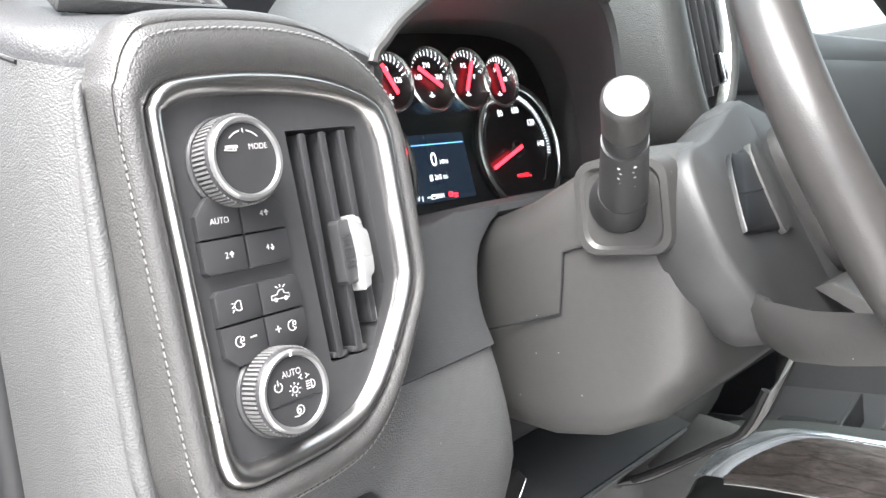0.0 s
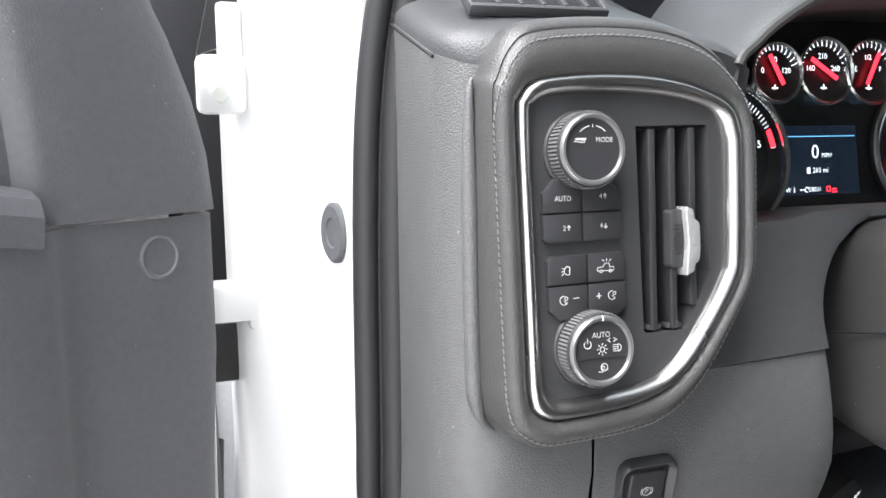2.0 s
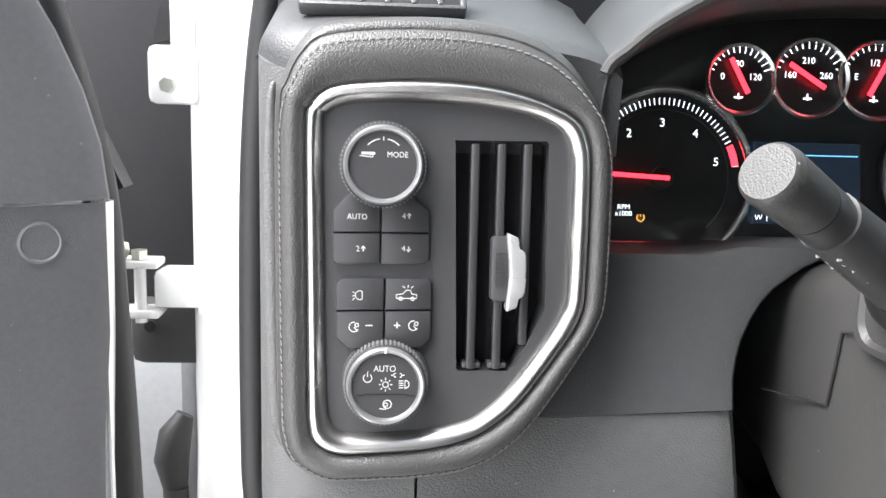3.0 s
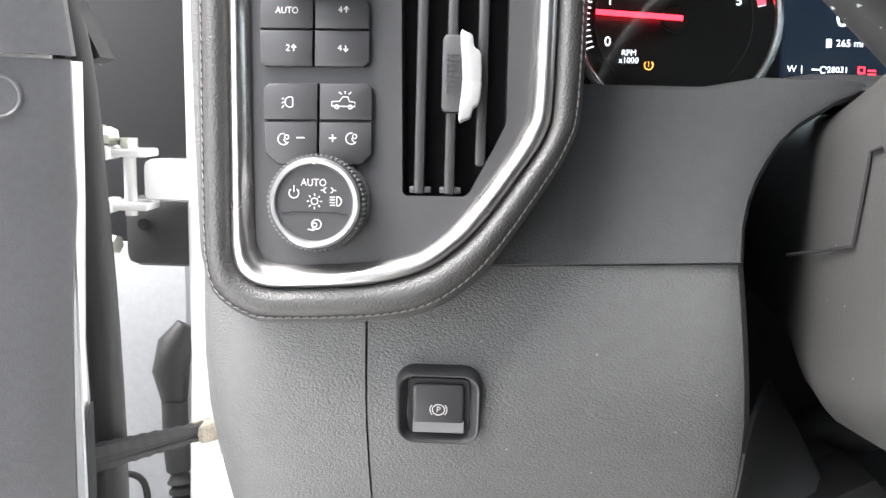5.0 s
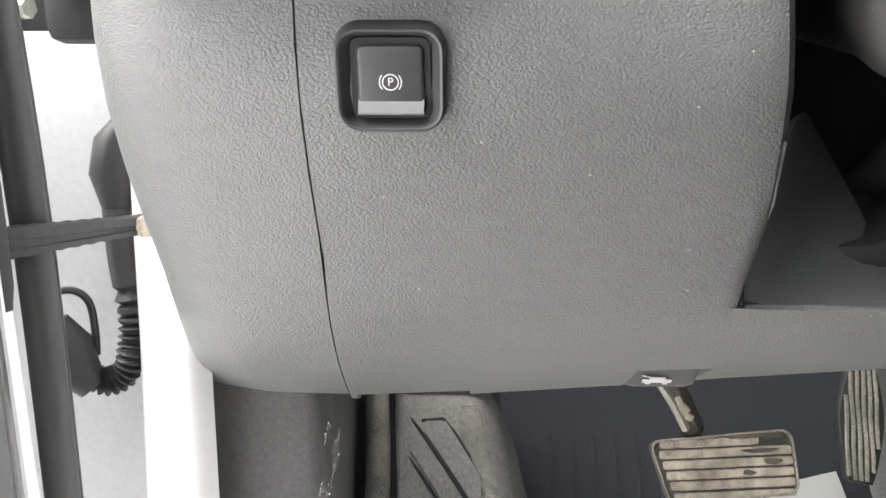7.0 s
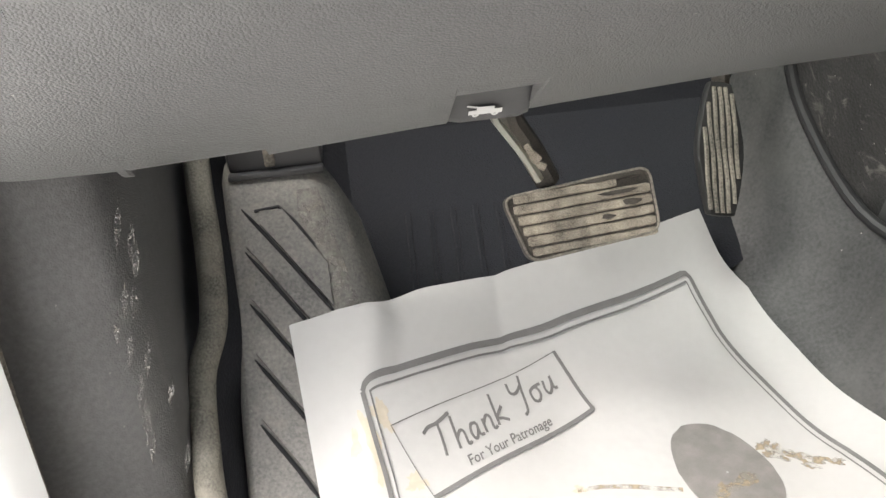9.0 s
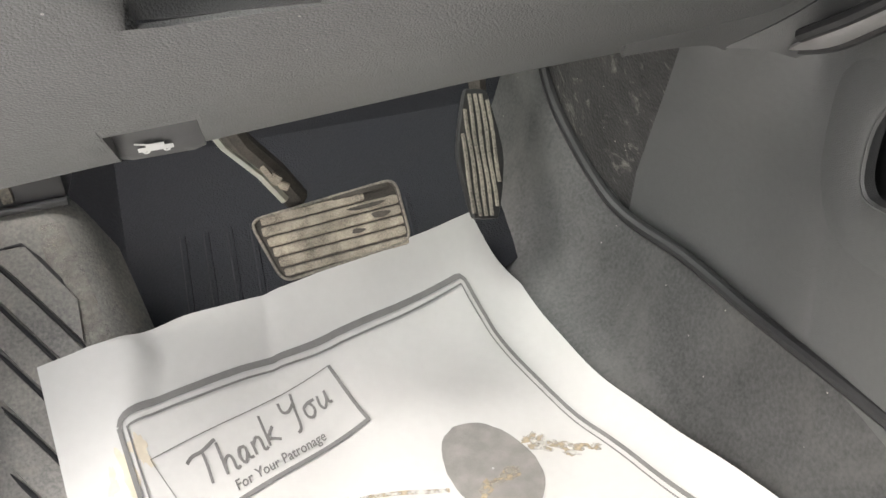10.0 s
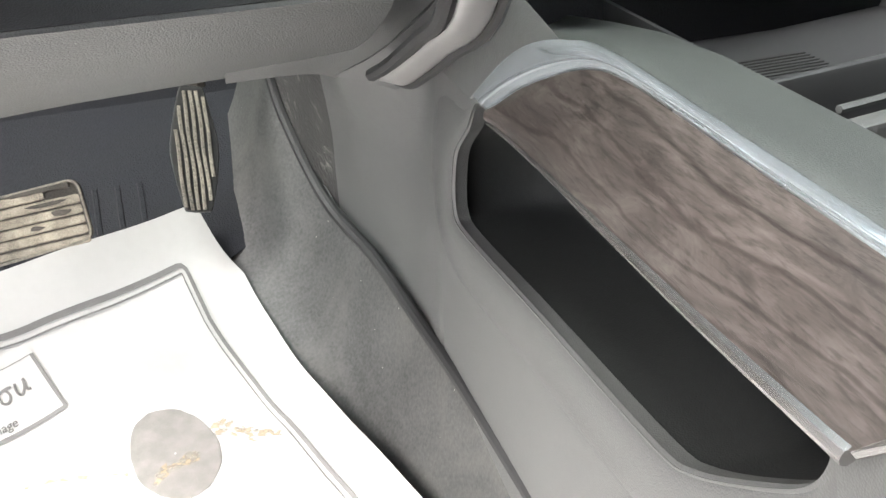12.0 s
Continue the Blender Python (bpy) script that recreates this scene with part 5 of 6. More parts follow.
pad_o = round_poly([(-.0690, .0235), (.0615, .0290), (.0620, -.0275), (-.0545, -.0345)], .011)
bp = part("pad", loft([[(p.x * k, p.y * k, h) for p in pad_o] for k, h in ((.97, -.010), (1.0, -.006), (1.0, .000), (.985, .0026), (.955, .0026), (.94, .0010), (.02, .0010))], closed=True, caps=True), PEDAL, brake, "black rubber pad")
part("rim", tube([(p.x * .975, p.y * .970, .0024) for p in pad_o], .0012, 6, closed=True), DUSTY, bp, "dusty raised rim")
rnd = random.Random(11)
for k in range(6):
    v = .0200 - k * .0092
    u0 = -.0615 + max(0, -v + .018) * .26
    u1 = .0580
    if k == 0:
        u0, u1 = -.0585, .030
    rows, n = [], 44
    for i in range(n + 1):
        u = u0 + (u1 - u0) * i / n
        wob = math.sin(u * 260 + k * 2.3) + .6 * math.sin(u * 610 + k * 4.1)
        w1 = (.0043 if k < 5 else .0036) * (1 - .035 * wob - .04 * rnd.random())
        w1 *= .8 if min(i, n - i) == 0 else 1
        hh = .0026 + .0003 * wob + .0002 * rnd.random()
        rows.append([(u, v - w1 + .05 * (u * .04), .0006), (u, v - w1 * .7 + u * .002, hh), (u, v + w1 * .7 + u * .002, hh), (u, v + w1 + u * .002, .0006)])
    part("rib", loft(rows, caps=True), MUD, bp, "mud caked rib")
for i, (u, v, ru, rv) in enumerate(((.030, .0112, .016, .0022), (.040, .0016, .008, .0030), (.018, -.0075, .006, .0020))):
    ring = [(u + ru * math.cos(a) * (1 + .2 * math.sin(3 * a + i)), v + rv * math.sin(a) * (1 + .2 * math.cos(2 * a + i))) for a in [j * math.pi / 8 for j in range(16)]]
    part("bare_patch", loft([[(x, y, .0020) for x, y in ring], [(x, y, .0036) for x, y in ring], [(u + (x - u) * .6, v + (y - v) * .6, .0039) for x, y in ring], [(u + (x - u) * .02, v + (y - v) * .02, .0039) for x, y in ring]], closed=True), PEDAL, bp, "bare black rubber")
part("rib", loft([[(u, .0245 - .0030, .0008), (u, .0245 - .0018, .0034), (u, .0245 + .0018, .0034), (u, .0245 + .0030, .0008)] for u in (.004, .02, .035, .052)], caps=True), PEDAL, bp)
arm = part("arm", tube([ARM + Vector(p) for p in ((0.596, 0.785, 0.768), (0.580, 0.775, 0.800), (0.557, 0.752, 0.838), (0.542, 0.720, 0.880), (0.535, 0.70, 0.94))], [.011, .011, .011, .012, .012], 10), PEDAL, brake, "worn steel pedal arm", local=False)
part("worn_edge", tube([ARM + Vector(p) for p in ((0.585, 0.770, 0.776), (0.569, 0.761, 0.806), (0.546, 0.740, 0.842), (0.531, 0.709, 0.884))], .0044, 6), METAL, brake, "bare metal edge", local=False)
for k in range(3):
    part("mud_crust", box(ARM + Vector((0.585 - .0055 * k, 0.7665 - .004 * k - .0006 * k * k, 0.790 + .0095 * k)), (.012, .004, .007 + .002 * math.sin(k * 2.1)), .0015, Matrix.Rotation(.5 + .3 * k, 4, "Y")), MUD, brake, "dried mud on the arm", local=False)

GP = frame_at((0.7790, 0.850, 0.7490), (1, 0.02, -0.17), (0.17, 0.50, 0.84))
gas = thing("accelerator_pedal", "narrow accelerator pedal with dusty upright ribs", "pedal", GP)
gp_o = [(-.0125, .062), (-.006, .067), (.0085, .066), (.0135, .060), (.0245, .008), (.0215, -.030), (.0150, -.059), (.010, -.0635), (-.009, -.0625), (-.0135, -.057), (-.0215, -.020), (-.0235, .010)]
gp_o = spline(gp_o, 3, True)
GASRUBBER = material("dark_pedal_rubber", (0.022, 0.022, 0.022), 0.6, var=0.3, scale=40)
gp = part("pad", loft([[(p.x * k, p.y * (1 - (1 - k) * .4), h) for p in gp_o] for k, h in ((.94, -.010), (1.0, -.006), (1.0, .001), (.95, .0028), (.02, .0026))], closed=True, caps=True), GASRUBBER, gas, "black rubber pad")
def pad_half(v):
    """Half the width of the accelerator pad at height v."""
    pts = [(-.0635, .0125), (-.058, .0145), (-.020, .0215), (.009, .0238), (.060, .0130), (.066, .008)]
    for (a, wa), (b, wb) in zip(pts, pts[1:]):
        if a <= v <= b:
            return wa + (wb - wa) * (v - a) / (b - a)
    return .004


for i in range(8):
    u = -.0228 + i * .0064
    rows = []
    for j in range(41):
        v = .0615 - .1225 * j / 40
        sw = u + .0005 * math.sin(v * 90 + i) - .07 * v
        if abs(sw) > pad_half(v) - .0024:
            continue
        hh = .0050 + .0003 * math.sin(v * 400 + i * 2)
        rows.append([(sw - .0021, v, .0020), (sw - .0013, v, hh), (sw + .0013, v, hh), (sw + .0021, v, .0020)])
    if len(rows) < 6:
        continue
    part("rib", loft(rows, caps=True), DUSTY, gp, "dusty rib")
part("arm", tube([(0.795, 0.895, 0.80), (0.795, 0.90, 0.84), (0.790, 0.89, 0.93)], [.009, .010, .012], 8), PEDAL, gas, local=False)

# ---- footwell ----
foot = thing("dead_pedal", "dusty grey foot rest with slanted grooves", "foot rest")
DP = [(.53, .552), (.59, .556), (.635, .572), (.665, .597), (.695, .630), (.722, .660), (.750, .690), (.782, .725), (.815, .765), (.845, .797)]


def rest_right(y):
    return 0.4323 + (0.74 - y) * (0.34 if y > 0.74 else -0.45)


def dp(u, v):
    """u across, v up the rest."""
    q = DP[0]
    y = 0.53 + 0.315 * v
    for q0, q1 in zip(DP, DP[1:]):
        if y <= q1[0] + 1e-6:
            return y, q0[1] + (q1[1] - q0[1]) * (y - q0[0]) / (q1[0] - q0[0])
    z = DP[-1][1]
    return y, z
rows = []
for k in range(25):
    v = k / 24
    y, z = dp(0, v)
    xl, xr = 0.316 + 0.002 * v, rest_right(y)
    rows.append(spline([(xl - .020, y + .004, z - .060), (xl - .008, y, z - .012), (xl - .002, y, z), (xl + .006, y, z + .001), ((xl + xr) / 2, y, z), (xr - .022, y, z), (xr - .012, y, z - .003), (xr - .002, y, z - .010), (xr + .010, y, z - .026), (xr + .030, y, z - .070)], 3))
part("rest_body", loft(rows), RESTGREY, foot, "dusty grey rubber")


def dp_y(z):
    for (y0, z0), (y1, z1) in zip(DP, DP[1:]):
        if z <= z1:
            return y0 + (y1 - y0) * (z - z0) / (z1 - z0)
    return DP[-1][0]


def on_rest(x, z, lift):
    return Vector((x, dp_y(z) - lift * .8, z + lift * .6))


# raised pads between slanted grooves
STARTS = [0.763, 0.733, 0.699, 0.664, 0.624]
DROP = 0.074


def tread_cut(x):
    return 0.763 - max(0, x - 0.360) * 1.2


for k, z0 in enumerate(STARTS[:-1]):
    gap = z0 - STARTS[k + 1]
    rows = []
    for s in range(9):
        q = s / 8
        x = 0.3265 + 0.068 * q
        zt, zb = z0 - DROP * q - .002, z0 - DROP * q - gap + .002
        zt, zb = min(zt, tread_cut(x) - .002), min(zb, tread_cut(x) - .003)
        if zb < 0.575:
            break
        rows.append([on_rest(x, zt, .0), on_rest(x, zt - .002, .0035), on_rest(x, (zt + zb) / 2, .0042), on_rest(x, zb + .002, .0035), on_rest(x, zb, .0)])
    if len(rows) > 2:
        part("tread_pad", loft(rows, caps=True), RESTGREY, foot)
rows = []
for s in range(9):
    x = 0.340 + 0.054 * s / 8
    zb = 0.763 - DROP * (x - 0.3265) / .068 + .002
    zt = max(zb + .002, tread_cut(x) - .002)
    rows.append([on_rest(x, zt, .0), on_rest(x, zt - .001, .0032), on_rest(x, zb + .001, .0036), on_rest(x, zb, .0)])
part("tread_pad", loft(rows, caps=True), RESTGREY, foot)
# thin black tubes paint the shade that the grooves would hold
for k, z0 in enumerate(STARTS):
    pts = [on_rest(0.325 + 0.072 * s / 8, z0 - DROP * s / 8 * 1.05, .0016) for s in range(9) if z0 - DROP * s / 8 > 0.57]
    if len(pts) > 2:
        part("groove", tube(pts, [.0006] + [.0021] * (len(pts) - 2) + [.0006], 6), BLACK, foot, "black line for the shade in a slanted groove")
part("groove", tube([on_rest(x, z, .0014) for x, z in ((0.336, 0.7605), (0.357, 0.762), (0.370, 0.750), (0.383, 0.734), (0.389, 0.716), (0.391, 0.696))], .0016, 6), BLACK, foot, "black line for the shade round the tread")
rows = []
for j in range(15):
    z = 0.600 + 0.172 * j / 14
    xr = rest_right(dp_y(z))
    rows.append([on_rest(xr - .034 + .004 * math.sin(j * 1.9), z, .0012), on_rest(xr - .024, z, .0013), on_rest(xr - .016, z, .0014), on_rest(xr - .012, z, .0012)])
part("dust_patch", loft(rows), DUST, foot, "dry dust along the edge")
part("rest_cap", merge(box((0.358, 0.860, 0.808), (0.084, 0.05, 0.046), .006), box((0.358, 0.834, 0.786), (0.084, 0.012, 0.006), .002)), FACE, foot, "dark cap above the tread")
part("cap_clip", box((0.354, 0.833, 0.808), (0.009, 0.008, 0.030), .0015), DUSTY, foot, "pale worn clip")

# carpet ridge beside the rest, and the kick panel
kick = thing("kick_panel", "scuffed dark plastic kick panel below the dash end", "panel")
kr = []
for z in (0.905, 0.88, 0.84, 0.80, 0.74, 0.68, 0.62, 0.56):
    t = (0.90 - z) / 0.34
    kr.append(spline([(0.204 - .010 * t, 0.620, z), (0.2030 - .010 * t, 0.592, z), (0.207 - .010 * t, 0.586, z), (0.230 - .004 * t, 0.595, z), (0.262 - .004 * t, 0.611, z), (0.273, 0.628, z), (0.277, 0.655, z), (0.277, 0.72, z), (0.272, 0.82, z), (0.266, 0.98, z)], 3))
part("edge_trim", tube([(0.2005, 0.588, 0.900), (0.1985, 0.588, 0.84), (0.1935, 0.588, 0.72), (0.188, 0.588, 0.56)], .0055, 10), DUSTY, kick, "pale worn edge strip")
part("kick_face", thick(loft(kr), .003), KICK, kick)
rnd = random.Random(5)
for k in range(14):
    z = 0.845 - 0.014 * k + rnd.uniform(-.006, .006)
    x = 0.272 + rnd.uniform(-.012, .012)
    y = 0.613 + (x - 0.262) * 0.55 - .0022
    part("scuff", loft([[(x + .006 * (q - .5) + dx * math.sin(q * 3.1), y + .004 * (q - .5) + dx * .3 - .0004, z + .026 * (q - .5)) for dx in (-.0022, 0, .0022)] for q in (0, .25, .5, .75, 1)]), SCUFF, kick, "pale scuff mark")
ridge = thing("carpet_edge", "dusty rolled carpet edge beside the foot rest", "carpet")
crest = spline([(0.286, 0.90, 0.845), (0.291, 0.83, 0.788), (0.2966, 0.777, 0.741), (0.297, 0.732, 0.701), (0.2855, 0.695, 0.672), (0.2865, 0.645, 0.626), (0.290, 0.60, 0.588), (0.280, 0.52, 0.566), (0.27, 0.40, 0.560)], 5)
part("roll", tube(crest, .0115, 12), ROLL, ridge, "pale dusty crest")
part("flank", thick(loft([[p + Vector((-.004, 0, .006)), p + Vector((.010, 0, -.002)), p + Vector((.018, .004, -.022)), p + Vector((.026, .012, -.070))] for p in crest[:32]]), .002), DARKCARPET, ridge, "dark carpet slope")

# moulded tunnel side, up to the console
def tun(y):
    """Section of the floor's right side at y, from under the mat up to the ridge."""
    pts = [(1.05, .868, .87), (.905, .876, .81), (.87, .884, .755), (.795, .905, .690), (.694, .927, .676), (.60, .938, .665), (.385, .948, .661), (-.5, .95, .655)]
    for (y1, xa, za), (y0, xb, zb) in zip(pts, pts[1:]):
        if y >= y0:
            q = (y - y0) / (y1 - y0)
            rx, rz = xb + (xa - xb) * q, zb + (za - zb) * q
            break
    zf = 0.523 + 0.47 * max(0, y - 0.66)
    x0 = 0.775 + 0.27 * max(0, min(0.42, 0.87 - y))
    return [(x0 - .03, y, zf - .01), (x0, y, zf + .002), (x0 + (rx - x0) * .35, y, zf + (rz - zf) * .14), (x0 + (rx - x0) * .65, y, zf + (rz - zf) * .42), (x0 + (rx - x0) * .88, y, zf + (rz - zf) * .80), (rx, y, rz), (rx + .003, y, rz + .001)]
rows = [spline(tun(y), 4) for y in (0.985, 0.95, 0.925, 0.905, 0.88, 0.86, 0.82, 0.79, 0.75, 0.70, 0.65, 0.60, 0.54, 0.47, 0.40, 0.25, 0.0, -0.4)]
tunnel = thing("tunnel_cover", "grey moulded vinyl floor cover rising to the console", "floor cover")
part("cover", thick(loft(rows), .004), CARPET, tunnel)
edge = spline([(0.872, 0.905, 0.865), (0.876, 0.905, 0.81), (0.884, 0.87, 0.755), (0.905, 0.795, 0.690), (0.927, 0.694, 0.676), (0.938, 0.60, 0.665), (0.945, 0.50, 0.662), (0.948, 0.385, 0.661), (0.95, 0.2, 0.66), (0.95, -0.3, 0.655)], 5)
part("cover_edge", tube([p + Vector((-.005, 0, .003)) for p in edge], .0064, 10), RUBBER, tunnel, "dark rolled edge")
part("floor_cable", tube(spline([(0.80, 0.955, 0.875), (0.83, 0.95, 0.872), (0.86, 0.925, 0.868), (0.874, 0.905, 0.845)], 5), .004, 8), RUBBER, tunnel)

# rubber mat ribs at the toe board
toe = thing("toe_mat", "black ribbed rubber on the toe board", "mat")
part("sheet", thick(loft([[(x, 0.80 + .10 * t, 0.586 + .075 * t) for x in (0.42, 0.50, 0.60, 0.70, 0.79 if t < .5 else 0.87)] for t in (-.6, 0, .4, .7, 1, 1.6, 2.2, 2.6)]), .003), DARKCARPET, toe)
for k in range(11):
    x = 0.47 + k * .024
    part("rib", tube([(x + .002, 0.845, 0.621), (x + .004, 0.88, 0.647), (x + .006, 0.93, 0.6845)], .0045, 6), DARKCARPET, toe)

# ---- paper floor mat ----
paper = thing("paper_floor_mat", "white creased paper floor mat printed Thank You, muddy boot print", "paper mat")
MC = {"tl": (0.3560, 0.745), "tr": (0.769, 0.866), "bl": (0.405, 0.30), "br": (0.930, 0.33)}


def curve(pts, v):
    """Smooth height along a row of (place, height)."""
    k = max(0, min(len(pts) - 2, sum(p[0] <= v for p in pts) - 1))
    (x0, y0), (x1, y1) = pts[k], pts[k + 1]
    h = x1 - x0
    s = (y1 - y0) / h
    m0 = s if k == 0 else (y1 - pts[k - 1][1]) / (x1 - pts[k - 1][0])
    m1 = s if k + 2 == len(pts) else (pts[k + 2][1] - y0) / (pts[k + 2][0] - x0)
    t = max(0.0, min(1.0, (v - x0) / h))
    return y0 * (1 + 2 * t) * (1 - t) ** 2 + h * m0 * t * (1 - t) ** 2 + y1 * t * t * (3 - 2 * t) + h * m1 * t * t * (t - 1)


def mat_xy(a, b):
    """a across from the left, b down from the toe end, 0 to 1."""
    tl, tr, bl, br = (Vector(MC[k]) for k in ("tl", "tr", "bl", "br"))
    p = tl.lerp(tr, a).lerp(bl.lerp(br, a), b)
    p.y += curve([(0, -0.006), (0.10, -0.0125), (0.18, -0.0140), (0.27, 0), (0.36, 0), (1, 0)], a) * (1 - b) ** 3
    p.x += 0.024 * min(1, b / 0.09) * (1 - b) * a ** 4
    return p


SHEET = [
    (0.41, [(0, 0.684), (0.013, 0.6895), (0.066, 0.642), (0.10, 0.612), (0.15, 0.577), (0.20, 0.557), (0.30, 0.550)]),
    (0.54, [(0, 0.676), (0.043, 0.624), (0.08, 0.593), (0.12, 0.571), (0.20, 0.552), (0.30, 0.548)]),
    (0.60, [(0, 0.675), (0.038, 0.617), (0.06, 0.598), (0.107, 0.570), (0.20, 0.551), (0.30, 0.548)]),
    (0.75, [(0, 0.680), (0.030, 0.630), (0.08, 0.593), (0.125, 0.573), (0.20, 0.552), (0.30, 0.548)]),
]


def mat_z(x, y):
    """The sheet hangs straight from the foot rest to its curled toe end, then settles on the floor."""
    d = max(0, 0.745 + 0.293 * (x - 0.356) - y)
    z = curve([(c, curve(r, d)) for c, r in SHEET], x)
    z += 3.2 * max(0, x - 0.765) ** 2 * max(0, min(1, d / 0.05)) * max(0, 1 - max(0, 0.70 - y) * 1.5)
    q = max(0, min(1, (x - rest_right(y) + 0.012) / 0.034))
    if q < 1 and y > 0.54:
        rest = min(0.6910, dp(0, min(1, max(0, (y - 0.53) / 0.315)))[1] + 0.0068)
        z = rest + (z - rest) * q * q * (3 - 2 * q)
    fold = 0.545 + 0.10 * (y - 0.80)
    z -= 0.0035 * math.exp(-abs(x - fold) / (0.008 if x > fold else 0.030)) * max(0, min(1, (y - 0.73) / 0.03))
    return z + q * (0.0009 * math.sin(x * 31 + y * 17) + 0.0008 * math.sin(x * 57 - y * 43))


def on_mat(p, lift=0.0):
    return (p.x, p.y, mat_z(p.x, p.y) + lift)


part("sheet", thick(loft([[on_mat(mat_xy(i / 110, j / 110)) for i in range(111)] for j in range(111)]), .0006), PAPER, paper, "white paper")


def ab(x, y):
    """Inverse of mat_xy by a few steps."""
    a, b = 0.5, 0.3
    for _ in range(40):
        p = mat_xy(a, b)
        ex, ey = x - p.x, y - p.y
        a += ex / 0.47
        b -= ey / 0.52
    return a, b


def mat_stroke(pts, w, lift=0.0024):
    """A printed line along plan points, laid on the sheet."""
    dense = []
    for p, q in zip(pts, pts[1:]):
        p, q = Vector(p), Vector(q)
        n = max(1, int((q - p).length / 0.004))
        dense += [p.lerp(q, k / n) for k in range(n)]
    dense.append(Vector(pts[-1]))
    rows = []
    for i, p in enumerate(dense):
        d = (dense[min(i + 1, len(dense) - 1)] - dense[max(i - 1, 0)]).normalized()
        n = Vector((-d.y, d.x)) * w / 2
        rows.append([on_mat(p + n, lift), on_mat(p, lift), on_mat(p - n, lift)])
    return loft(rows)


def inset(pts, d):
    """The closed line moved inwards by d."""
    out = []
    for i, p in enumerate(pts):
        e = (pts[(i + 1) % len(pts)] - pts[i - 1]).normalized()
        out.append(Vector((p.x + e.y * d, p.y - e.x * d)))
    return out


frame_line = [Vector((x, y)) for x, y in ((0.4105, 0.6945), (0.4125, 0.6985), (0.4165, 0.7015), (0.472, 0.7277), (0.513, 0.748), (0.5445, 0.762), (0.604, 0.783), (0.6656, 0.8022), (0.738, 0.8262), (0.7425, 0.8268), (0.7465, 0.8240), (0.7485, 0.8190), (0.7600, 0.776), (0.773, 0.739), (0.791, 0.69), (0.8105, 0.631), (0.843, 0.512), (0.868, 0.40), (0.865, 0.385), (0.850, 0.38), (0.478, 0.355), (0.465, 0.360), (0.458, 0.375), (0.440, 0.52), (0.4215, 0.64), (0.4155, 0.668))]
inner_line = inset(frame_line, 0.0062)
part("printed_border", merge(mat_stroke(frame_line + frame_line[:1], .0040), mat_stroke(inner_line + inner_line[:1], .0014)), INK, paper, "printed grey double border", normals=False)
# thank you box: origin at its lower left, u along the lettering
bo = Vector((0.4580, 0.6290))
bu = Vector((0.6135, 0.7124)) - bo
BW = bu.length
bu.normalize()
bv = Vector((-0.455, 0.890))
BH = 0.0535


def in_box(u, v):
    return bo + bu * u + bv * v


def mat_text(text, size, u, v, shear, stretch=1.0):
    bm = lettering(text, size, (0, 0), 0, shear, 0, stretch, size * .012)
    bmesh.ops.subdivide_edges(bm, edges=[e for e in bm.edges if e.calc_length() > .006], cuts=2)
    for w in bm.verts:
        p = in_box(u + w.co.x, v + w.co.y)
        w.co = on_mat(p, 0.0018)
    return bm


def script(strokes, s, u, v):
    """Handwritten letters as thick and thin pen strokes."""
    out = []
    for st in strokes:
        pts = [Vector((q[0], q[1], 0)) for q in st]
        pts = spline(pts, 4) if len(pts) > 2 else pts
        out.append(mat_stroke([in_box(u + p.x * s, v + p.y * s * .66 + p.x * s * .07) for p in pts], .0024, .0018))
    return merge(*out)


THANK = [
    [(0.0, 2.5), (0.5, 2.75), (1.2, 2.7), (2.3, 2.95)], [(1.2, 2.7), (1.05, 1.6), (0.75, 0.2)],
    [(2.25, 2.7), (2.05, 1.4), (1.85, 0.1)], [(1.95, 0.9), (2.4, 1.35), (2.65, 1.1), (2.55, 0.1), (2.85, 0.15)],
    [(3.75, 1.25), (3.35, 1.35), (3.1, 0.7), (3.25, 0.1), (3.65, 0.7), (3.75, 1.25), (3.65, 0.3), (3.95, 0.15)],
    [(4.3, 1.3), (4.15, 0.1)], [(4.2, 0.8), (4.65, 1.35), (4.9, 1.1), (4.8, 0.1), (5.1, 0.15)],
    [(5.65, 2.7), (5.45, 1.4), (5.25, 0.1)], [(6.1, 1.4), (5.4, 0.75), (5.75, 0.45), (6.15, 0.05)],
    [(7.3, 2.7), (7.25, 1.9), (7.65, 1.65), (8.2, 2.0)], [(8.45, 2.8), (8.15, 1.6), (7.8, 0.0), (7.4, -0.35)],
    [(9.1, 1.3), (8.7, 1.1), (8.65, 0.35), (9.0, 0.05), (9.35, 0.5), (9.3, 1.1), (9.1, 1.3), (9.7, 1.25)],
    [(10.0, 1.3), (9.85, 0.5), (10.05, 0.05), (10.45, 0.5), (10.65, 1.3), (10.55, 0.3), (10.8, 0.1)],
]
part("lettering", script(THANK, .0131, .0190, .0195), INK, paper, "grey script words Thank You", normals=False)
part("lettering", mat_text("For Your Patronage", .0120, .088, .0110, .25, .95), INK, paper, "small grey script line", normals=False)
part("printed_box", merge(mat_stroke([in_box(0, 0), in_box(BW, 0)], .0040), mat_stroke([in_box(BW, -.001), in_box(BW, BH)], .0034), mat_stroke([in_box(0, 0), in_box(-.004, BH), in_box(BW, BH)], .0007)), INK, paper, "printed grey box", normals=False)


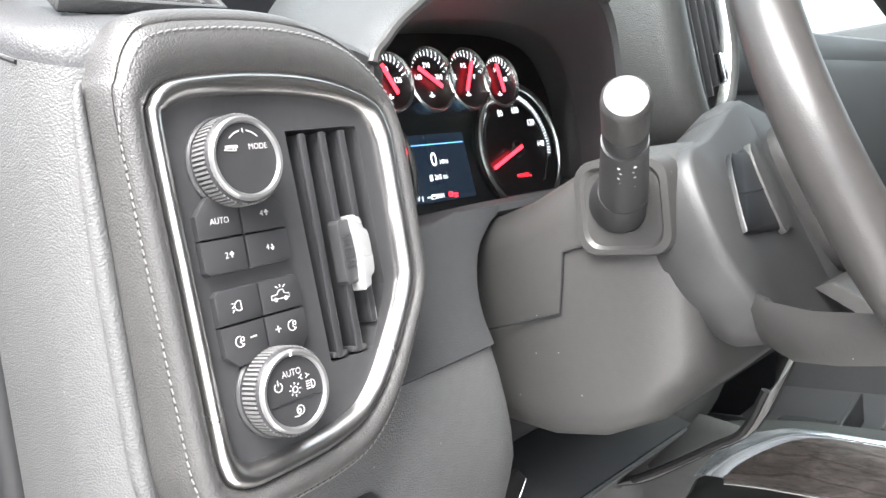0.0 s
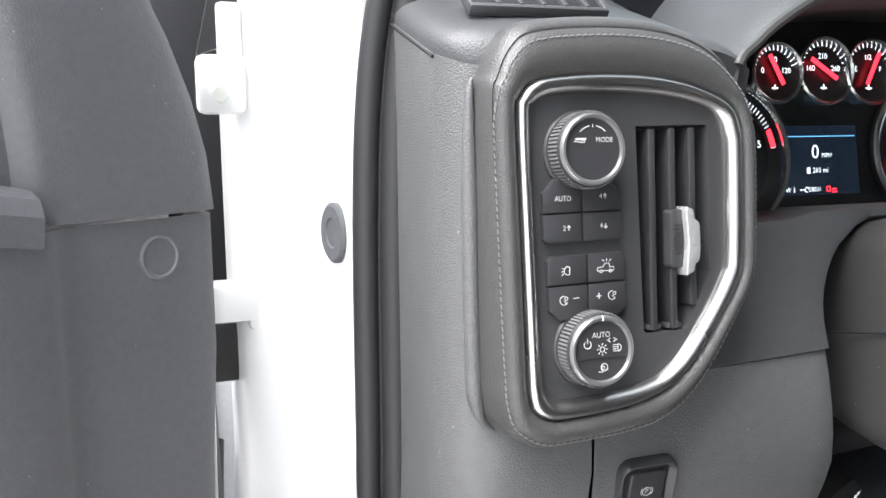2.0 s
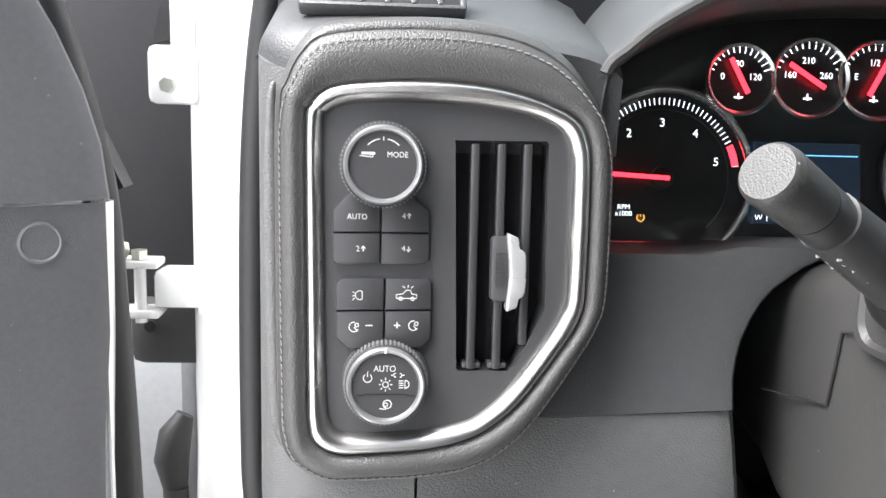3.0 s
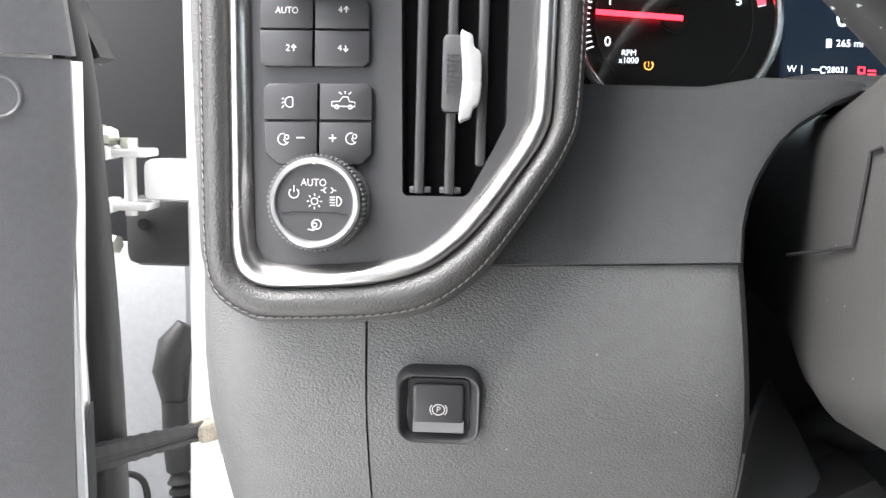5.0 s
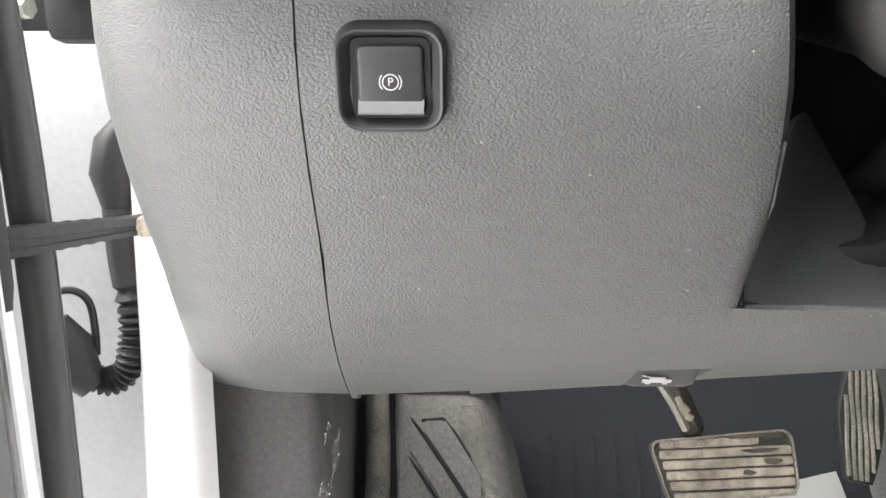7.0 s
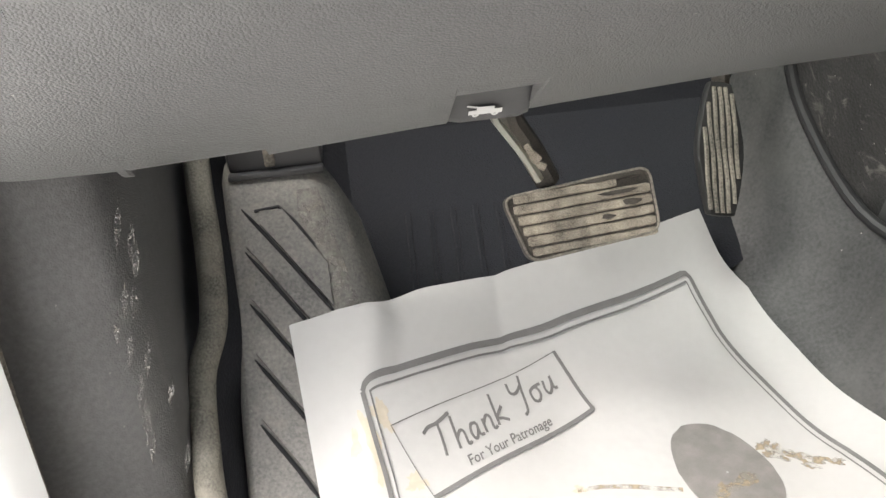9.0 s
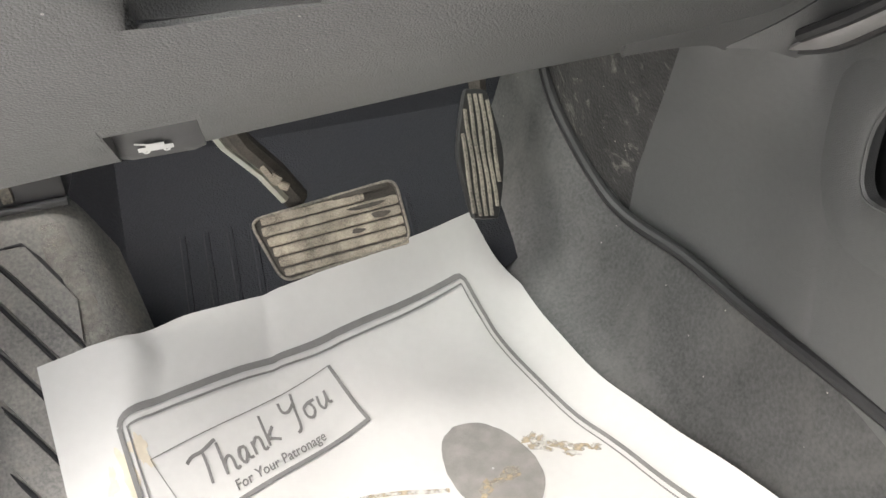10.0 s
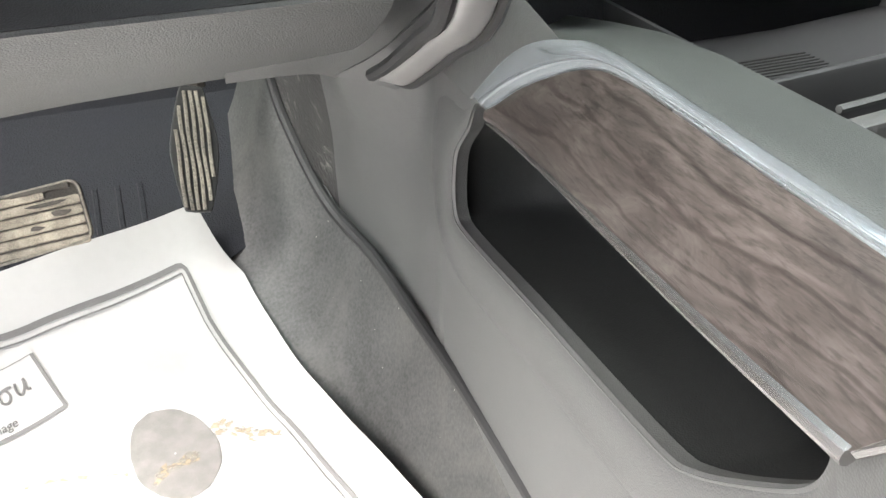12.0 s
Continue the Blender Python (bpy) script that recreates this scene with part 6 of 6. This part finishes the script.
def blot(c, rx, ry, turn, lift, seed, rough=.06, n=40):
    """A flat patch with an uneven outline, laid on the sheet."""
    rnd = random.Random(seed)
    ph = [rnd.uniform(0, 6.28) for _ in range(4)]
    rows = []
    for k in (0.02, .3, .6, .85, 1.0):
        row = []
        for i in range(n):
            a = 2 * math.pi * i / n
            f = 1 + rough * (math.sin(3 * a + ph[0]) + .7 * math.sin(5 * a + ph[1]) + .5 * math.sin(11 * a + ph[2]) + .4 * math.sin(17 * a + ph[3])) * k
            x, y = rx * k * f * math.cos(a), ry * k * f * math.sin(a)
            ct, s_ = math.cos(turn), math.sin(turn)
            row.append(on_mat(Vector((c[0] + x * ct - y * s_, c[1] + x * s_ + y * ct)), lift))
        rows.append(row)
    return loft(rows, closed=True)


part("boot_print", blot((0.7045, 0.6300), .0385, .057, radians(14), .0014, 3, .015), PRINT, paper, "grey boot heel print", normals=False)
part("boot_print", blot((0.560, 0.540), .055, .062, radians(30), .0014, 8, .03), PRINT, paper, "grey boot sole print", normals=False)
for i, (x, y, rx, ry, tn) in enumerate(((0.748, 0.652, .008, .006, .3), (0.760, 0.645, .010, .007, -.6), (0.772, 0.638, .009, .005, -.4), (0.785, 0.630, .008, .005, -.5), (0.797, 0.623, .007, .004, -.6), (0.752, 0.640, .012, .004, -.5), (0.712, 0.617, .016, .006, .4), (0.692, 0.610, .012, .006, .9), (0.776, 0.626, .008, .004, -.8))):
    part("mud_smear", blot((x, y), rx, ry, tn, .0018, 20 + i, .22, 28), STAIN, paper, "dried brown mud smear", normals=False)
part("mud_streak", mat_stroke([(0.576, 0.633), (0.596, 0.6335), (0.625, 0.629), (0.662, 0.6205)], .0045, .0016), STAIN, paper, "thin brown streak", normals=False)
for i, (x, y, rx, ry, tn) in enumerate(((0.413, 0.667, .005, .016, .3), (0.400, 0.664, .004, .010, 0), (0.424, 0.681, .006, .010, .5), (0.445, 0.640, .008, .006, .2), (0.578, 0.6335, .005, .004, 0), (0.418, 0.645, .004, .012, .2))):
    part("mud_smear", blot((x, y), rx, ry, tn, .0016, 60 + i, .25, 28), material("pale_smear", (0.56, 0.50, 0.40), .8) if i == 0 else bpy.data.materials["pale_smear"], paper, "faint brown smear", normals=False)

# ---- centre console ----
con = thing("center_console", "grey plastic console with wood and chrome trim, open side pocket", "console")
side_o = [(0.545, 0.930), (0.470, 0.928), (0.30, 0.930), (0.10, 0.932), (-0.30, 0.932), (-0.30, 0.60), (0.10, 0.60), (0.40, 0.61), (0.545, 0.62)]
pk = spline([(0.480, 0.9225), (0.505, 0.893), (0.527, 0.868), (0.5335, 0.84), (0.530, 0.8155), (0.505, 0.8100), (0.40, 0.8195), (0.30, 0.8270), (0.255, 0.8320), (0.238, 0.8395), (0.219, 0.8535), (0.198, 0.8720), (0.183, 0.8870), (0.176, 0.8980), (0.1735, 0.9100), (0.1755, 0.9195), (0.184, 0.9230), (0.22, 0.9238), (0.30, 0.9250), (0.40, 0.9245)], 4, True)
for p in pk:
    p.x -= 0.0095
CS = Matrix(((0, 0, -1, 0.940), (1, 0, 0, 0), (0, 1, 0, 0), (0, 0, 0, 1)))
bm = plate_with_hole(side_o, [(p.x, p.y) for p in pk], 0.0, 0.012, False)
bm.transform(CS)
part("side_panel", bm, CONSOLE, con, "grey side panel", sharp=25)
lip_c = Vector((0.36, 0.87))
lip_rows = []
for k, h in ((-.0015, -.0024), (.000, -.0006), (.003, .0008), (.007, .0018), (.014, .0024), (.022, .0022), (.032, .0014), (.042, .0004), (.050, -.001)):
    row = []
    for i, p in enumerate(pk):
        q, s_ = pk[(i + 1) % len(pk)], pk[i - 1]
        d = Vector((q.x - s_.x, q.y - s_.y)).normalized()
        n = Vector((d.y, -d.x))
        if n.dot(Vector((p.x, p.y)) - lip_c) < 0:
            n = -n
        f = max(0.0, min(1.0, (p.y - 0.865) / 0.05))
        kk = k * (1 - .85 * f * f * (3 - 2 * f))
        row.append(CS @ Vector((p.x + n.x * kk, p.y + n.y * kk, h * (1 - .6 * f) - .0012 * f)))
    lip_rows.append(row)
part("pocket_lip", loft(lip_rows, closed=True), CONSOLE, con, "rounded lip of the pocket", sharp=60)
bowl = []
for k, h in ((1.0, -.002), (1.03, -.013), (1.05, -.032), (1.03, -.062), (.96, -.082), (.82, -.092), (.5, -.095), (.02, -.095)):
    bowl.append([CS @ Vector((lip_c.x + (p.x - lip_c.x) * k, lip_c.y + (p.y - lip_c.y) * k, h)) for p in pk])
part("pocket_liner", loft(bowl, closed=True, caps=False), POCKET, con, "dark empty pocket", sharp=60)
# rounded front corner, turning to the firewall
FC = [
    (0.925, [(.9400, .5385), (.93985, .5475), (.935, .560), (.924, .576), (.905, .590), (.880, .606), (.871, .65), (.870, .75), (.866, .95)]),
    (0.90, [(.9400, .5385), (.93985, .5475), (.936, .565), (.926, .583), (.908, .598), (.882, .616), (.873, .66), (.871, .75), (.867, .95)]),
    (0.85, [(.9400, .5385), (.93985, .5475), (.937, .573), (.930, .596), (.917, .620), (.898, .65), (.884, .70), (.877, .78), (.869, .95)]),
    (0.80, [(.9400, .5385), (.93985, .5475), (.938, .580), (.933, .612), (.923, .645), (.909, .685), (.895, .74), (.884, .81), (.872, .95)]),
    (0.74, [(.9401, .5385), (.9400, .5475), (.9388, .590), (.935, .632), (.928, .675), (.917, .72), (.903, .78), (.889, .84), (.876, .95)]),
    (0.69, [(.9403, .5385), (.9402, .5475), (.9395, .600), (.936, .655), (.931, .690), (.922, .74), (.908, .80), (.894, .85), (.880, .95)]),
    (0.62, [(.943, .5385), (.943, .5475), (.943, .600), (.940, .655), (.936, .690), (.927, .74), (.913, .80), (.899, .85), (.885, .95)]),
]
rows = []
for z, r in FC:
    r = r[:2] + [(.9392, .5580), (r[2][0], max(r[2][1], .570))] + r[3:]
    rows.append(spline([(x, y, z) for x, y in r], 4))
part("front_corner", loft([r[:28] for r in rows]), CONSOLE, con, "rounded front corner panel")
part("scuffed_panel", loft([r[27:] for r in rows]), SCUFFED, con, "dusty scuffed dark panel behind the pedal")
# trim strip: wood with a chrome border
wood_low = spline([(0.9360, 0.4435, 0.9225), (0.9358, 0.41, 0.9250), (0.9355, 0.37, 0.9260), (0.935, 0.33, 0.9262), (0.935, 0.28, 0.9258), (0.935, 0.22, 0.9262), (0.935, 0.152, 0.9285)], 6)
wood_top = spline([(0.9368, 0.4420, 0.9245), (0.942, 0.428, 0.940), (0.949, 0.398, 0.960), (0.955, 0.364, 0.9755), (0.957, 0.330, 0.9800), (0.958, 0.25, 0.978), (0.958, 0.115, 0.976)], 6)
rows = []
for a, b in zip(wood_low, wood_top):
    mid_ = a.lerp(b, .5) + Vector((-.0035, 0, .0025))
    rows.append(spline([a, a.lerp(mid_, .5) + Vector((-.0012, 0, .0006)), mid_, mid_.lerp(b, .5) + Vector((-.0012, 0, .0010)), b], 3))
part("wood_trim", thick(loft(rows), .003), WOOD, con, "grey brown open pore wood strip")
ch_out = spline([(0.938, 0.481, 0.923), (0.947, 0.457, 0.9515), (0.953, 0.430, 0.9705), (0.9575, 0.398, 0.9815), (0.962, 0.360, 0.9870), (0.965, 0.25, 0.983), (0.965, 0.115, 0.980)], 6)
ch_mid = [p.lerp(q, .5) + Vector((-.0025, -.0010, .0020)) for p, q in zip(wood_top, ch_out)]
rows = [[a + Vector((-.0006, 0, .0004)), a.lerp(m_, .5) + Vector((-.001, 0, .0012)), m_, m_.lerp(o_, .6) + Vector((0, .0005, .0010)), o_, o_ + Vector((.004, .004, -.006))] for a, m_, o_ in zip(wood_top, ch_mid, ch_out)]
part("chrome_trim", thick(loft(rows), .002), SILVER, con, "bright chrome border of the wood strip", sharp=60)
part("chrome_lower_edge", tube([p + Vector((-.0024, 0, -.0016)) for p in wood_low], [.0020 + .0022 * (i / (len(wood_low) - 1)) ** 2 for i in range(len(wood_low))], 8), CHROME, con, "thin chrome edge")
part("chrome_inner_edge", tube([p + Vector((-.0012, 0, .0010)) for p in wood_top], .0014, 8), CHROME, con, "thin chrome edge")
part("chrome_end", tube([wood_low[-1], wood_low[-1].lerp(wood_top[-1], .5) + Vector((-.004, -.002, .002)), wood_top[-1]], .003, 8), CHROME, con)
# top of the console and its tray
topr = []
for y in (0.56, 0.50, 0.44, 0.38, 0.30, 0.20, 0.0, -0.3):
    dz = -.045 * max(0, (y - 0.40) / 0.16) ** 1.3
    topr.append(spline([(0.962, y, 0.9740 + dz), (0.975, y, 0.9790 + dz), (1.0, y, 0.9760 + dz), (1.03, y, 0.9700 + dz * .8), (1.046, y, 0.9660 + dz * .6), (1.050, y, 0.958 + dz * .6)], 3))
part("console_top", thick(loft(topr), .003), CONTOP, con, "grey green tinted console top")
part("tray", thick(loft([[(1.050, y, 0.960), (1.053, y, 0.925), (1.065, y, 0.918), (1.20, y, 0.918), (1.30, y, 0.925), (1.31, y, 0.97)] for y in (0.52, 0.36, 0.30, 0.1, -0.2)]), .003), FACE, con, "black storage tray")
tray_mat = part("tray_mat", box((1.125, 0.42, 0.9205), (0.115, 0.10, .003), .001), FACE, con, "ribbed black tray mat")
for k in range(21):
    part("rib", box((1.125, 0.374 + .0046 * k, 0.9225), (0.113, .0022, .0022)), FACE, tray_mat)
part("tray_divider", box((1.125, 0.362, 0.940), (0.145, .006, .040), .002, Matrix.Rotation(radians(6), 4, "Z")), FACE, con)
part("tray_divider", box((1.125, 0.300, 0.940), (0.145, .012, .044), .002, Matrix.Rotation(radians(6), 4, "Z")), CONSOLE, con)
part("tray_edge", tube([(1.056, 0.306, 0.963), (1.12, 0.312, 0.964), (1.19, 0.318, 0.964)], .0022, 6), CONSOLE, con)

# centre air vent seen past the stalk
CV = tilted((0.895, 0.415, 1.40))
cv = thing("center_vent", "tall leather edged centre air vent with a chrome frame", "air vent", CV)
vo = spline([(-.055, .12), (-.068, .08), (-.070, .0), (-.060, -.060), (-.040, -.085), (.0, -.085), (.05, -.055), (.085, .0), (.095, .06), (.095, .12)], 4, True)
vi = spline([(-.010, .10), (-.018, .06), (-.018, .0), (-.014, -.050), (-.006, -.066), (.008, -.064), (.040, -.035), (.066, .01), (.072, .06), (.070, .10)], 4, True)
part("surround", loft([between(vi, vo, k, h) for k, h in ((.12, .004), (.25, .010), (.5, .012), (.8, .008), (1.0, -.01), (1.02, -.06))], closed=True), LEATHER, cv, "dark leather surround", sharp=60)
part("vent_frame", loft([between(vi, vo, k, h) for k, h in ((-.03, -.004), (.0, .004), (.06, .007), (.12, .005))], closed=True), RING, cv, "satin frame", sharp=60)
part("vent_back", prism([(p.x, p.y) for p in vi], -.03, -.02), BLACK, cv)
for k in range(4):
    part("vane", box((-.002 + k * .018, .012 + k * .006, -.008), (.004, .13 - k * .01, .016), .001), BUTTON, cv)
part("vent_tab", box((.046, -.012, .002), (.010, .030, .008), .002), BRIGHT, cv)


# ---- open door ----
# the door's frame: u along its inner face from the hinge side, v up, w towards the seat
DM = Matrix(((-0.838, 0, 0.546, 0.092), (-0.546, 0, -0.838, 0.543), (0, 1, 0, 1.196), (0, 0, 0, 1)))
door = thing("car_door", "open driver door with dark plastic inner trim and white painted edge", "door", DM)


def door_plate(rows):
    return thick(loft(rows), .004)


low = []
for v in (0.095, 0.088, 0.06, 0.0, -0.08, -0.16, -0.26, -0.36, -0.50):
    q = -0.004 + 0.012 * max(0, -v - 0.1) + 0.008 * max(0, min(1, -v / .1))
    low.append([(0.0 + q, v, -.030), (-.001 + q, v, -.010), (.001 + q, v, -.003), (.008 + q, v, 0), (.04, v, .001), (.08, v, .001), (.100, v, .0015), (.108, v, .003), (.114, v, .008), (.122, v, .012), (.16, v, .014), (.30, v, .018), (.6, v, .02), (1.0, v, .02)])
part("lower_trim", door_plate(low), DOORP, door, "dark grained lower trim")
upr = []
for k in range(9):
    v = 0.0975 + 0.30 * k / 8
    e = 0.045 * ((v - 0.0975) / 0.14) ** 1.8
    upr.append([(-.004 + e, v, -.030), (-.004 + e, v, -.010), (-.001 + e, v, -.003), (.006 + e, v, -.0005), (.04 + e * .8, v, 0), (.08 + e * .5, v, 0), (.110 + e * .3, v, -.001), (.118 + e * .3, v, -.004), (.125 + e * .3, v, -.012), (.15 + e * .3, v, -.016), (.4, v, -.018), (1.0, v, -.018)])
part("upper_trim", door_plate(upr), DOORP, door, "smooth dark upper trim")
arm_t = [[(u, 0.115 + .012 * math.sin(min(1, (u - .12) / .1) * 1.57) + dv, dw) for dv, dw in ((-.03, .016), (-.012, .020), (-.002, .016), (.003, .006), (.004, -.010))] for u in (.124, .13, .15, .20, .30, .5, 1.0)]
part("armrest_top", door_plate(arm_t), DOORP, door, "padded armrest top")
part("screw_cover", turned([(.0145, -.001), (.0145, .0022), (.0130, .0030), (.0118, .0020), (.001, .0020)], 36, (.0415, .070)), DOORP, door, "round screw cover")
# painted shell edge, weatherstrip and dark belt of the door
part("shell", merge(box((.50, -.28, -.085), (1.0, .95, .09), .01), box((.03, .30, -.085), (.03, .30, .05), .006)), PAINT, door, "white painted door shell")
part("flange", thick(loft([[(-.002, v, -.008), (-.008 - q * .6, v, -.011), (-.013 - q, v, -.018), (-.013 - q, v, -.046)] for v, q in ((.0945, .000), (0, -.002), (-.1, -.006), (-.2, -.006), (-.5, -.004))]), .002), PAINT, door, "white painted flange")
ws = [(.066, .40, -.046), (.024, .25, -.046), (-.009, .12, -.048), (-.019, .0, -.052), (-.026, -.2, -.054), (-.023, -.5, -.054)]
part("weatherstrip", merge(tube(spline(ws, 5), .0125, 12), tube(spline([(x - .008, y, z - .016) for x, y, z in ws], 5), .008, 10)), RUBBER, door, "black rubber weatherstrip")
slot = []
for dv in (-.044, -.040, -.030, 0, .030, .040, .044):
    e = max(0, abs(dv) - .028) / .016
    slot.append([(-.0028 - .003 * e * (dv > 0), -.191 + dv, -.0058), (-.0066, -.191 + dv, -.0092), (-.0098 + .003 * e * (dv < 0), -.191 + dv, -.0165 + .004 * e * (dv < 0))])
part("check_slot", thick(loft(slot), .001), BLACK, door, "black slot for the door check")
part("belt_molding", thick(loft([[(.015 + (v - .2) * .45, v, -.05), (.000 + (v - .2) * .45, v, -.075), (-.004 + (v - .2) * .45, v, -.11)] for v in (.10, .16, .22, .28, .4)]), .01), RUBBER, door)

# hinges between pillar and door
def hinge(z, label):
    def at(bm):
        bmesh.ops.translate(bm, vec=(0, 0, z), verts=bm.verts)
        return bm
    h = part("door_hinge", at(merge(box((0.118, 0.682, 0), (0.052, 0.034, 0.034), .006), box((0.138, 0.686, .006), (0.020, 0.040, 0.062), .006))), PAINT, door, label, local=False)
    for s in (-1, 1):
        part("leaf", at(merge(box((0.078, 0.678, s * .022), (0.038, 0.030, .007), .002), box((0.062, 0.672, s * .022), (0.012, 0.028, .012), .003))), PAINT, h, local=False)
    part("pin", at(tube([(0.080, 0.672, -.030), (0.080, 0.672, .030)], .0052, 12)), PAINT, h, local=False)
    part("pin_head", at(tube([(0.080, 0.672, .026), (0.080, 0.672, .034)], .0075, 6)), METAL, h, "zinc pin head", local=False)


hinge(1.201, "white painted upper hinge with a steel pin")
hinge(0.717, "white painted lower hinge with a steel pin")
for z in (1.236, 1.147):
    b = thing("hinge_bolt", "pale zinc bolt on the door edge", "bolt", Matrix.Translation((0.066, 0.668, z)), "hinge bolts")
    part("bolt_head", tube([(-.004, 0, 0), (.004, -.002, 0)], .0078, 6), METAL, b)
    part("bolt_flange", tube([(-.006, 0, 0), (-.004, 0, 0)], .0095, 16), METAL, b)
cover = thing("hinge_cover", "black plastic cover below the hinge", "cover")
part("cover_plate", box((0.098, 0.715, 1.152), (0.078, 0.03, 0.062), .012), RUBBER, cover)
part("cover_clip", tube([(0.080, 0.701, 1.160), (0.080, 0.697, 1.160)], .0055, 12), BLACK, cover, "small round clip")
uh = thing("fender_bracket", "white painted fender bracket with a bolt", "bracket")
part("bracket_plate", merge(box((0.114, 0.668, 1.384), (0.040, 0.02, 0.048), .006), box((0.122, 0.673, 1.42), (0.02, 0.02, 0.06), .004)), PAINT, uh)
part("bolt", tube([(0.1125, 0.660, 1.3755), (0.1115, 0.651, 1.3755)], .0065, 6), METAL, uh)
um = thing("mirror_wedge", "black plastic wedge above the fender", "trim")
part("wedge", prism([(0.096, 1.408), (0.126, 1.418), (0.140, 1.55), (0.134, 1.56), (0.106, 1.45)], 0, .02), RUBBER, um)
um.children[0].data.transform(Matrix(((1, 0, 0, 0), (0, 0, -1, 0.69), (0, 1, 0, 0), (0, 0, 0, 1))))

# door check strap and wiring conduit
chk = thing("door_check", "dirty black door check arm between pillar and door", "door check")
arm_rows = []
for k in range(45):
    q = k / 44
    c = Vector((0.1580, 0.6550, 0.9960)).lerp(Vector((0.0830, 0.5660, 1.0010)), q)
    hh = .0052 + .0048 * q + (.0005 if k % 4 < 2 else 0)
    dd = .0055 + (.0006 if k % 4 < 2 else 0)
    arm_rows.append([c + Vector((0, -dd, z)) for z in (-hh, -hh * .5)] + [c + Vector((0, -dd + .0022, z)) for z in (-hh * .4, hh * .1)] + [c + Vector((0, -dd, z)) for z in (hh * .2, hh)] + [c + Vector((0, dd, hh)), c + Vector((0, dd, -hh))])
part("check_arm", loft(arm_rows, closed=True, caps=True), RUBBER, chk)
part("check_end", box((0.150, 0.6455, 0.9960), (.026, .020, .0140), .002, Matrix.Rotation(radians(50), 4, "Z")), MUD, chk, "rusty brown end")
part("check_roller", tube([(0.055, 0.672, 0.985), (0.055, 0.672, 0.955)], .009, 10), RUBBER, chk)
cond = thing("wiring_conduit", "black ribbed rubber wiring conduit between door and pillar", "conduit")
cp = spline([(0.0925, 0.725, 0.99), (0.095, 0.72, 0.95), (0.1005, 0.715, 0.905), (0.1005, 0.71, 0.875), (0.092, 0.708, 0.852), (0.075, 0.706, 0.8455), (0.060, 0.706, 0.856), (0.050, 0.706, 0.876)], 12)
part("sleeve", tube(cp, [.0105 + .0028 * math.sin(i * 2.2) if 18 < i < 74 else .012 for i in range(len(cp))], 12), RUBBER, cond)
part("grommet_boot", tube([(0.100, 0.74, 1.060), (0.091, 0.735, 1.042), (0.088, 0.73, 1.018), (0.0925, 0.727, 0.985)], [.009, .016, .017, .011], 14), RUBBER, cond)
part("loop", tube(spline([(0.036, 0.70, 0.922), (0.055, 0.705, 0.926), (0.067, 0.71, 0.915), (0.070, 0.71, 0.890), (0.069, 0.71, 0.868)], 5), .0032, 8), RUBBER, cond)
part("boot", tube([(0.043, 0.70, 0.902), (0.050, 0.70, 0.880), (0.058, 0.70, 0.855), (0.068, 0.70, 0.842)], [.010, .020, .018, .012], 14), RUBBER, cond)
